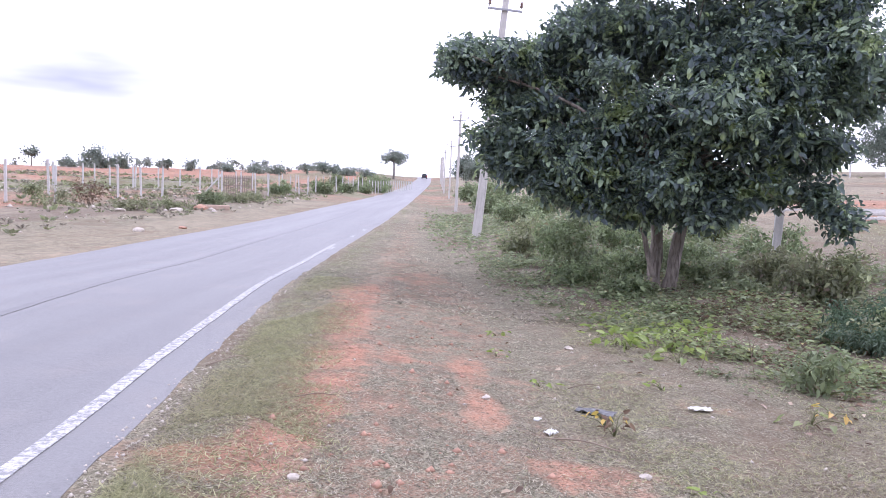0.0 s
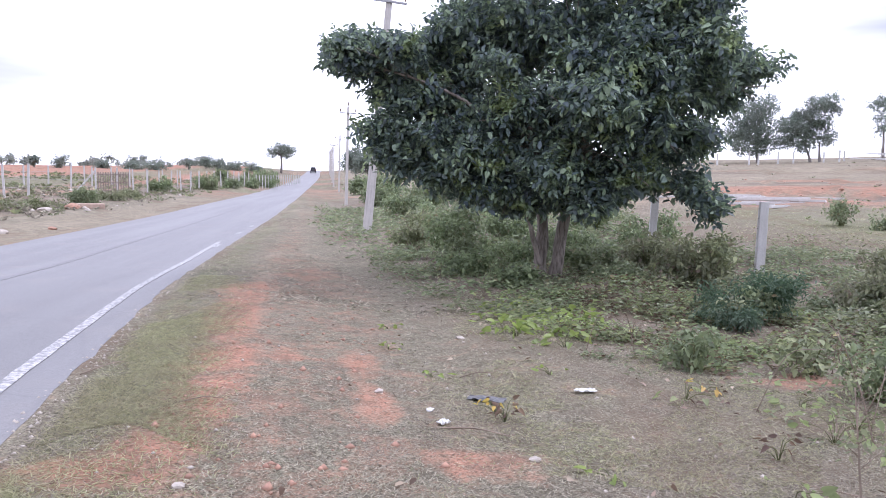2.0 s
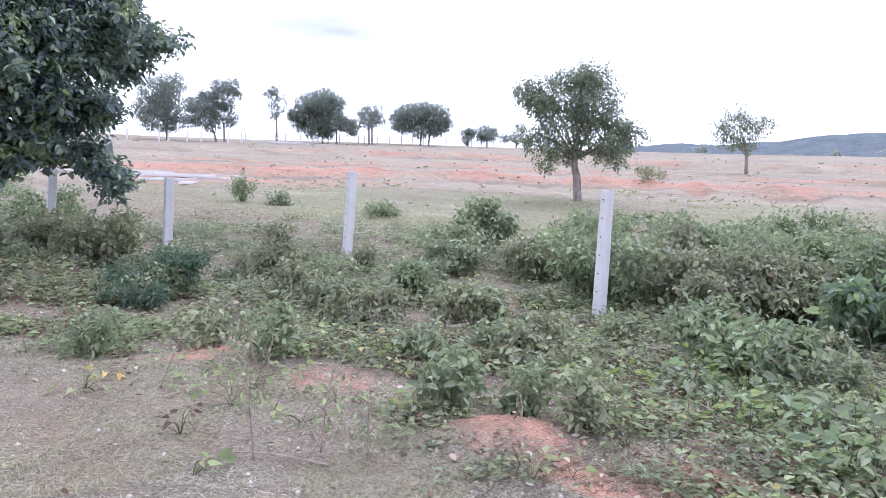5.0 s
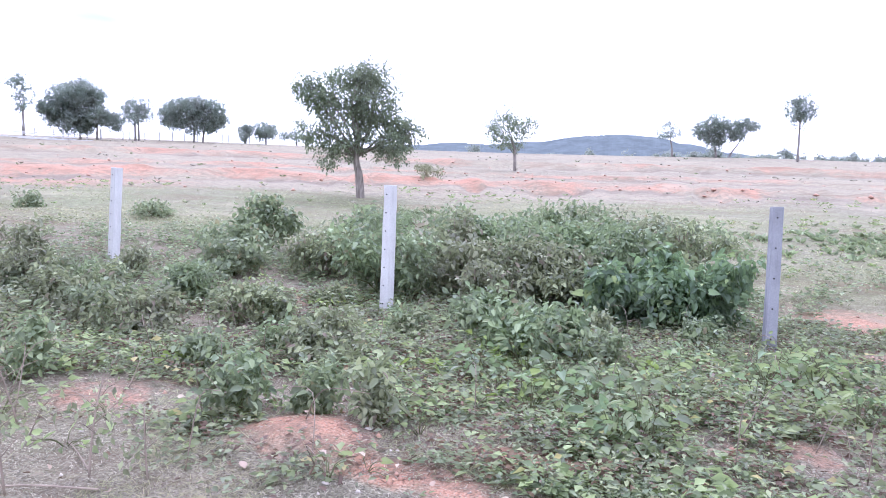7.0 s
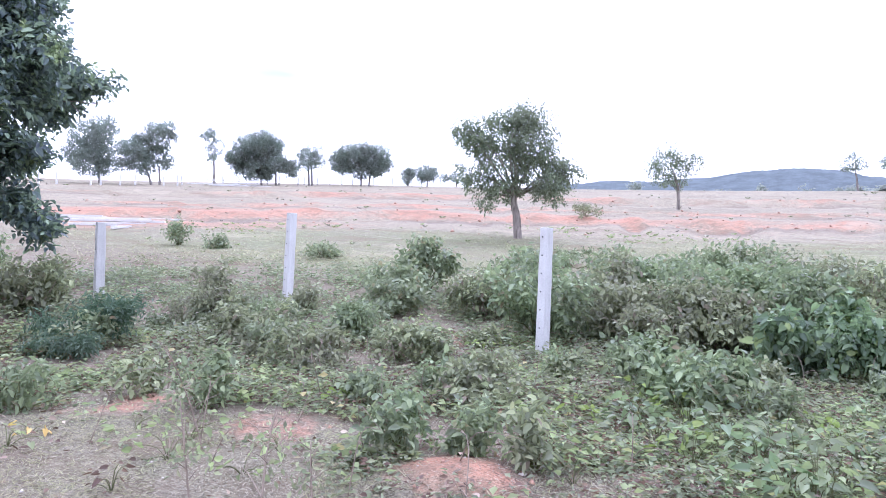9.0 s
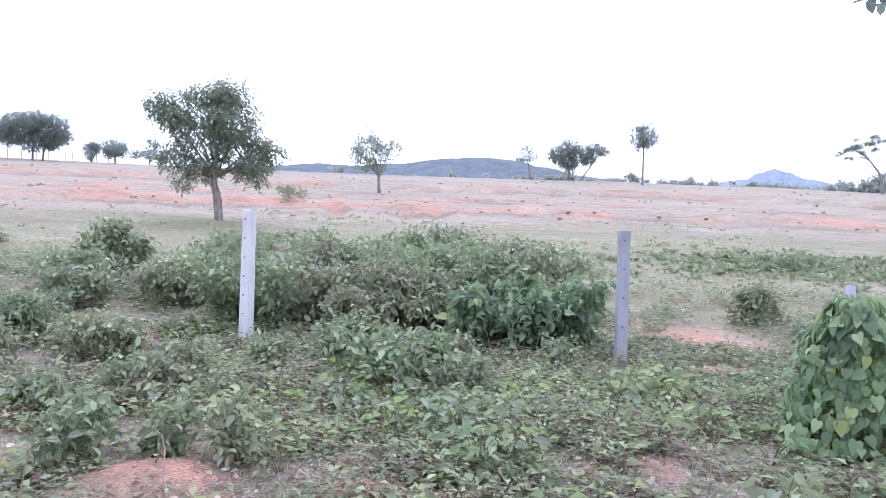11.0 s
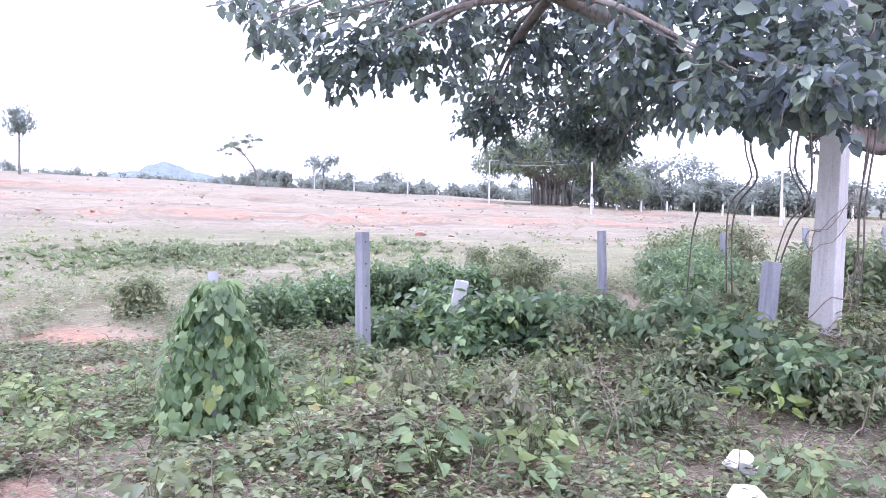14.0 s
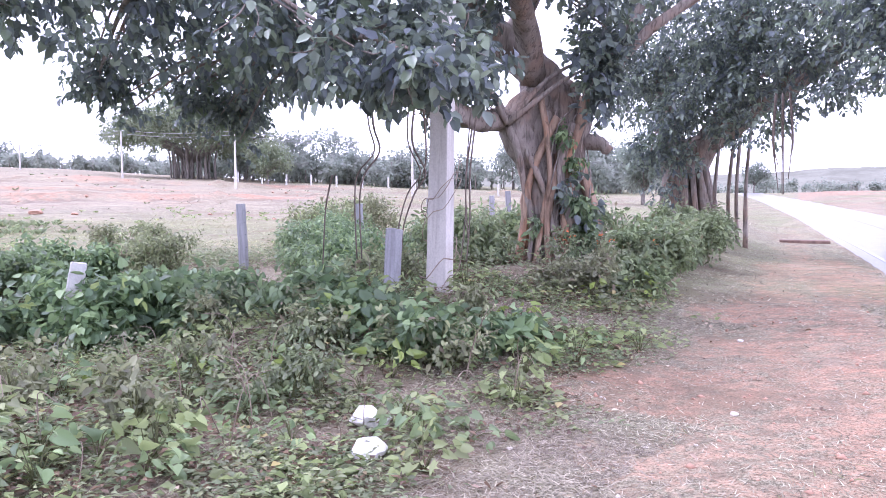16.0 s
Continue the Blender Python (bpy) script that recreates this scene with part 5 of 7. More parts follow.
def tree_belt(name, pts, n, hmin, hmax, label, seed, leaf=0.55, mat=None):
    """A far belt of trees and scrub, too far to count."""
    r2 = random.Random(seed)
    cl, t = [], Tubes()
    for i in range(n):
        u = r2.random() * (len(pts) - 1)
        k = int(u)
        f = u - k
        d0, d1 = pts[k], pts[min(k + 1, len(pts) - 1)]
        b, d = d0[0] + (d1[0] - d0[0]) * f, (d0[1] + (d1[1] - d0[1]) * f) * r2.uniform(0.94, 1.12)
        x, y = math.sin(radians(b)) * d, math.cos(radians(b)) * d
        h = r2.uniform(hmin, hmax) * (1.55 if r2.random() < 0.14 else r2.uniform(0.75, 1))
        z = soil_z(x, y)
        w = h * r2.uniform(0.3, 0.6)
        t.add([(x, y, z - 0.5), (x, y, z + h * 0.7)], 0.12, 0.06, 5, 1)
        for j in range(4):
            cl.append((x + r2.uniform(-1, 1) * w * 0.6, y + r2.uniform(-1, 1) * w * 0.6, z + h * r2.uniform(0.3, 0.85), w * r2.uniform(0.4, 0.7)))
    root = tagged(new(name), label, "trees", kind="stuff")
    root.empty_display_size = 0.1
    child("trunks", t.mesh("trunks", M_FAR_BARK), root)
    area = sum(c[3] ** 2 for c in cl)
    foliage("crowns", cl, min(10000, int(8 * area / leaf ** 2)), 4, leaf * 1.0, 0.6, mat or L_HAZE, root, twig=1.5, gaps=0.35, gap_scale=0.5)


tree_belt("far_scrub_east", [(84, 190), (95, 200), (104, 210), (114, 190)], 230, 1.2, 2.9, "belt of small trees and scrub beyond the field", 1, 0.6)
tree_belt("far_scrub_hillside", [(66, 320), (74, 300), (84, 280), (92, 260)], 60, 2, 4.5, "scattered trees on the slope of a far hill", 2, 1.0)
tree_belt("far_wood_southeast", [(108, 190), (116, 170), (124, 160), (134, 150)], 190, 1.8, 4.0, "mixed woodland beyond the red field", 3, 0.75)
tree_belt("far_wood_south", [(131, 110), (140, 105), (148, 100), (156, 95), (166, 110)], 170, 2.2, 5.0, "thick mixed woodland at the far side of the field", 4, 0.6)
tree_belt("far_wood_road", [(166, 260), (172, 300), (178, 330), (186, 320)], 130, 2, 4.5, "wooded slope beyond the bend of the road", 5, 1.1)
tree_belt("far_scrub_west", [(-34, 175), (-25, 180), (-15, 190), (-6, 215)], 90, 0.8, 2.0, "low scrub along the western skyline", 6, 0.6)
tree_belt("verge_scrub_north", [(-7.2, 95), (-5.6, 125), (-4.6, 160)], 40, 0.8, 1.8, "green scrub along the far road bank", 7, 0.4, L_SHRUB)

# ---- the near banyan ----
BAN = (4.4, -10.75)
bz = soil_z(*BAN)
fig = thing("banyan_tree", BAN[0], BAN[1], bz, "old banyan with a twisted rooty trunk and large leaves", "tree")
t = Tubes()
t.add([(4.2, -10.95, bz - 0.3), (4.22, -10.9, 1.3), (4.2, -10.88, 2.1), (4.16, -10.88, 2.6), (4.32, -10.82, 3.0), (4.62, -10.70, 3.35), (4.93, -10.55, 3.67), (5.15, -10.2, 3.95), (5.25, -9.4, 4.25), (5.3, -8.4, 4.7)], 0.38, 0.18, 18, 5, 0.12, 1.5, 1.1)
t.add([(4.33, -10.45, bz - 0.3), (4.36, -10.42, 1.55), (4.55, -10.34, 2.05), (4.73, -10.27, 2.42), (4.66, -10.38, 2.72), (4.45, -10.6, 2.95)], 0.24, 0.27, 14, 5, 0.12, 1.0)
t.add([(4.34, -10.75, bz - 0.2), (4.36, -10.70, 1.6), (4.46, -10.58, 2.2), (4.50, -10.58, 2.7), (4.62, -10.66, 3.2)], 0.28, 0.22, 14, 5, 0.12, 2.6)
t.add([(4.95, -10.5, 3.65), (4.87, -10.5, 3.9), (4.70, -10.55, 4.25), (4.57, -10.60, 4.55), (4.3, -10.7, 5.1)], 0.19, 0.11, 11, 5, 0.12, 2.0)
t.add([(4.02, -10.8, 1.5), (3.98, -10.78, 2.16), (3.86, -10.79, 2.65), (3.72, -10.84, 3.18), (3.44, -10.92, 3.66), (3.1, -11.0, 4.2)], 0.17, 0.06, 10, 5, 0.15, 4.0)
t.add([(4.1, -10.9, 2.45), (3.75, -10.9, 2.85), (3.35, -10.9, 3.45), (2.96, -10.9, 3.82), (2.65, -10.95, 4.04), (2.36, -11.0, 4.22), (1.9, -11.1, 4.5)], 0.085, 0.07, 10, 5, 0.1, 4.5)
t.add([(4.0, -10.8, 2.27), (3.70, -10.83, 2.26), (3.58, -10.86, 2.2), (3.50, -10.89, 2.12)], 0.13, 0.07, 10, 4, 0.3, 7.5)
low_limb = Tubes().add([(4.74, -10.45, 2.65), (4.89, -10.0, 2.58), (4.97, -9.4, 2.53), (5.09, -8.5, 2.65), (5.36, -7.51, 2.85), (5.58, -6.85, 3.05), (5.7, -6.0, 3.45), (6.0, -5.1, 3.8), (6.6, -4.0, 4.1)], 0.18, 0.07, 12, 5, 0.15, 3.0)
t.add([(4.55, -10.4, 3.2), (4.3, -9.6, 3.9), (4.1, -8.4, 4.3), (4.2, -7.0, 4.5)], 0.2, 0.08, 10, 4, 0.15, 5.0)
for k, (pts, r0, r1) in enumerate([([(4.55, -10.28, bz - 0.25), (4.52, -10.28, 1.15), (4.49, -10.31, 1.7), (4.40, -10.36, 2.0)], 0.15, 0.08), ([(3.98, -10.40, bz - 0.25), (3.96, -10.43, 1.18), (4.02, -10.43, 1.7), (4.10, -10.42, 2.1)], 0.15, 0.10),
                                   ([(3.66, -10.72, bz - 0.25), (3.68, -10.73, 1.17), (3.78, -10.70, 1.61), (3.90, -10.68, 2.0)], 0.12, 0.07), ([(4.22, -10.32, bz - 0.25), (4.20, -10.34, 0.95), (4.26, -10.36, 1.4), (4.12, -10.42, 1.95)], 0.12, 0.06),
                                   ([(3.84, -10.52, bz - 0.25), (3.86, -10.54, 1.0), (3.92, -10.55, 1.5), (4.02, -10.55, 2.2)], 0.10, 0.05), ([(4.40, -10.27, bz - 0.25), (4.36, -10.30, 0.9), (4.34, -10.32, 1.3)], 0.09, 0.05), ([(4.62, -10.5, bz - 0.25), (4.60, -10.48, 1.1), (4.58, -10.45, 1.8)], 0.16, 0.09)]):
    prop = Tubes().add(pts, r0, r1, 10, 5, 0.28, k * 3.1)
    child("prop_root", prop.mesh("prop_root", M_ROOT, (*BAN, bz)), fig, "tan prop root grown onto the trunk")
for k, pts in enumerate([[(4.62, -10.20, 2.5), (4.42, -10.10, 2.0), (4.2, -10.13, 1.5), (4.08, -10.18, 0.9), (4.0, -10.15, bz)], [(4.12, -10.36, 2.6), (4.3, -10.15, 2.1), (4.45, -10.10, 1.6), (4.5, -10.14, 1.0), (4.6, -10.1, bz)], [(3.92, -10.5, 2.5), (4.02, -10.28, 2.0), (3.97, -10.24, 1.5), (3.82, -10.34, 0.9), (3.74, -10.3, bz)],
                         [(4.35, -10.28, 2.9), (4.2, -10.18, 2.3), (4.13, -10.12, 1.7), (4.25, -10.10, 1.0), (4.32, -10.05, bz)], [(4.75, -10.0, 2.5), (4.60, -10.06, 2.1), (4.52, -10.10, 1.6), (4.40, -10.12, 1.1), (4.42, -10.06, bz)], [(3.80, -10.6, 2.9), (3.86, -10.45, 2.3), (4.06, -10.24, 1.8), (4.16, -10.12, 1.2), (4.12, -10.08, bz)]]):
    prop = Tubes().add(pts, 0.045 + 0.018 * (k % 3), 0.04, 8, 5, 0.3, k * 2.3)
    child("prop_root", prop.mesh("prop_root", (M_FIG, M_ROOT)[k % 2], (*BAN, bz)), fig)
for i in range(15):
    a = i * 1.13
    k = 0.44 + 0.05 * math.sin(i * 1.7)
    t.add([(4.2 + math.cos(a) * k * 1.1, -10.7 + math.sin(a) * k * 1.0, bz + 0.2 * (i % 3)), (4.2 + math.cos(a + 0.4) * k, -10.68 + math.sin(a + 0.4) * k, 1.3 + 0.4 * math.sin(i)), (4.25 + math.cos(a + 0.9) * k * 1.05, -10.6 + math.sin(a + 0.9) * k * 1.05, 2.1 + 0.4 * math.sin(i * 2)), (4.24 + math.cos(a + 1.3) * 0.40, -10.80 + math.sin(a + 1.3) * 0.38, 2.75)], 0.016, 0.008, 5, 4)
B1 = [(7.3, -2.63, 3.49, 0.4), (7.45, -3.57, 3.14, 0.37), (7.59, -3.26, 3.51, 0.55), (7.23, -4.39, 3.47, 0.63), (7.24, -3.98, 3.23, 0.43), (8.5, -6.26, 3.1, 0.43), (8.59, -6.14, 2.83, 0.25), (8.27, -7.33, 2.8, 0.45), (7.77, -7.85, 3.05, 0.62), (7.87, -7.75, 2.57, 0.29),
      (6.38, -6.69, 3.19, 0.7), (7.22, -5.79, 3.65, 0.83), (5.08, -5.43, 3.33, 0.72), (4.01, -5.15, 2.7, 0.43), (3.45, -5.18, 2.55, 0.37), (3.03, -5.08, 2.42, 0.24), (4.18, -5.9, 3.49, 0.8), (3.5, -6.3, 2.85, 0.36), (5.3, -7.6, 3.0, 0.45), (5.55, -6.7, 3.15, 0.5), (5.0, -9.0, 3.1, 0.5), (5.2, -8.3, 3.25, 0.55), (5.05, -9.5, 3.1, 0.35), (4.95, -9.7, 2.75, 0.25), (5.1, -8.6, 2.6, 0.32), (5.3, -7.7, 2.75, 0.3), (4.9, -9.6, 4.3, 0.45)]
B2 = [(6.79, -6.28, 4.71, 1.38), (7.99, -4.68, 4.64, 1.17), (4.26, -8.71, 4.95, 1.2), (5.62, -7.94, 5.34, 1.5), (3.5, -9.6, 4.2, 0.5), (3.55, -10.63, 3.9, 0.5), (3.55, -10.3, 3.2, 0.28), (3.40, -10.7, 3.45, 0.32), (3.7, -10.02, 4.9, 1.0), (4.75, -8.5, 3.75, 0.6), (3.24, -11.29, 4.95, 1.0), (3.83, -10.16, 1.61, 0.23), (3.71, -10.41, 1.21, 0.18), (3.55, -10.4, 2.75, 0.28), (3.45, -10.5, 3.1, 0.32), (3.25, -10.6, 3.5, 0.36), (3.7, -10.3, 3.5, 0.3)]
branch = [(4.7, -9.9, 2.5), (5.09, -8.39, 2.75), (5.58, -6.85, 3.1), (6.0, -5.1, 3.8), (4.1, -8.4, 4.3), (4.6, -9.5, 4.5)]
for i, c in enumerate(B1 + B2[:11]):
    e = Vector(c[:3])
    s = min((Vector(b) for b in branch), key=lambda b: (b - e).length)
    m = s.lerp(e, 0.5) + Vector((0.1 * math.sin(i * 3), 0.1 * math.cos(i * 2), 0.22))
    t.add([s, m, e + Vector((0, 0, 0.1))], 0.05, 0.012, 6, 4)
    for j in range(3):
        q = Vector(balls(1)[0]) * c[3]
        t.add([m.lerp(e, 0.4 + 0.2 * j), e + q * 0.5, e + q], 0.012, 0.005, 4, 2)
child("trunk", t.mesh("trunk", M_FIG, (*BAN, bz)), fig)
child("limb", low_limb.mesh("limb", M_FIG, (*BAN, bz)), fig)
foliage("crown", B1, 2000, 6, 0.115, 0.64, L_FIG, fig, LEAF_OVAL, 1.9, 0.6, 0.56, 2.6, 0.5, 0.9, (*BAN, bz))
foliage("upper_crown", B2, 3000, 6, 0.118, 0.64, L_FIG, fig, LEAF_OVAL, 1.9, 0.5, 0.5, 2.0, 0.5, 0.9, (*BAN, bz))
# leaves that hang in front of the white pole, and the dense drooping boughs farther out
B4 = [(3.4, -5.66, 2.40, 0.26), (3.69, -5.72, 2.58, 0.3), (3.28, -5.96, 2.52, 0.26), (4.09, -5.94, 2.58, 0.3), (4.45, -5.94, 2.55, 0.25), (4.96, -5.92, 2.75, 0.3), (3.34, -5.58, 2.66, 0.3), (3.51, -5.72, 2.95, 0.36), (3.28, -6.29, 2.75, 0.3)]
foliage("near_bough", B4, 270, 6, 0.115, 0.66, L_FIG, fig, LEAF_OVAL, 1.9, 0.7, 0.3, 2.6, 0.5, 0.9, (*BAN, bz))
B5 = [(8.6, -6.07, 3.04, 0.42), (8.41, -6.32, 2.7, 0.42), (8.22, -6.57, 3.23, 0.4), (8.41, -5.83, 3.37, 0.35), (8.0, -6.97, 2.86, 0.42), (7.74, -7.25, 3.0, 0.42), (7.68, -7.32, 2.55, 0.42), (7.52, -7.47, 2.18, 0.3), (7.41, -7.58, 2.81, 0.38), (7.84, -7.0, 3.25, 0.4), (7.17, -7.53, 3.27, 0.4), (8.41, -6.33, 2.47, 0.22)]
foliage("far_bough", B5, 520, 6, 0.09, 0.6, L_FIG, fig, LEAF_OVAL, 2.4, 0.6, 0.62, 3.4, 0.5, 1.0, (*BAN, bz))
t = Tubes()
for i, c in enumerate(B4 + B5):
    e = Vector(c[:3])
    s = min((Vector(b) for b in branch), key=lambda b: (b - e).length)
    t.add([s, s.lerp(e, 0.55) + Vector((0, 0, 0.3)), e], 0.028, 0.008, 5, 4)
child("bough", t.mesh("bough", M_FIG, (*BAN, bz)), fig)
for i, pts in enumerate([[(5.07, -7.1, 2.8), (5.05, -7.12, 2.29), (5.01, -7.14, 1.98), (5.14, -7.05, 1.73), (5.18, -7.03, 1.42), (5.2, -7.05, 0.75)], [(4.81, -7.63, 2.7), (4.84, -7.61, 2.12), (4.73, -7.68, 1.75), (4.84, -7.61, 1.49), (4.95, -7.57, 1.05), (5.0, -7.6, 0.6)],
                         [(4.75, -7.66, 2.7), (4.70, -7.7, 2.0), (4.76, -7.66, 1.7)], [(4.51, -8.6, 2.6), (4.57, -8.56, 1.78), (4.6, -8.55, 1.18), (4.62, -8.5, 0.55)], [(6.37, -8.01, 1.75), (6.42, -7.95, 1.3), (6.5, -7.93, 0.5)], [(4.9, -9.2, 2.4), (4.95, -9.15, 1.6), (4.9, -9.1, 0.6)]]):
    for j in range(2 if i in (0, 1, 3) else 1):
        roots = Tubes().add([(x + 0.05 * j + 0.02 * math.sin(k * 2 + j), y + 0.04 * j, z) for k, (x, y, z) in enumerate(pts)], 0.013 - 0.004 * j, 0.008, 6, 5)
        child("aerial_root", roots.mesh("aerial_root", M_AERIAL, (*BAN, bz)), fig)
climb = [(3.86, -10.35, 1.9, 0.13), (3.82, -10.35, 1.65, 0.17), (3.76, -10.35, 1.36, 0.2), (3.70, -10.4, 1.04, 0.22), (3.72, -10.4, 0.75, 0.25), (4.0, -10.3, 2.3, 0.16), (4.3, -10.15, 1.1, 0.16)]
ivy = thing("trunk_creeper", 4.0, -10.3, soil_z(4.0, -10.3), "green creeper climbing the banyan trunk", "creeper")
foliage("foliage", climb, 170, 5, 0.10, 0.62, L_CREEP, ivy, LEAF_BROAD, 1.6, 0.7, 0.2, 2.0, 0.5, 1.3, (4.0, -10.3, soil_z(4.0, -10.3)))

# ---- the farther banyan, over the road ----
BA2 = (4.0, -19.6)
bz = soil_z(*BA2)
fig2 = thing("banyan_tree", BA2[0], BA2[1], bz, "dark banyan leaning over the road with hanging roots", "tree")
t = Tubes()
t.add([(4.1, -19.5, bz - 0.3), (4.15, -19.4, 1.7), (3.77, -19.27, 2.67), (2.87, -18.81, 3.34), (1.74, -17.94, 3.9), (0.84, -16.7, 4.2), (0.0, -15.2, 4.4), (-1.2, -13.6, 4.6)], 0.46, 0.10, 14, 5, 0.2, 11.0)
t.add([(4.4, -19.2, bz - 0.3), (4.41, -19.14, 2.13), (4.63, -19.09, 3.53), (4.79, -19.05, 4.9)], 0.45, 0.2, 12, 5, 0.2, 12.0)
t.add([(3.3, -18.9, 3.2), (2.9, -18.2, 4.4), (2.6, -17.2, 5.6)], 0.25, 0.1, 9, 4, 0.15, 13.0)
for i in range(16):
    a = i * 0.41
    ca, sa = math.cos(a), math.sin(a)
    t.add([(4.15 + ca * 0.85, -19.5 + sa * 0.7, bz - 0.25), (4.15 + ca * 0.6, -19.45 + sa * 0.55, 1.3), (4.2 + ca * 0.4, -19.3 + sa * 0.4, 2.6)], 0.13 + 0.05 * math.sin(i * 2.3), 0.06, 7, 4, 0.25, i * 1.0)
for x, y, z, x1, y1 in ((2.94, -19.5, 3.2, 3.03, -20.0), (3.08, -19.5, 3.0, 3.3, -20.3), (3.3, -18.9, 3.1, 3.45, -19.2), (2.6, -18.7, 3.3, 2.75, -19.4)):
    prop = Tubes().add([(x, y, z), ((x + x1) / 2 + 0.06, (y + y1) / 2, 1.7), (x1, y1, soil_z(x1, y1) - 0.1)], 0.035, 0.055, 7, 5, 0.2, x)
    child("prop_root", prop.mesh("prop_root", M_FIG, (*BA2, bz)), fig2)
B3 = [(4.94, -18.6, 4.32, 1.16), (4.26, -19.28, 3.35, 0.85), (5.09, -18.04, 5.32, 1.13), (3.59, -18.39, 4.7, 1.5), (2.28, -17.58, 4.7, 1.4), (1.07, -15.68, 3.95, 0.8), (0.65, -14.7, 3.3, 0.44), (0.09, -13.71, 3.55, 0.6), (1.2, -15.68, 5.0, 1.5), (2.91, -16.99, 5.94, 2.1), (0.07, -13.71, 4.49, 1.1),
      (4.57, -18.69, 1.7, 0.55), (4.39, -18.73, 2.39, 0.6), (-0.6, -13.19, 3.75, 1.1), (-0.47, -14.2, 4.88, 1.5), (1.56, -16.15, 3.25, 0.35), (-2.2, -13.0, 4.6, 1.3), (5.8, -20.5, 4.6, 1.5), (4.22, -17.32, 3.03, 0.7), (3.56, -17.26, 3.57, 0.8), (2.91, -17.17, 2.93, 0.6), (3.0, -16.95, 4.15, 0.9), (4.59, -17.43, 2.45, 0.5), (3.94, -17.59, 2.31, 0.45), (2.46, -16.63, 3.72, 0.8), (2.04, -16.28, 3.01, 0.6)]
for i, c in enumerate(B3):
    e = Vector(c[:3])
    s = min((Vector(b) for b in [(3.77, -19.27, 2.9), (2.87, -18.81, 3.4), (1.74, -17.94, 3.95), (0.84, -16.7, 4.2), (0.0, -15.2, 4.4), (4.63, -19.09, 3.6)]), key=lambda b: (b - e).length)
    t.add([s, s.lerp(e, 0.5) + Vector((0, 0, 0.2)), e], 0.06, 0.015, 6, 3)
child("trunk", t.mesh("trunk", M_FIG, (*BA2, bz)), fig2)
foliage("crown", B3, 7200, 6, 0.11, 0.58, L_FIG, fig2, LEAF_OVAL, 1.9, 0.5, 0.40, 1.7, 0.5, 0.9, (*BA2, bz))
for i in range(9):
    ox, oy = 0.14 * math.sin(i * 2.1), 0.14 * math.cos(i * 3.3)
    roots = Tubes().add([(1.66 + ox, -15.64 + oy, 3.4), (1.64 + ox * 1.4, -15.64 + oy, 2.5), (1.61 + ox * 0.8, -15.64 + oy, 1.5 + 0.12 * i * (i % 3) * 0.6)], 0.016, 0.008, 5, 4)
    child("aerial_root", roots.mesh("aerial_root", M_AERIAL, (*BA2, bz)), fig2)

# ---- shrubs and weeds ----


def shrub(name, x, y, r, h, mat, label, leaf=0.055, n=420, ratio=0.5, outline=LEAF_SMALL, category="shrub", dead=0.0, group="", stems=9, droop=0.3, shell=0.5, gaps=0.42):
    z = soil_z(x, y)
    n, leaf = int(n * (1.3 if outline is LEAF_SMALL else 1.1)), leaf * (1.6 if outline is LEAF_SMALL else 1.0)
    if outline is LEAF_SMALL and math.hypot(x, y) < 14 and ratio > 0.3:
        outline = LEAF_OVAL
    root = thing(name, x, y, z, label, category, group)
    r2 = random.Random(int((x * 37 + y * 91) * 10))
    cl = []
    for i in range(15):
        a, u = r2.random() * 6.283, math.sqrt(r2.random())
        s = r2.uniform(0.22, 0.46)
        cl.append((x + math.cos(a) * u * r * 0.7, y + math.sin(a) * u * r * 0.7, z + h * r2.uniform(0.18, 0.84), r * s * r2.uniform(0.75, 1.05)))
    cl = [(a, b, max(c, z + 0.25 * d), min(d, h * 0.6)) for a, b, c, d in cl]
    t = Tubes()
    for i in range(stems):
        c = cl[i % 15]
        q = Vector(balls(1)[0]) * c[3] * 0.9
        t.add([(x + 0.12 * r * math.cos(i * 2.4), y + 0.12 * r * math.sin(i * 2.4), z - 0.05), ((x + c[0]) / 2, (y + c[1]) / 2, z + (c[2] - z) * 0.6), Vector(c[:3]) + q], 0.010 + 0.006 * h, 0.004, 4, 2)
    tagged(child("stalk", t.mesh("stem", M_TWIG if dead else M_STEM, (x, y, z)), root), kind="stuff")
    foliage("foliage", cl, n, 5, leaf, ratio, mat, root, outline, 2.2, droop, gaps, 4.0 / max(0.4, r), shell, min(1.1, h / (r * 1.3)), (x, y, z))
    return root


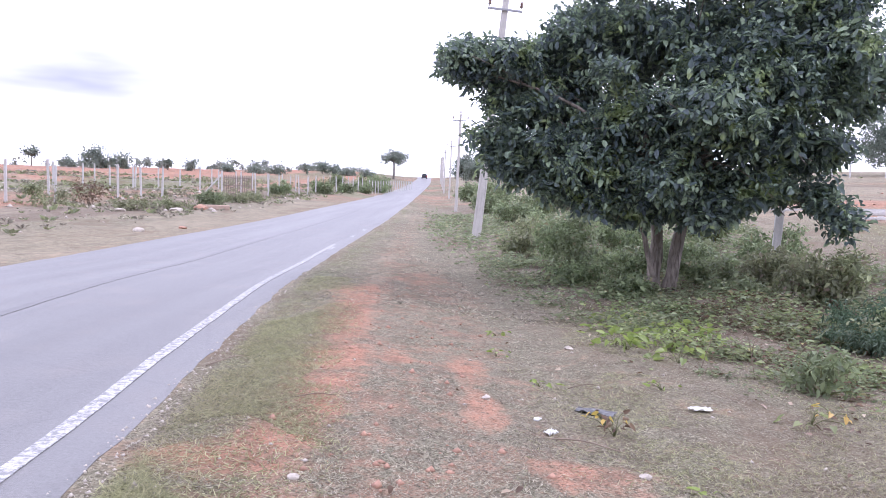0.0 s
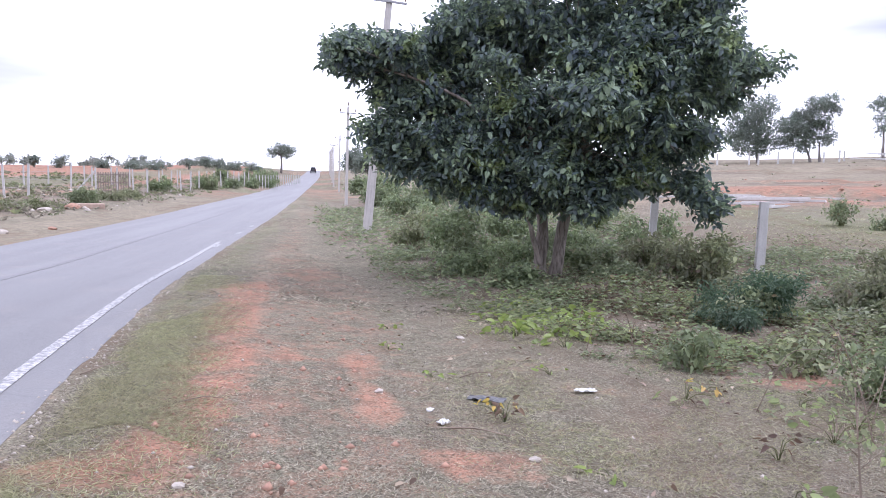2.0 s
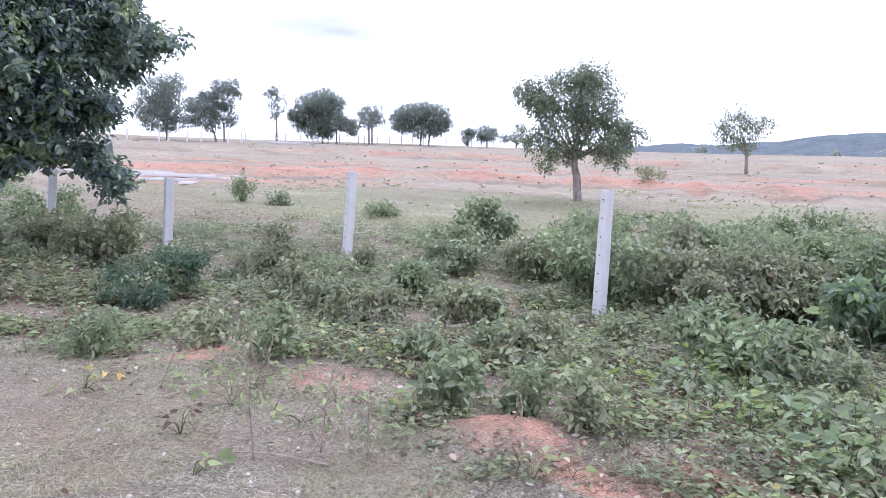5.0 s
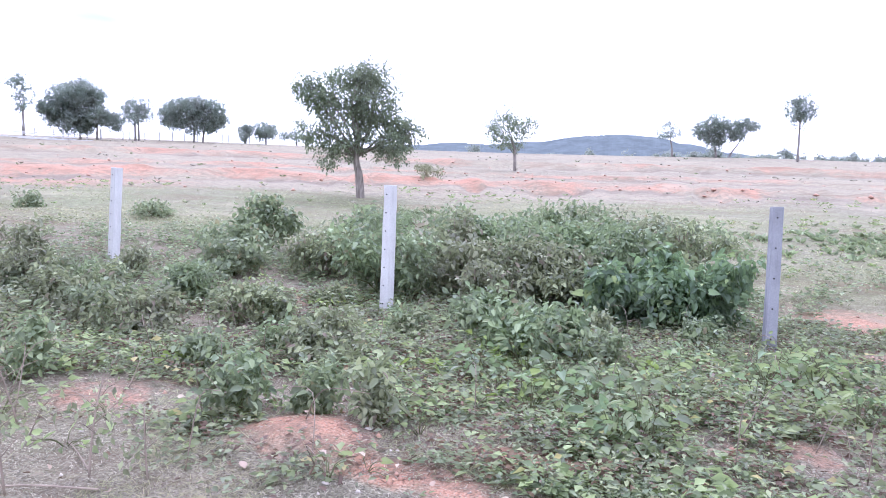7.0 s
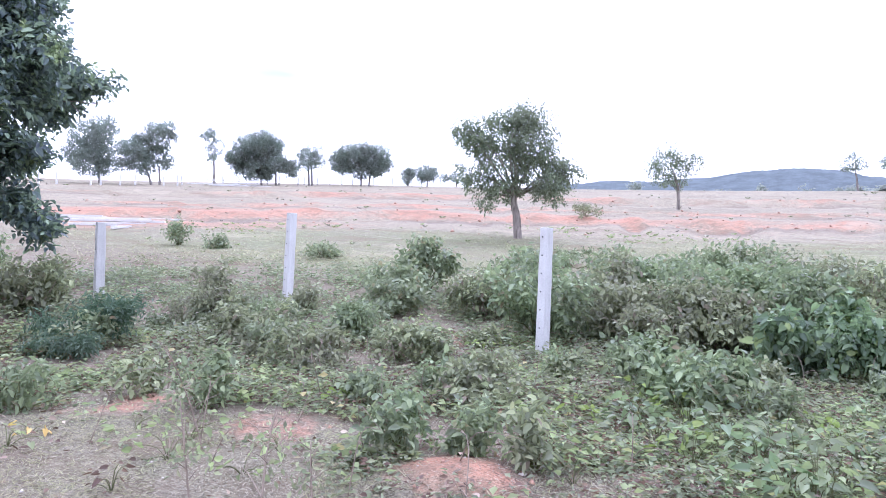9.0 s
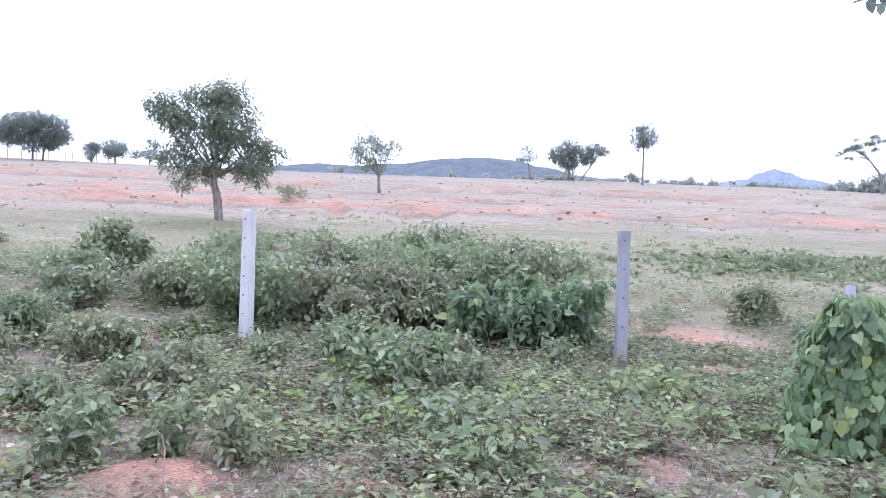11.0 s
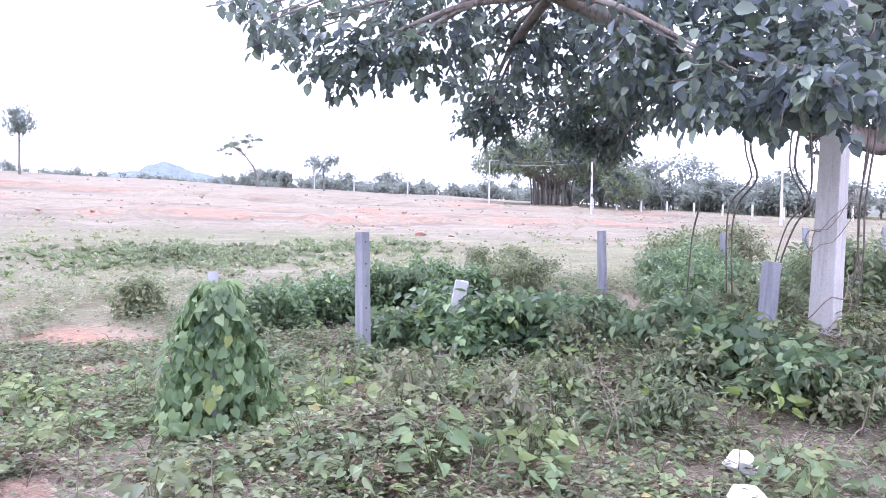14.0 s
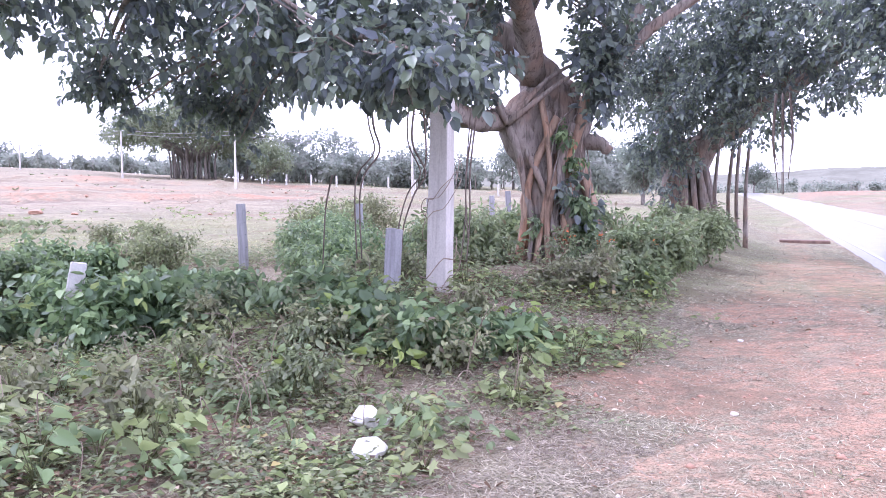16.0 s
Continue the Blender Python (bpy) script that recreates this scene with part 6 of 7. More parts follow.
S = "leafy green shrub in the roadside weeds"
for args in [
    # thicket behind the fence
    (9.7, 4.9, 0.85, 1.05, L_SHRUB, 0.06, 520), (10.4, 3.7, 0.95, 0.88, L_DULL, 0.055, 760), (10.5, 2.5, 0.95, 0.84, L_DULL, 0.055, 760), (10.6, 1.4, 0.9, 0.84, L_DULL, 0.055, 700), (11.8, 3.1, 1.0, 0.98, L_SHRUB, 0.06, 700), (11.9, 1.9, 1.0, 1.0, L_SHRUB, 0.06, 700), (12.9, 2.4, 1.1, 1.02, L_SHRUB, 0.065, 600),
    (11.2, 4.4, 0.9, 1.1, L_DULL, 0.06, 520), (12.3, 0.9, 0.9, 1.1, L_DULL, 0.06, 420), (9.75, 3.1, 0.6, 0.7, L_DULL, 0.05, 400), (13.6, 4.6, 1.2, 1.0, L_SHRUB, 0.07, 420), (12.6, 6.2, 1.1, 0.9, L_SHRUB, 0.07, 420), (10.6, 6.4, 0.8, 0.8, L_DULL, 0.06, 380), (14.6, 2.0, 1.2, 0.9, L_DULL, 0.07, 360), (15.2, 3.4, 1.1, 0.95, L_SHRUB, 0.065, 300), (16.2, 1.0, 1.3, 0.7, L_WEED, 0.065, 240),
    # by the tree and the first posts
    (6.95, 9.0, 0.55, 0.85, L_DULL, 0.045, 460), (5.6, 11.1, 0.7, 0.85, L_DULL, 0.055, 460), (4.4, 12.9, 0.7, 0.45, L_SHRUB, 0.05, 360), (2.2, 13.1, 0.7, 0.4, L_SHRUB, 0.05, 300), (3.3, 13.8, 0.8, 0.5, L_SHRUB, 0.05, 360), (5.3, 12.7, 0.8, 0.6, L_DULL, 0.05, 360), (2.7, 11.6, 0.5, 0.35, L_SHRUB, 0.05, 260), (4.3, 11.4, 0.5, 0.35, L_SHRUB, 0.05, 260), (2.5, 15.6, 0.75, 1.15, L_SHRUB, 0.06, 560), (1.6, 17.5, 0.6, 0.6, L_DULL, 0.055, 320), (4.4, 14.6, 0.8, 0.7, L_SHRUB, 0.055, 420), (6.6, 15.4, 0.9, 0.9, L_SHRUB, 0.06, 420),
    (4.2, 18.5, 1.0, 0.9, L_SHRUB, 0.07, 420), (2.6, 21.5, 1.1, 0.8, L_DULL, 0.07, 400), (6.8, 19.5, 1.1, 1.0, L_SHRUB, 0.07, 420), (3.4, 26, 1.3, 1.0, L_SHRUB, 0.09, 400), (6.2, 29, 1.5, 1.1, L_SHRUB, 0.1, 400), (2.6, 33, 1.4, 1.1, L_SHRUB, 0.1, 380), (4.6, 40, 1.8, 1.5, L_SHRUB, 0.12, 380), (2.2, 47, 1.6, 1.3, L_SHRUB, 0.13, 360), (3.4, 58, 2.2, 1.9, L_SHRUB, 0.16, 380), (2.4, 72, 2.4, 2.0, L_SHRUB, 0.18, 380),
    # weeds in front of the thicket
    (7.0, 1.9, 0.55, 0.5, L_SHRUB, 0.055, 360), (7.6, 2.6, 0.5, 0.55, L_SHRUB, 0.05, 320), (6.0, 3.7, 0.55, 0.45, L_DULL, 0.04, 360), (7.2, 5.3, 0.6, 0.5, L_DULL, 0.045, 360), (5.9, 5.9, 0.6, 0.45, L_DULL, 0.045, 340), (8.1, 6.9, 0.6, 0.5, L_SHRUB, 0.05, 340), (6.4, 7.3, 0.55, 0.5, L_DULL, 0.045, 320),
    # hedge behind the southern posts
    (10.0, -3.0, 0.7, 0.55, L_CREEP, 0.055, 420), (10.6, -3.9, 0.8, 0.7, L_CREEP, 0.06, 460), (11.0, -5.0, 0.9, 0.75, L_CREEP, 0.06, 520), (11.1, -6.2, 0.9, 0.7, L_CREEP, 0.065, 520), (11.2, -7.4, 0.9, 0.7, L_CREEP, 0.065, 480), (11.0, -8.8, 1.0, 0.8, L_DULL, 0.05, 520), (12.2, -9.3, 0.9, 0.85, L_DULL, 0.05, 520),
    (9.6, -11.8, 1.2, 0.85, L_CREEP, 0.06, 560), (8.2, -10.6, 1.1, 0.75, L_CREEP, 0.06, 560), (7.2, -9.4, 0.9, 0.65, L_CREEP, 0.06, 480), (10.4, -13.2, 1.2, 0.95, L_CREEP, 0.065, 480), (8.0, -13.4, 1.1, 0.85, L_CREEP, 0.06, 480), (11.8, -14.8, 1.4, 1.1, L_DULL, 0.075, 420), (9.2, -16.6, 1.3, 1.1, L_SHRUB, 0.08, 420), (13.0, -18.0, 1.5, 1.2, L_DULL, 0.08, 400), (7.2, -16.0, 1.0, 1.0, L_SHRUB, 0.07, 400),
    # round the banyans
    (3.0, -9.9, 0.65, 0.55, L_SHRUB, 0.06, 420), (3.4, -9.0, 0.6, 0.45, L_DULL, 0.05, 380), (2.9, -11.3, 0.7, 0.75, L_SHRUB, 0.06, 440), (3.3, -12.6, 0.75, 0.85, L_SHRUB, 0.06, 440), (3.0, -14.2, 0.75, 0.8, L_SHRUB, 0.065, 420), (3.4, -15.8, 0.8, 0.9, L_SHRUB, 0.07, 420), (5.2, -9.6, 0.8, 0.7, L_SHRUB, 0.06, 420), (5.6, -12.0, 0.9, 0.9, L_SHRUB, 0.07, 420), (5.4, -15.0, 1.0, 1.0, L_SHRUB, 0.07, 400), (3.3, -17.4, 0.7, 0.7, L_SHRUB, 0.07, 380), (5.6, -8.2, 0.7, 0.5, L_DULL, 0.055, 340),
    # in the field
    (18.6, -4.4, 1.6, 0.36, L_WEED, 0.05, 260), (12.4, -2.4, 0.45, 0.55, L_DULL, 0.05, 220), (35.3, 15.2, 0.9, 0.7, L_DULL, 0.07, 150), (13.6, 18.6, 0.5, 0.75, L_WEED, 0.06, 130), (13.9, 17.3, 0.4, 0.35, L_WEED, 0.06, 110),
    (14.2, 13.4, 0.7, 0.35, L_WEED, 0.06, 130), (18.5, 9.0, 1.5, 0.25, L_WEED, 0.06, 160), (16.8, 7.6, 1.4, 0.35, L_SHRUB, 0.06, 220), (17.6, 4.6, 1.6, 0.45, L_SHRUB, 0.06, 260),
    # across the road
    (-13.0, 39.8, 0.8, 0.95, L_SHRUB, 0.08, 360), (-14.3, 62.0, 1.2, 1.2, L_SHRUB, 0.11, 300), (-13.0, 75.0, 1.4, 1.5, L_SHRUB, 0.13, 300), (-17.2, 35.0, 1.1, 1.3, L_BROWN, 0.07, 130), (-16.4, 30.0, 1.2, 0.9, L_DULL, 0.08, 170), (-13.6, 31.5, 0.9, 0.5, L_DULL, 0.07, 160), (-13.0, 34.5, 1.0, 0.5, L_DULL, 0.07, 160), (-13.0, 44, 1.0, 0.5, L_DULL, 0.09, 180), (-13.0, 49, 1.0, 0.6, L_DULL, 0.09, 180), (-16.4, 108.8, 1.1, 1.7, L_SHRUB, 0.2, 300),
    (-11.8, 82, 1.3, 0.9, L_SHRUB, 0.15, 220), (-10.8, 92, 1.5, 1.1, L_SHRUB, 0.17, 220), (-9.6, 104, 1.6, 1.2, L_SHRUB, 0.18, 220), (-19.5, 25.5, 1.0, 0.9, L_BROWN, 0.07, 130)]:
    x, y, r, h, mat, leaf, n = args
    lab = {L_SHRUB: S, L_DULL: "dull olive shrub with small leaves", L_BROWN: "dry brown thorny shrub", L_LIME: "bright yellow-green small bush", L_CREEP: "dark green creeper heaped along the old fence", L_WEED: "low spreading pale green bush in the field"}[mat]
    shrub("shrub", x, y, r, h, mat, lab, leaf, n, dead=1.0 if mat in (L_BROWN, L_DULL) else 0.0)

for x, y, r, h, n in ((11.6, 8.3, 0.75, 1.0, 460), (10.6, 8.1, 0.7, 0.7, 240), (9.7, 7.6, 0.6, 0.55, 190)):
    shrub("round_bush", x, y, r, h, L_WEED, "dense rounded bush of mid-green leaves beyond the fence", 0.095, n, 0.6, LEAF_OVAL, droop=0.4, gaps=0.2)
shrub("feathery_shrub", 5.1, 8.7, 0.75, 0.6, L_BLUE, "low feathery blue-green shrub", 0.05, 560, 0.25)
shrub("feathery_shrub", 4.5, 8.2, 0.5, 0.35, L_BLUE, "low feathery blue-green shrub", 0.045, 320, 0.25)
for x, y, r, h, n in ((9.6, 0.95, 0.65, 1.05, 420), (9.9, 0.35, 0.55, 1.0, 340), (9.35, 1.5, 0.45, 0.8, 240)):
    shrub("broadleaf_bush", x, y, r, h, L_CREEP, "dark green broad-leaved bush over the thicket", 0.10, n, 0.62, LEAF_BROAD, droop=0.6)
for x, y, r, h, n in ((7.2, -4.95, 0.45, 0.85, 210), (6.85, -5.05, 0.5, 0.85, 230), (6.5, -5.5, 0.5, 0.7, 190), (7.9, -5.4, 0.7, 0.8, 240), (7.2, -6.0, 0.8, 0.65, 240), (6.3, -6.2, 0.7, 0.5, 220), (8.6, -4.9, 0.6, 0.55, 180), (6.9, -6.9, 0.7, 0.55, 200), (7.7, -6.8, 0.8, 0.7, 220), (4.4, -5.9, 0.55, 0.3, 150), (3.6, -5.6, 0.6, 0.32, 170), (3.0, -6.2, 0.5, 0.3, 140), (5.2, -6.0, 0.6, 0.38, 170)):
    shrub("broadleaf_bush", x, y, r, h, L_CREEP, "low mass of large heart-shaped creeper leaves", 0.105, int(n * 1.15), 0.8, LEAF_BROAD, droop=0.45)
for x, y in ((3.0, -11.6), (3.2, -12.7), (2.8, -11.0), (3.3, -10.2), (3.6, -9.6), (3.1, -13.4)):
    z = soil_z(x, y)
    root = thing("lantana", x, y, z, "lantana shrub with small orange flowers", "flowering shrub", "lantana by the banyan")
    t = Tubes().add([(x, y, z - 0.05), (x + 0.05, y, z + 0.3), (x + 0.1, y + 0.05, z + 0.6)], 0.01, 0.005, 5, 2)
    tagged(child("stalk", t.mesh("stem", M_STEM, (x, y, z)), root), kind="stuff")
    foliage("foliage", [(x, y, z + 0.35, 0.3), (x + 0.15, y, z + 0.5, 0.25)], 130, 5, 0.055, 0.6, L_SHRUB, root, origin=(x, y, z))
    foliage("blossom", [(x, y, z + 0.62, 0.16), (x + 0.2, y - 0.1, z + 0.6, 0.12)], 5, 7, 0.03, 0.8, L_ORANGE, root, twig=0.5, gaps=-1, origin=(x, y, z))

# the stump under a cone of heart-leaved vine
vx, vy = 5.9, -1.7
vz = soil_z(vx, vy)
stump = thing("vine_stump", vx, vy, vz, "old post smothered in a cone of heart-shaped vine leaves", "creeper")
t = Tubes().add([(vx, vy, vz - 0.2), (vx + 0.02, vy, vz + 0.7), (vx + 0.05, vy + 0.02, vz + 1.24)], 0.06, 0.03, 8, 3, 0.2)
child("post", t.mesh("post", M_GREY_POST, (vx, vy, vz)), stump)
n = 1250
u = rng.random(n) ** 0.8
a = rng.random(n) * 6.283
rad = (0.40 * (1 - u) ** 0.75 + 0.09) * (0.7 + 0.42 * rng.random(n))
rad *= 1 + 0.15 * np.sin(a * 3 + u * 5)
pos = np.stack([np.cos(a) * rad, np.sin(a) * rad, u * 1.14 + 0.03], 1)
out = np.stack([np.cos(a), np.sin(a), np.zeros(n)], 1)
ln = 0.098 * (0.6 + 0.7 * rng.random(n))
child("foliage", leaf_mesh("foliage", pos, out * 0.35 + np.array([0, 0, -0.85]) + rng.normal(size=(n, 3)) * 0.28, out + np.array([0, 0, 0.5]) + rng.normal(size=(n, 3)) * 0.3, ln, ln * 0.78, L_BROAD, LEAF_BROAD), stump)

# leafy plants near the path, one by one


def plant(name, x, y, h, n, leaf, mat, label, outline=LEAF_BROAD, ratio=0.62, sprawl=0.25, category="plant"):
    """A small plant: leaf stalks rise from one foot, a leaf on each."""
    z = soil_z(x, y)
    root = thing(name, x, y, z, label, category)
    t = Tubes()
    tips, dirs = [], []
    for i in range(n):
        a = rng.random() * 6.283
        r = sprawl * math.sqrt(rng.random())
        zz = h * (0.25 + 0.75 * rng.random()) * (1 - 0.4 * r / sprawl)
        tip = (r * math.cos(a), r * math.sin(a), zz)
        if i % 2 == 0:
            t.add([(0, 0, -0.02), (tip[0] * 0.4, tip[1] * 0.4, zz * 0.75), tip], 0.004, 0.002, 3, 2)
        tips.append(tip)
        dirs.append((math.cos(a), math.sin(a), -0.25 + 0.5 * rng.random()))
    tagged(child("stalk", t.mesh("stem", M_STEM), root), kind="stuff")
    ln = leaf * (0.45 + 0.8 * rng.random(n))
    child("foliage", leaf_mesh("foliage", np.array(tips), np.array(dirs) + rng.normal(size=(n, 3)) * 0.3 + np.array([0, 0, -0.2]), np.array([0, 0, 0.8]) + np.array(dirs) * 0.4 + rng.normal(size=(n, 3)) * 0.8, ln, ln * ratio, mat, outline), root)
    return root


def scatter(n, x0, x1, y0, y1, ok):
    out, tries = [], 0
    while len(out) < n and tries < n * 40:
        tries += 1
        x, y = x0 + (x1 - x0) * rng.random(), y0 + (y1 - y0) * rng.random()
        if ok(x, y):
            out.append((x, y))
    return out


def clear(x, y):
    return all(((x - bx) / bw) ** 2 + ((y - by) / bl) ** 2 > 2.2 for bx, by, bw, bl in BARE + BARE2)


for x, y in scatter(120, 3.4, 8.6, -5.5, 2.2, lambda x, y: 4.3 < math.hypot(x, y) < 8.2 and clear(x, y) and noise.noise(Vector((x * 0.9, y * 0.9, 3.0))) > -0.05):
    plant("broadleaf_plant", x, y, 0.18 + 0.34 * rng.random() ** 1.5, 24, 0.065 + 0.055 * rng.random(), (L_BROAD, L_PALE, L_WEED)[int(3 * rng.random())], "sprawling weed with broad heart-shaped leaves", sprawl=0.24)
for x, y in scatter(46, 1.8, 5.6, -7.4, -2.6, lambda x, y: math.hypot(x, y) > 4.2 and clear(x, y)):
    plant("broadleaf_plant", x, y, 0.16 + 0.32 * rng.random() ** 1.5, 22, 0.065 + 0.05 * rng.random(), (L_BROAD, L_PALE)[int(2 * rng.random())], "sprawling weed with broad heart-shaped leaves", sprawl=0.26)
for x, y in scatter(13, 1.4, 3.1, 6.6, 9.6, lambda x, y: x > weed_edge(y) - 0.2):
    plant("lime_weed", x, y, 0.14 + 0.14 * rng.random(), 15, 0.11, L_LIME, "bright green leafy weed on the verge", sprawl=0.24)
for x, y, h, n in ((6.85, 2.35, 0.42, 26), (7.1, 1.6, 0.45, 26), (6.5, 2.0, 0.35, 24), (8.3, 5.0, 0.3, 18), (8.9, 6.6, 0.35, 18), (6.9, -3.2, 0.3, 14), (7.2, 8.0, 0.3, 18), (4.9, 4.6, 0.2, 16)):
    plant("lime_weed", x, y, h, n, 0.10, L_LIME, "bright green leafy weed on the verge", sprawl=0.2 + 0.2 * h)
for x, y, h, n in ((6.1, -3.1, 0.3, 16), (7.4, -5.0, 0.62, 20), (6.9, -5.3, 0.6, 20), (4.9, -4.4, 0.32, 18), (5.6, -4.1, 0.3, 16), (4.1, -4.6, 0.34, 18), (4.3, -5.5, 0.42, 18), (3.4, -5.0, 0.36, 18), (3.0, -8.6, 0.4, 20), (2.7, -9.6, 0.5, 20), (6.6, 0.9, 0.3, 18), (5.4, 1.6, 0.3, 16), (3.1, -6.9, 0.3, 16), (5.7, 2.6, 0.3, 16)):
    plant("lime_weed", x, y, h, n, 0.10, L_LIME, "bright green young weed among darker leaves", sprawl=0.14 + 0.2 * h)
for x, y, h, n in ((3.4, 4.5, 0.22, 14), (3.05, 4.25, 0.2, 12), (3.7, 3.9, 0.16, 12), (2.5, 5.2, 0.15, 12), (3.9, 3.2, 0.16, 20), (4.2, 3.4, 0.14, 18), (2.2, 3.4, 0.12, 9), (3.2, 3.7, 0.12, 12), (4.4, 2.9, 0.2, 16), (4.55, 2.3, 0.2, 16), (4.3, 1.95, 0.18, 14), (3.6, 1.95, 0.1, 8), (3.3, 5.0, 0.14, 12), (4.6, 3.9, 0.2, 16)):
    plant("verge_weed", x, y, h, n, 0.075, L_PALE, "olive-green leafy weed on dry ground", sprawl=0.2 + 0.2 * h)
for x, y, h, mat in ((0.97, 4.95, 0.16, L_YELLOW), (0.42, 8.0, 0.08, L_LIME), (0.62, 5.85, 0.06, L_LIME), (0.35, 6.9, 0.08, L_LIME), (1.65, 5.95, 0.10, L_LIME), (1.35, 3.75, 0.06, L_LIME), (2.75, 5.4, 0.12, L_YELLOW)):
    plant("yellow_weed" if mat is L_YELLOW else "verge_weed", x, y, h, 7, 0.065, mat, "small weed with yellow leaves" if mat is L_YELLOW else "small green weed in the dry grass", sprawl=0.14)
for x, y in ((0.98, 4.72), (4.6, 2.15), (3.35, 2.05), (6.3, 0.6), (5.6, -0.4), (2.5, 4.0)):
    plant("withered_weed", x, y, 0.2, 14, 0.06, L_BROWN, "withered dark brown weed", sprawl=0.12, ratio=0.5)


for i, (x, y) in enumerate(scatter(64, 2.6, 9.4, -7.5, 9.5, lambda x, y: x > weed_edge(y) + 0.4 and math.hypot(x, y) > 4.4 and clear(x, y))):
    m = (L_SHRUB, L_DULL, L_WEED, L_DULL)[i % 4]
    shrub("tall_weed", x, y, 0.22 + 0.14 * rng.random(), 0.26 + 0.24 * rng.random(), m, ("leafy green weed clump on the verge", "olive weed clump with thin stems", "pale green weed clump on the verge", "olive weed clump with thin stems")[i % 4], 0.042, 80, category="weed", stems=7)


def cover(x, y):
    """How thickly low weeds grow."""
    e = weed_edge(y)
    k = sstep(e - 0.5, e + 1.0, x) * sstep(15.5, 11.5, x)
    n1 = noise.noise(Vector((x * 0.8, y * 0.8, 12.0))) + 0.5 * noise.noise(Vector((x * 2.2, y * 2.2, 1.0)))
    if 2.4 < y < 6.5 and x < 5.2:
        n1 -= 0.55 * sstep(5.2, 3.8, x)
    for bx, by, bw, bl in BARE + BARE2:
        if ((x - bx) / bw) ** 2 + ((y - by) / bl) ** 2 < 1.3:
            return 0.0
    if y < 0.5 and x < 8.5:
        return k * min(1.0, max(0.06, 0.46 + 2.0 * n1))
    return k * min(1.0, max(0.03, (0.66 if y < 2.4 else 0.5) + 1.5 * n1))


def low_weeds(name, n, dmin, dmax, b0, b1, leaf, mat, label, tall, ratio=0.5, outline=LEAF_SMALL, per=8):
    """Low weeds that cover the ground: small tufts of leaves, too many to count."""
    feet = []
    while len(feet) < n:
        d, b = math.sqrt(dmin ** 2 + (dmax ** 2 - dmin ** 2) * rng.random()), radians(b0 + (b1 - b0) * rng.random())
        x, y = d * math.sin(b), d * math.cos(b)
        if rng.random() < cover(x, y):
            feet.append((x, y, soil_z(x, y)))
    f = np.array(feet)
    h = tall * (0.35 + 0.65 * rng.random((n, 1))) * (0.6 + 0.5 * np.clip(carve(f, 0.9, 2.0)[:, None] + 0.6, 0, 1.6))
    az = rng.random((n, per)) * 6.283
    r = (0.02 + 0.9 * leaf * 1.6 * rng.random((n, per)))
    up = h * rng.random((n, per)) ** 0.8
    pos = f[:, None] + np.stack([np.cos(az) * r, np.sin(az) * r, up], -1)
    along = np.stack([np.cos(az), np.sin(az), -0.1 + 0.5 * rng.random((n, per))], -1)
    face = np.array([0, 0, 1.0]) + rng.normal(size=(n, per, 3)) * 0.5
    ln = leaf * (0.6 + 0.8 * rng.random((n, per)))
    me = leaf_mesh(name, pos.reshape(-1, 3), along.reshape(-1, 3), face.reshape(-1, 3), ln.ravel(), ln.ravel() * ratio, mat, outline)
    tagged(new(name, me), label, "weeds", kind="stuff")


low_weeds("low_weeds", 9500, 3.6, 9.5, 18, 174, 0.05, L_WEED, "low green weeds matting the verge", 0.12)
low_weeds("olive_weeds", 8500, 3.8, 10.5, 14, 174, 0.05, L_DULL, "low olive-grey weeds matting the verge", 0.22, 0.4)
low_weeds("bright_weeds", 3400, 3.8, 11.0, 10, 172, 0.075, L_PALE, "scattered brighter leafy weeds on the verge", 0.18, 0.62)
low_weeds("far_weeds", 6500, 9.0, 17.0, 2, 165, 0.08, L_WEED, "weeds along the fence line", 0.26)
low_weeds("far_olive_weeds", 3600, 9.0, 19.0, 2, 165, 0.07, L_DULL, "olive weeds along the fence line", 0.32, 0.42)
low_weeds("withered_weeds", 6500, 4.0, 11.0, 16, 165, 0.05, L_BROWN, "withered brown leaves among the weeds", 0.16)
low_weeds("north_weeds", 1900, 15.0, 42.0, -3, 22, 0.15, L_WEED, "weeds on the northern verge", 0.35)


def tufts(name, n, dmin, dmax, b0, b1, size, mat, label, ok, per=9):
    """Scattered low tufts far off, too many to count."""
    feet = []
    while len(feet) < n:
        d, b = dmin + (dmax - dmin) * rng.random(), radians(b0 + (b1 - b0) * rng.random())
        x, y = d * math.sin(b), d * math.cos(b)
        if rng.random() < ok(x, y):
            feet.append((x, y, soil_z(x, y)))
    f = np.array(feet)
    sz = size * (0.4 + rng.random((n, 1)) ** 2 * 1.4) * (0.6 + np.linalg.norm(f[:, :2], axis=1, keepdims=True) / 90)
    az = rng.random((n, per)) * 6.283
    pos = f[:, None] + np.stack([np.cos(az), np.sin(az), 0.3 + 0 * az], -1) * (sz * 0.5 * rng.random((n, per)))[..., None]
    along = np.stack([np.cos(az), np.sin(az), 0.5 + 0.7 * rng.random((n, per))], -1)
    face = np.array([0, 0, 1.0]) + rng.normal(size=(n, per, 3)) * 0.7
    ln = sz * (0.5 + 0.7 * rng.random((n, per)))
    tagged(new(name, leaf_mesh(name, pos.reshape(-1, 3), along.reshape(-1, 3), face.reshape(-1, 3), ln.ravel(), ln.ravel() * 0.55, mat)), label, "weeds", kind="stuff")


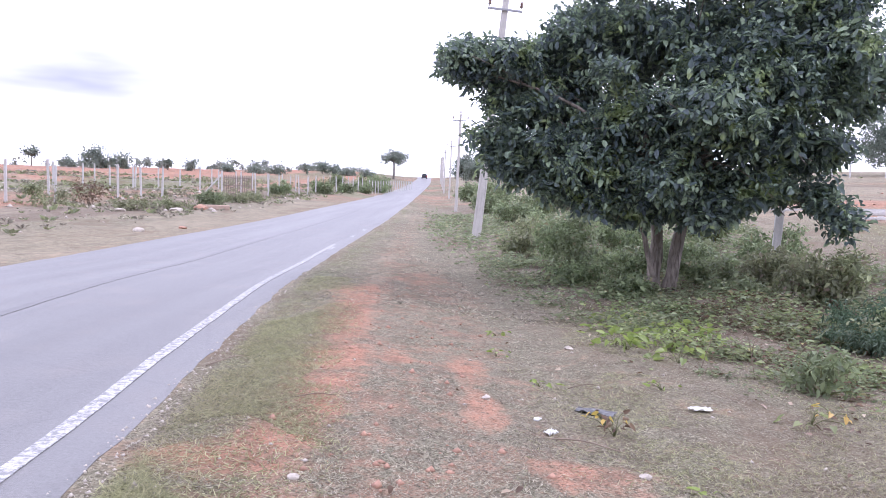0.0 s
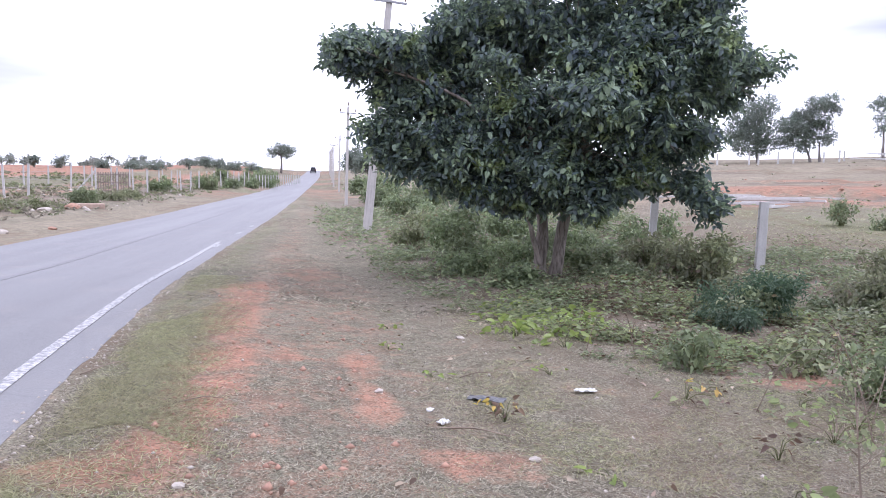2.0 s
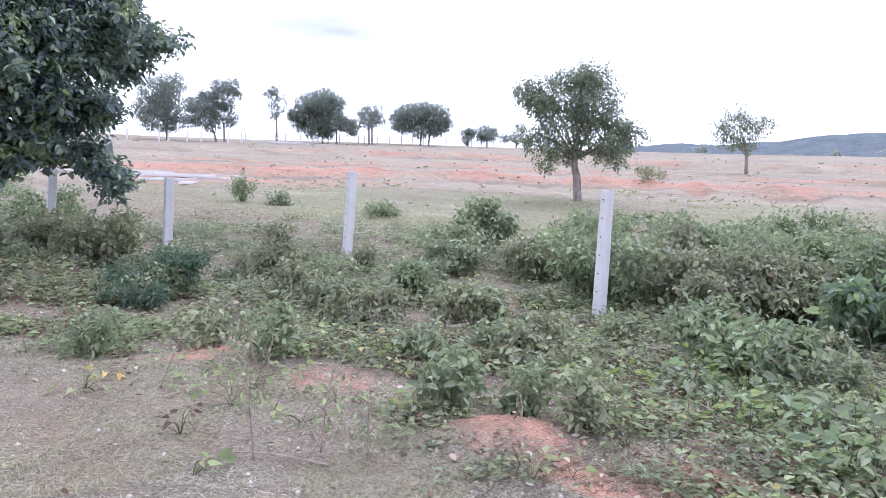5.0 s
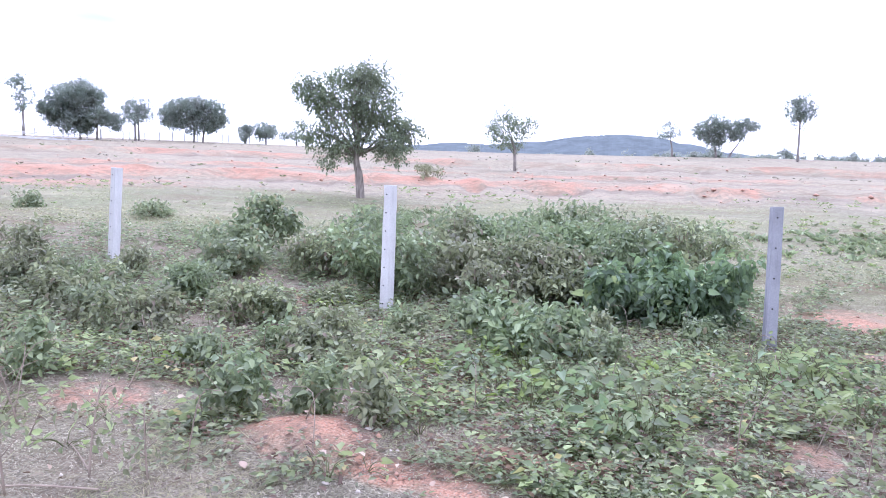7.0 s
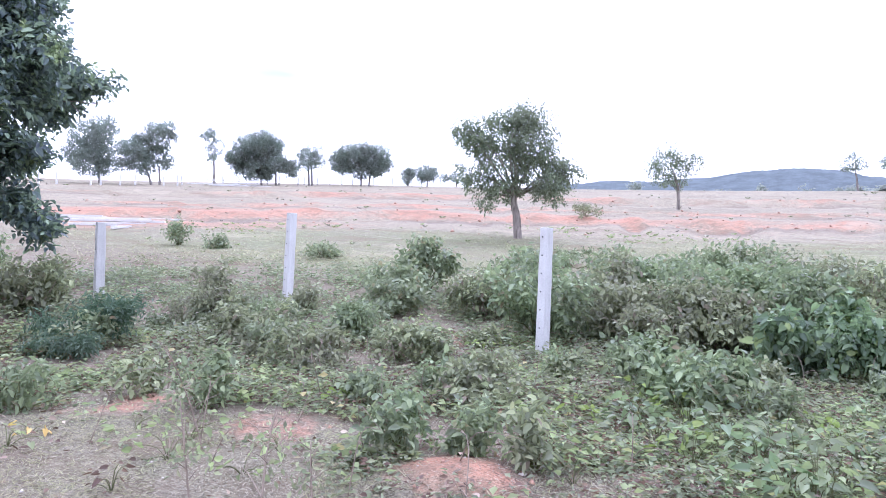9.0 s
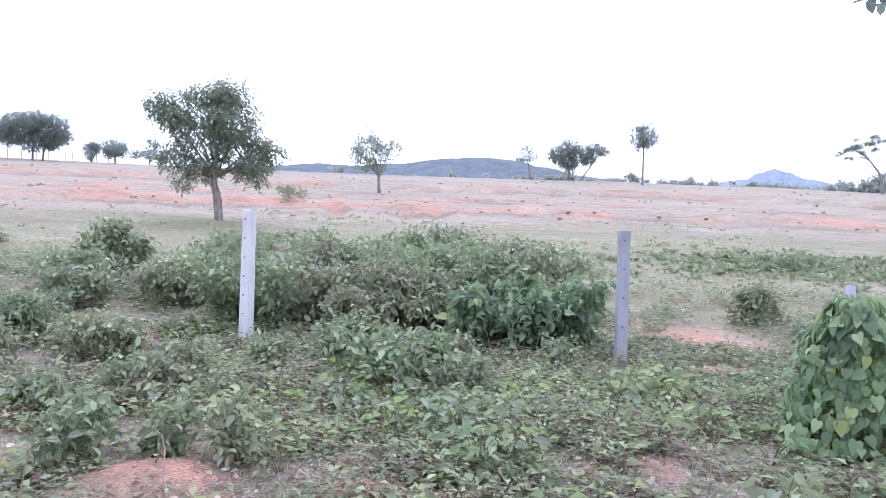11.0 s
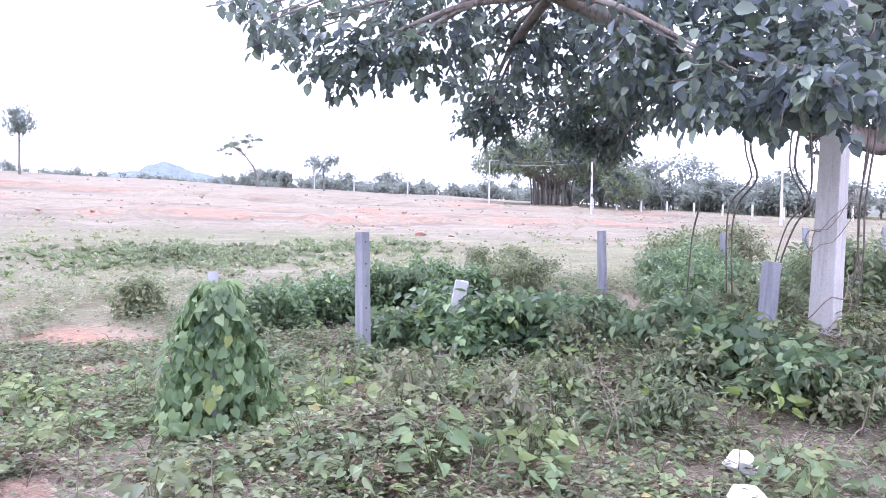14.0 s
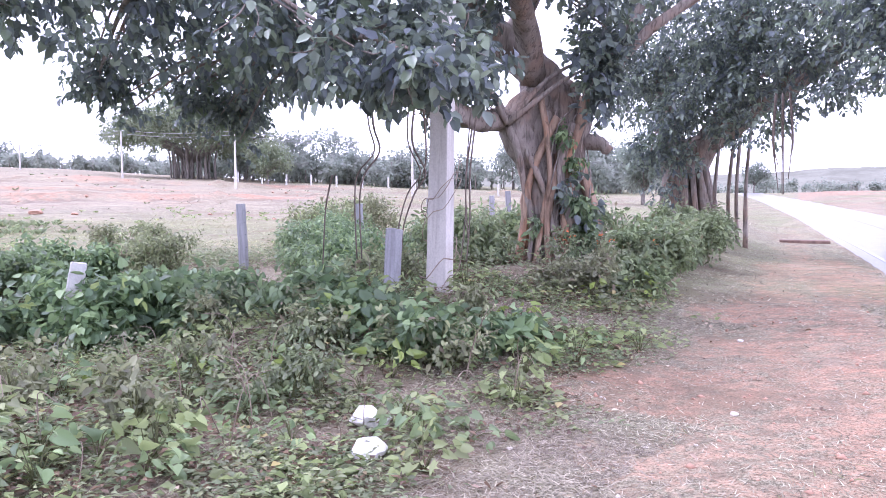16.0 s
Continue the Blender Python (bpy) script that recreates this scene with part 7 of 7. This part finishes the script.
def in_field(x, y):
    return sstep(11, 15, x) * (0.06 + 0.94 * (noise.noise(Vector((x * 0.16, y * 0.16, 40.0))) > 0.22))


def far_side(x, y):
    return sstep(2.0, 5.0, road_edge(y) - ROAD_W - x) * (0.25 + 0.75 * (noise.noise(Vector((x * 0.12, y * 0.12, 50.0))) > -0.05))


def field_patch(x, y):
    return math.exp(-((x - 18.8) / 2.0) ** 2 - ((y + 4.6) / 2.6) ** 2) + 0.5 * math.exp(-((x - 20.5) / 1.6) ** 2 - ((y + 10.5) / 2.4) ** 2)


tufts("field_patch", 950, 14, 26, 88, 130, 0.15, L_WEED, "low patch of green weeds in the pale field", field_patch, 12)
tufts("field_tufts", 260, 16, 100, 26, 160, 0.10, L_DULL, "scattered olive tufts of weed in the dry field", in_field)
tufts("field_green_tufts", 1100, 13, 34, 30, 155, 0.075, L_PALE, "scattered green tufts of weed in the field", in_field)
tufts("field_dry_tufts", 300, 22, 100, 26, 160, 0.09, L_STRAW, "scattered dry straw tufts in the field", in_field)
tufts("west_scrub", 1800, 20, 110, -40, -4, 0.17, L_DULL, "low olive scrub on the land across the road", far_side)
tufts("west_dry_scrub", 1100, 20, 110, -40, -4, 0.14, L_STRAW, "low dry scrub on the land across the road", far_side)
tufts("west_straw", 1000, 18, 60, -42, -5, 0.14, L_STRAW, "dry straw tufts across the road", far_side)


def clods(name, n, dmin, dmax, b0, b1, size, mat, label, ok):
    """Lumps of soil and small stones, too many to count."""
    feet = []
    while len(feet) < n:
        d, b = dmin + (dmax - dmin) * rng.random() ** 1.2, radians(b0 + (b1 - b0) * rng.random())
        x, y = d * math.sin(b), d * math.cos(b)
        if rng.random() < ok(x, y):
            feet.append((x, y, soil_z(x, y)))
    f = np.array(feet)
    base = np.array([(1, 0, 0), (0, 1, 0), (-1, 0, 0), (0, -1, 0), (0.1, 0.1, 0.8), (0, 0, -0.4)], float)
    sz = size * (0.3 + rng.random((n, 1, 1)) ** 3 * 1.7)
    v = f[:, None] + base[None] * sz * (0.6 + 0.8 * rng.random((n, 6, 1)))
    tri = np.array([(0, 1, 4), (1, 2, 4), (2, 3, 4), (3, 0, 4), (1, 0, 5), (2, 1, 5), (3, 2, 5), (0, 3, 5)])
    faces = (np.arange(n)[:, None, None] * 6 + tri[None]).reshape(-1, 3)
    tagged(new(name, raw_mesh(name, v.reshape(-1, 3), faces, mat)), label, "stones", kind="stuff")




def on_bank(x, y):
    d, b = math.hypot(x, y), math.degrees(math.atan2(x, y))
    s = d + wobble(b)
    return max(math.exp(-((s - at_d + 0.3) / 1.1) ** 2) for at_d in (37.0, 47.0, 66.0)) + 0.02


clods("field_clods", 700, 28, 74, 26, 158, 0.075, M_RED_STONE, "lumps of red earth along the low banks of the field", on_bank)
clods("west_rubble", 420, 18, 60, -42, -6, 0.11, M_STONE, "pale rubble and stones across the road", far_side)
clods("verge_gravel", 1100, 3.2, 13, -28, 184, 0.011, M_STONE, "small pale gravel on the verge", lambda x, y: 1.0 * (x > road_edge(y) + 0.05))
clods("edge_gravel", 500, 3.2, 14, -42, 4, 0.010, M_STONE, "pale gravel along the broken asphalt edge", lambda x, y: 1.0 * (-0.06 < x - road_edge(y) < 0.12))
clods("verge_clods", 700, 3.2, 12, -20, 184, 0.016, M_RED_STONE, "crumbs of red soil on the verge", lambda x, y: 1.0 * (soils(x, y)[0] > 0.3))


def blades(name, n, dmin, dmax, b0, b1, size, width, mat, label, ok, lie=0.55):
    """Short grass blades, too many to count."""
    feet = []
    while len(feet) < n:
        d, b = dmin + (dmax - dmin) * rng.random() ** 1.3, radians(b0 + (b1 - b0) * rng.random())
        x, y = d * math.sin(b), d * math.cos(b)
        if rng.random() < ok(x, y):
            feet.append((x, y, soil_z(x, y)))
    f = np.array(feet)
    az = rng.random(n) * 6.283
    along = np.stack([np.cos(az) * lie, np.sin(az) * lie, 0.15 + 0.6 * rng.random(n)], 1)
    ln = size * (0.5 + rng.random(n))
    face = np.stack([-np.cos(az) * 0.5, -np.sin(az) * 0.5, np.ones(n)], 1) + rng.normal(size=(n, 3)) * 0.4
    tagged(new(name, leaf_mesh(name, f, along, face, ln, width, mat, LEAF_BLADE)), label, "grass", kind="stuff")


def dry_here(x, y):
    e = road_edge(y)
    if x < e + 0.05:
        return 0.0
    red = soils(x, y)[0]
    return (1.0 if red < 0.38 else 0.12) * (0.35 + 0.65 * (noise.noise(Vector((x * 1.4, y * 1.4, 20.0))) > -0.2)) * sstep(weed_edge(y) + 2.5, weed_edge(y) + 0.5, x)


def green_here(x, y):
    off = x - road_edge(y)
    return sstep(0.1, 0.3, off) * sstep(1.25, 0.45, off) * (0.15 + 0.85 * (noise.noise(Vector((x * 0.9, y * 0.7, 33.0))) > -0.1)) * sstep(-3, 2, y)


blades("dry_grass", 100000, 3.2, 9.5, -26, 40, 0.031, 0.0048, L_STRAW, "short dry straw-coloured grass on the verge", dry_here, 1.1)
blades("dry_grass_east", 42000, 3.2, 8, 40, 85, 0.032, 0.0048, L_STRAW, "short dry grass between the weeds", dry_here, 1.1)
blades("dry_grass_south", 40000, 3.6, 11, 145, 186, 0.050, 0.008, L_STRAW, "short dry grass beside the worn path", dry_here, 1.1)
blades("dry_grass_far", 24000, 9, 32, -12, 182, 0.07, 0.013, L_STRAW, "short dry grass along the verge", dry_here, 0.9)
blades("shoulder_grass", 30000, 3.2, 12, -5, 75, 0.038, 0.006, L_GRASS, "sparse short green grass in the dry verge", lambda x, y: 0.8 * sstep(0.2, 1.2, x) * dry_here(x, y) * (noise.noise(Vector((x * 0.8, y * 0.8, 61.0))) > -0.05), 0.8)
blades("verge_grass", 32000, 3.2, 12, -40, 8, 0.045, 0.006, L_GRASS, "short green grass beside the asphalt", green_here, 0.8)
blades("weed_grass", 22000, 4, 13, 12, 165, 0.10, 0.006, L_GRASS, "tufts of grass among the weeds", lambda x, y: cover(x, y) * 0.8, 0.5)
blades("litter_straw", 16000, 4.0, 9.5, 60, 172, 0.06, 0.008, L_BROWN, "dry brown stalks and litter between the weeds", lambda x, y: sstep(weed_edge(y) - 0.3, weed_edge(y) + 0.3, x) * (1 - 0.8 * cover(x, y)), 1.1)
blades("litter_pale", 12000, 4.0, 9.5, 60, 172, 0.06, 0.007, L_STRAW, "pale dry stalks between the weeds", lambda x, y: sstep(weed_edge(y) - 0.3, weed_edge(y) + 0.3, x) * (1 - 0.8 * cover(x, y)), 1.1)
blades("field_grass", 30000, 12, 34, 25, 160, 0.09, 0.02, L_GRASS, "thin green grass in the field", lambda x, y: (0.2 + 0.8 * (noise.noise(Vector((x * 0.35, y * 0.35, 7.7))) > 0.0)) * sstep(33, 22, math.hypot(x, y)) * sstep(9, 12, x), 0.7)



def fallen(name, n, mat, label, size, ok):
    """Curled dead leaves lying about, too many to count."""
    feet = []
    while len(feet) < n:
        d, b = 3.2 + 6.5 * rng.random(), radians(-12 + 190 * rng.random())
        x, y = d * math.sin(b), d * math.cos(b)
        if rng.random() < ok(x, y):
            feet.append((x, y, soil_z(x, y) + 0.012 + 0.03 * rng.random()))
    az = rng.random(n) * 6.283
    ln = size * (0.5 + 0.8 * rng.random(n))
    me = leaf_mesh(name, np.array(feet), np.stack([np.cos(az), np.sin(az), 0.25 * rng.normal(size=n)], 1), np.array([0, 0, 1.0]) + rng.normal(size=(n, 3)) * 0.45, ln, ln * 0.6, mat, LEAF_OVAL)
    tagged(new(name, me), label, "dead leaves", kind="stuff")


def weedy(x, y):
    e = weed_edge(y)
    return (0.12 + 0.88 * sstep(e - 0.9, e + 0.3, x)) * (x > road_edge(y) + 0.8)


L_DEAD = leaf_mat("dead_leaf", (0.16, 0.11, 0.075), (0.36, 0.28, 0.20), (0.58, 0.49, 0.37), None, 0.8, 0.15, 0.2)
fallen("fallen_leaves", 620, L_DEAD, "pale dead leaves fallen among the weeds", 0.055, weedy)
fallen("brown_leaves", 520, L_BROWN, "dark brown dead leaves fallen among the weeds", 0.055, weedy)

# ---- litter, stones and twigs ----
for i, (x, y, s, mat, lab) in enumerate([(1.12, 7.42, 0.13, M_STONE, "pale flat stone on the grass"), (0.5, 4.91, 0.085, M_WHITE_STONE, "pale stone chip on the grass"), (0.17, 5.27, 0.11, M_STONE, "pale flat stone on bare soil"), (0.99, 3.99, 0.10, M_STONE, "pale reddish stone on the ground"), (0.09, 6.55, 0.06, M_STONE, "small pale pebble on the ground"),
                                         (-0.85, 3.42, 0.09, M_STONE, "pale stone by the worn path"), (3.35, 2.05, 0.07, M_STONE, "small pale pebble on the ground"), (4.1, 2.2, 0.08, M_STONE, "small pale stone on red soil"), (3.1, 3.0, 0.06, M_STONE, "small pale pebble on the ground"), (4.48, -2.38, 0.11, M_RED_STONE, "reddish stone on a low mound"), (8.4, -1.3, 0.16, M_STONE, "pale flat stone in the gap"),
                                         (8.7, -1.75, 0.14, M_STONE, "pale stone in the gap of the weeds"), (2.0, -4.2, 0.07, M_STONE, "small pale pebble on the ground"), (1.26, -8.2, 0.10, M_WHITE_STONE, "pale stone on the worn path"), (0.9, -5.4, 0.09, M_STONE, "pale stone on the worn path"), (4.0, 5.1, 0.08, M_WHITE_STONE, "pale stone chip among weeds"), (3.2, 4.81, 0.06, M_STONE, "small pale stone among weeds"),
                                         (-9.2, 21.5, 0.4, M_STONE, "rough pale stone on the far verge"), (-8.6, 23.5, 0.3, M_RED_STONE, "rough reddish stone on the far verge"), (-12.3, 33.0, 0.6, M_STONE, "pale rubble stone on the bank"), (-13.6, 30.2, 0.5, M_STONE, "pale rubble stone on the bank"), (-11.9, 35.0, 0.8, M_RED_STONE, "reddish rubble block on the bank"),
                                         (24.75, -15.06, 0.55, M_RED_STONE, "lump of red earth in the field"), (23.9, -15.9, 0.3, M_RED_STONE, "lump of red earth in the field"), (5.1, 0.55, 0.1, M_RED_STONE, "reddish clod of dry soil"), (5.0, 0.1, 0.12, M_RED_STONE, "reddish clod of dry soil")]):
    z = soil_z(x, y)
    s *= 0.75 if s < 0.2 else 1.0
    me_bm = stone_bm(s, s * 0.75, s * 0.42, i * 1.3)
    bmesh.ops.translate(me_bm, verts=me_bm.verts, vec=(0, 0, s * 0.10))
    me = bpy.data.meshes.new("stone")
    me_bm.to_mesh(me)
    me_bm.free()
    me.materials.append(mat)
    ob = tagged(new("stone", me), lab, "stone")
    ob.matrix_world = pose(x, y, z, 0, 0, i * 47)
for i, (x, y, sx, sy, sz, up) in enumerate([(2.98, -4.12, 0.26, 0.19, 0.15, 0.07), (2.68, -3.68, 0.22, 0.16, 0.14, 0.06)]):
    b = stone_bm(sx, sy, sz, 5 + i * 3, 0.3)
    bmesh.ops.translate(b, verts=b.verts, vec=(0, 0, up))
    me = bpy.data.meshes.new("white_stone")
    b.to_mesh(me)
    b.free()
    me.materials.append(M_WHITE_STONE)
    tagged(new("white_stone", me), "whitewashed broken stone lying in the weeds", "stone").matrix_world = pose(x, y, soil_z(x, y), 0, 0, 30 * i)
b = box_bm(1.2, 0.5, 0.26, 0, 0, 0.1, 0.06)
me = bpy.data.meshes.new("stone_slab")
b.to_mesh(me)
b.free()
me.materials.append(plain_mat("tan_stone", (0.44, 0.33, 0.26), 0.9, 0.25, 9))
tagged(new("stone_slab", me), "tan stone slab lying on the far verge", "stone slab").matrix_world = pose(-11.4, 35.9, soil_z(-11.4, 35.9), 0, 0, 20)


def scrap(name, x, y, sx, sy, turn, mat, label):
    """A crumpled sheet lying on the ground."""
    bm = bmesh.new()
    bmesh.ops.create_grid(bm, x_segments=9, y_segments=6, size=0.5)
    bmesh.ops.solidify(bm, geom=bm.faces[:], thickness=0.004)
    for v in bm.verts:
        v.co = Vector((v.co.x * sx, v.co.y * sy, v.co.z + 0.012 + 0.025 * noise.noise(Vector((v.co.x * 5 + x, v.co.y * 5, 0)))))
    me = bpy.data.meshes.new(name)
    bm.to_mesh(me)
    bm.free()
    me.materials.append(mat)
    tagged(new(name, me), label, "litter").matrix_world = pose(x, y, soil_z(x, y) + 0.012, 0, 0, turn)


scrap("foil_wrapper", 0.95, 5.2, 0.28, 0.10, -28, M_FOIL, "crumpled silver foil wrapper on the grass")
scrap("paper_scrap", 1.77, 5.4, 0.17, 0.06, 0, M_PAPER, "scrap of white paper on the grass")
scrap("paper_scrap", 0.55, 4.62, 0.08, 0.06, 40, M_PAPER, "scrap of white paper on the grass")
for i, (x, y, ln, turn, r) in enumerate([(-1.81, 5.56, 0.42, 62, 0.006), (0.7, 4.45, 0.5, -25, 0.007), (1.0, 5.9, 0.3, 20, 0.005), (-1.0, 4.75, 0.3, 15, 0.004), (2.6, 3.3, 0.7, 120, 0.006), (3.1, 3.5, 0.6, 60, 0.005), (4.2, -3.1, 0.6, 10, 0.006), (2.2, -5.4, 0.5, 70, 0.005), (3.6, -4.6, 0.6, -40, 0.006)]):
    z = soil_z(x, y)
    a = radians(turn)
    t = Tubes().add([(-ln / 2 * math.cos(a), -ln / 2 * math.sin(a), 0.012), (0.02, 0.03, 0.03), (ln / 2 * math.cos(a), ln / 2 * math.sin(a), 0.015)], r, r * 0.5, 5, 3)
    tagged(new("twig", t.mesh("twig", M_TWIG)), "dry grey-brown twig on the ground", "twig").matrix_world = pose(x, y, z)
# bare dry saplings in the foreground
for i, (x, y, h) in enumerate([(2.55, 3.35, 0.6), (2.9, 3.2, 0.5), (3.3, 4.2, 0.75), (3.0, 2.9, 0.35), (4.5, -3.6, 0.6), (2.9, -5.3, 0.6), (3.9, -4.0, 0.5)]):
    z = soil_z(x, y)
    root = thing("bare_sapling", x, y, z, "thin leggy weed with bare stems and few leaves", "plant")
    t = Tubes()
    lx = 0.25 * math.sin(i * 2.2)
    t.add([(0, 0, -0.03), (lx * 0.4, 0.05, h * 0.5), (lx, 0.1, h)], 0.007, 0.003, 5, 4)
    for j in range(6):
        k = 0.3 + 0.11 * j
        a = j * 2.4 + i
        t.add([(lx * k, 0.1 * k, h * k), (lx * k + 0.1 * math.cos(a), 0.1 * k + 0.1 * math.sin(a), h * k + 0.08), (lx * k + 0.2 * math.cos(a), 0.1 * k + 0.2 * math.sin(a), h * k + 0.12)], 0.003, 0.0015, 4, 2)
    tagged(child("stalk", t.mesh("stem", M_TWIG), root), kind="stuff")
    foliage("foliage", [(lx, 0.1, h, 0.12), (lx * 0.6, 0.05, h * 0.6, 0.18)], 18, 4, 0.045, 0.5, L_DULL, root, gaps=-1)

# dry stems that arch out of the weeds
arch = Tubes()
for x, y in scatter(190, 2.2, 9.0, -8.0, 7.5, lambda x, y: x > weed_edge(y) - 0.1 and 4.1 < math.hypot(x, y) < 10):
    z = soil_z(x, y)
    a, h, w = rng.random() * 6.283, 0.15 + 0.4 * rng.random(), 0.15 + 0.4 * rng.random()
    arch.add([(x, y, z - 0.03), (x + 0.4 * w * math.cos(a), y + 0.4 * w * math.sin(a), z + 0.8 * h), (x + w * math.cos(a + 0.4), y + w * math.sin(a + 0.4), z + h * (0.5 + 0.5 * rng.random()))], 0.005, 0.002, 3, 4)
tagged(new("dry_stems", arch.mesh("dry_stems", M_TWIG)), "thin dry stems arching out of the weeds", "dry stems", kind="stuff")

# culvert by the bend
b = box_bm(1.3, 0.3, 0.24, 0, 0, 0.0, 0.03)
me = bpy.data.meshes.new("culvert_wall")
b.to_mesh(me)
b.free()
me.materials.append(plain_mat("dark_masonry", (0.19, 0.125, 0.10), 0.9, 0.35, 9))
tagged(new("culvert_wall", me), "low dark stone culvert wall beside the road", "culvert").matrix_world = pose(1.75, -23.6, soil_z(1.75, -23.6) - 0.03, 0, 0, 10)
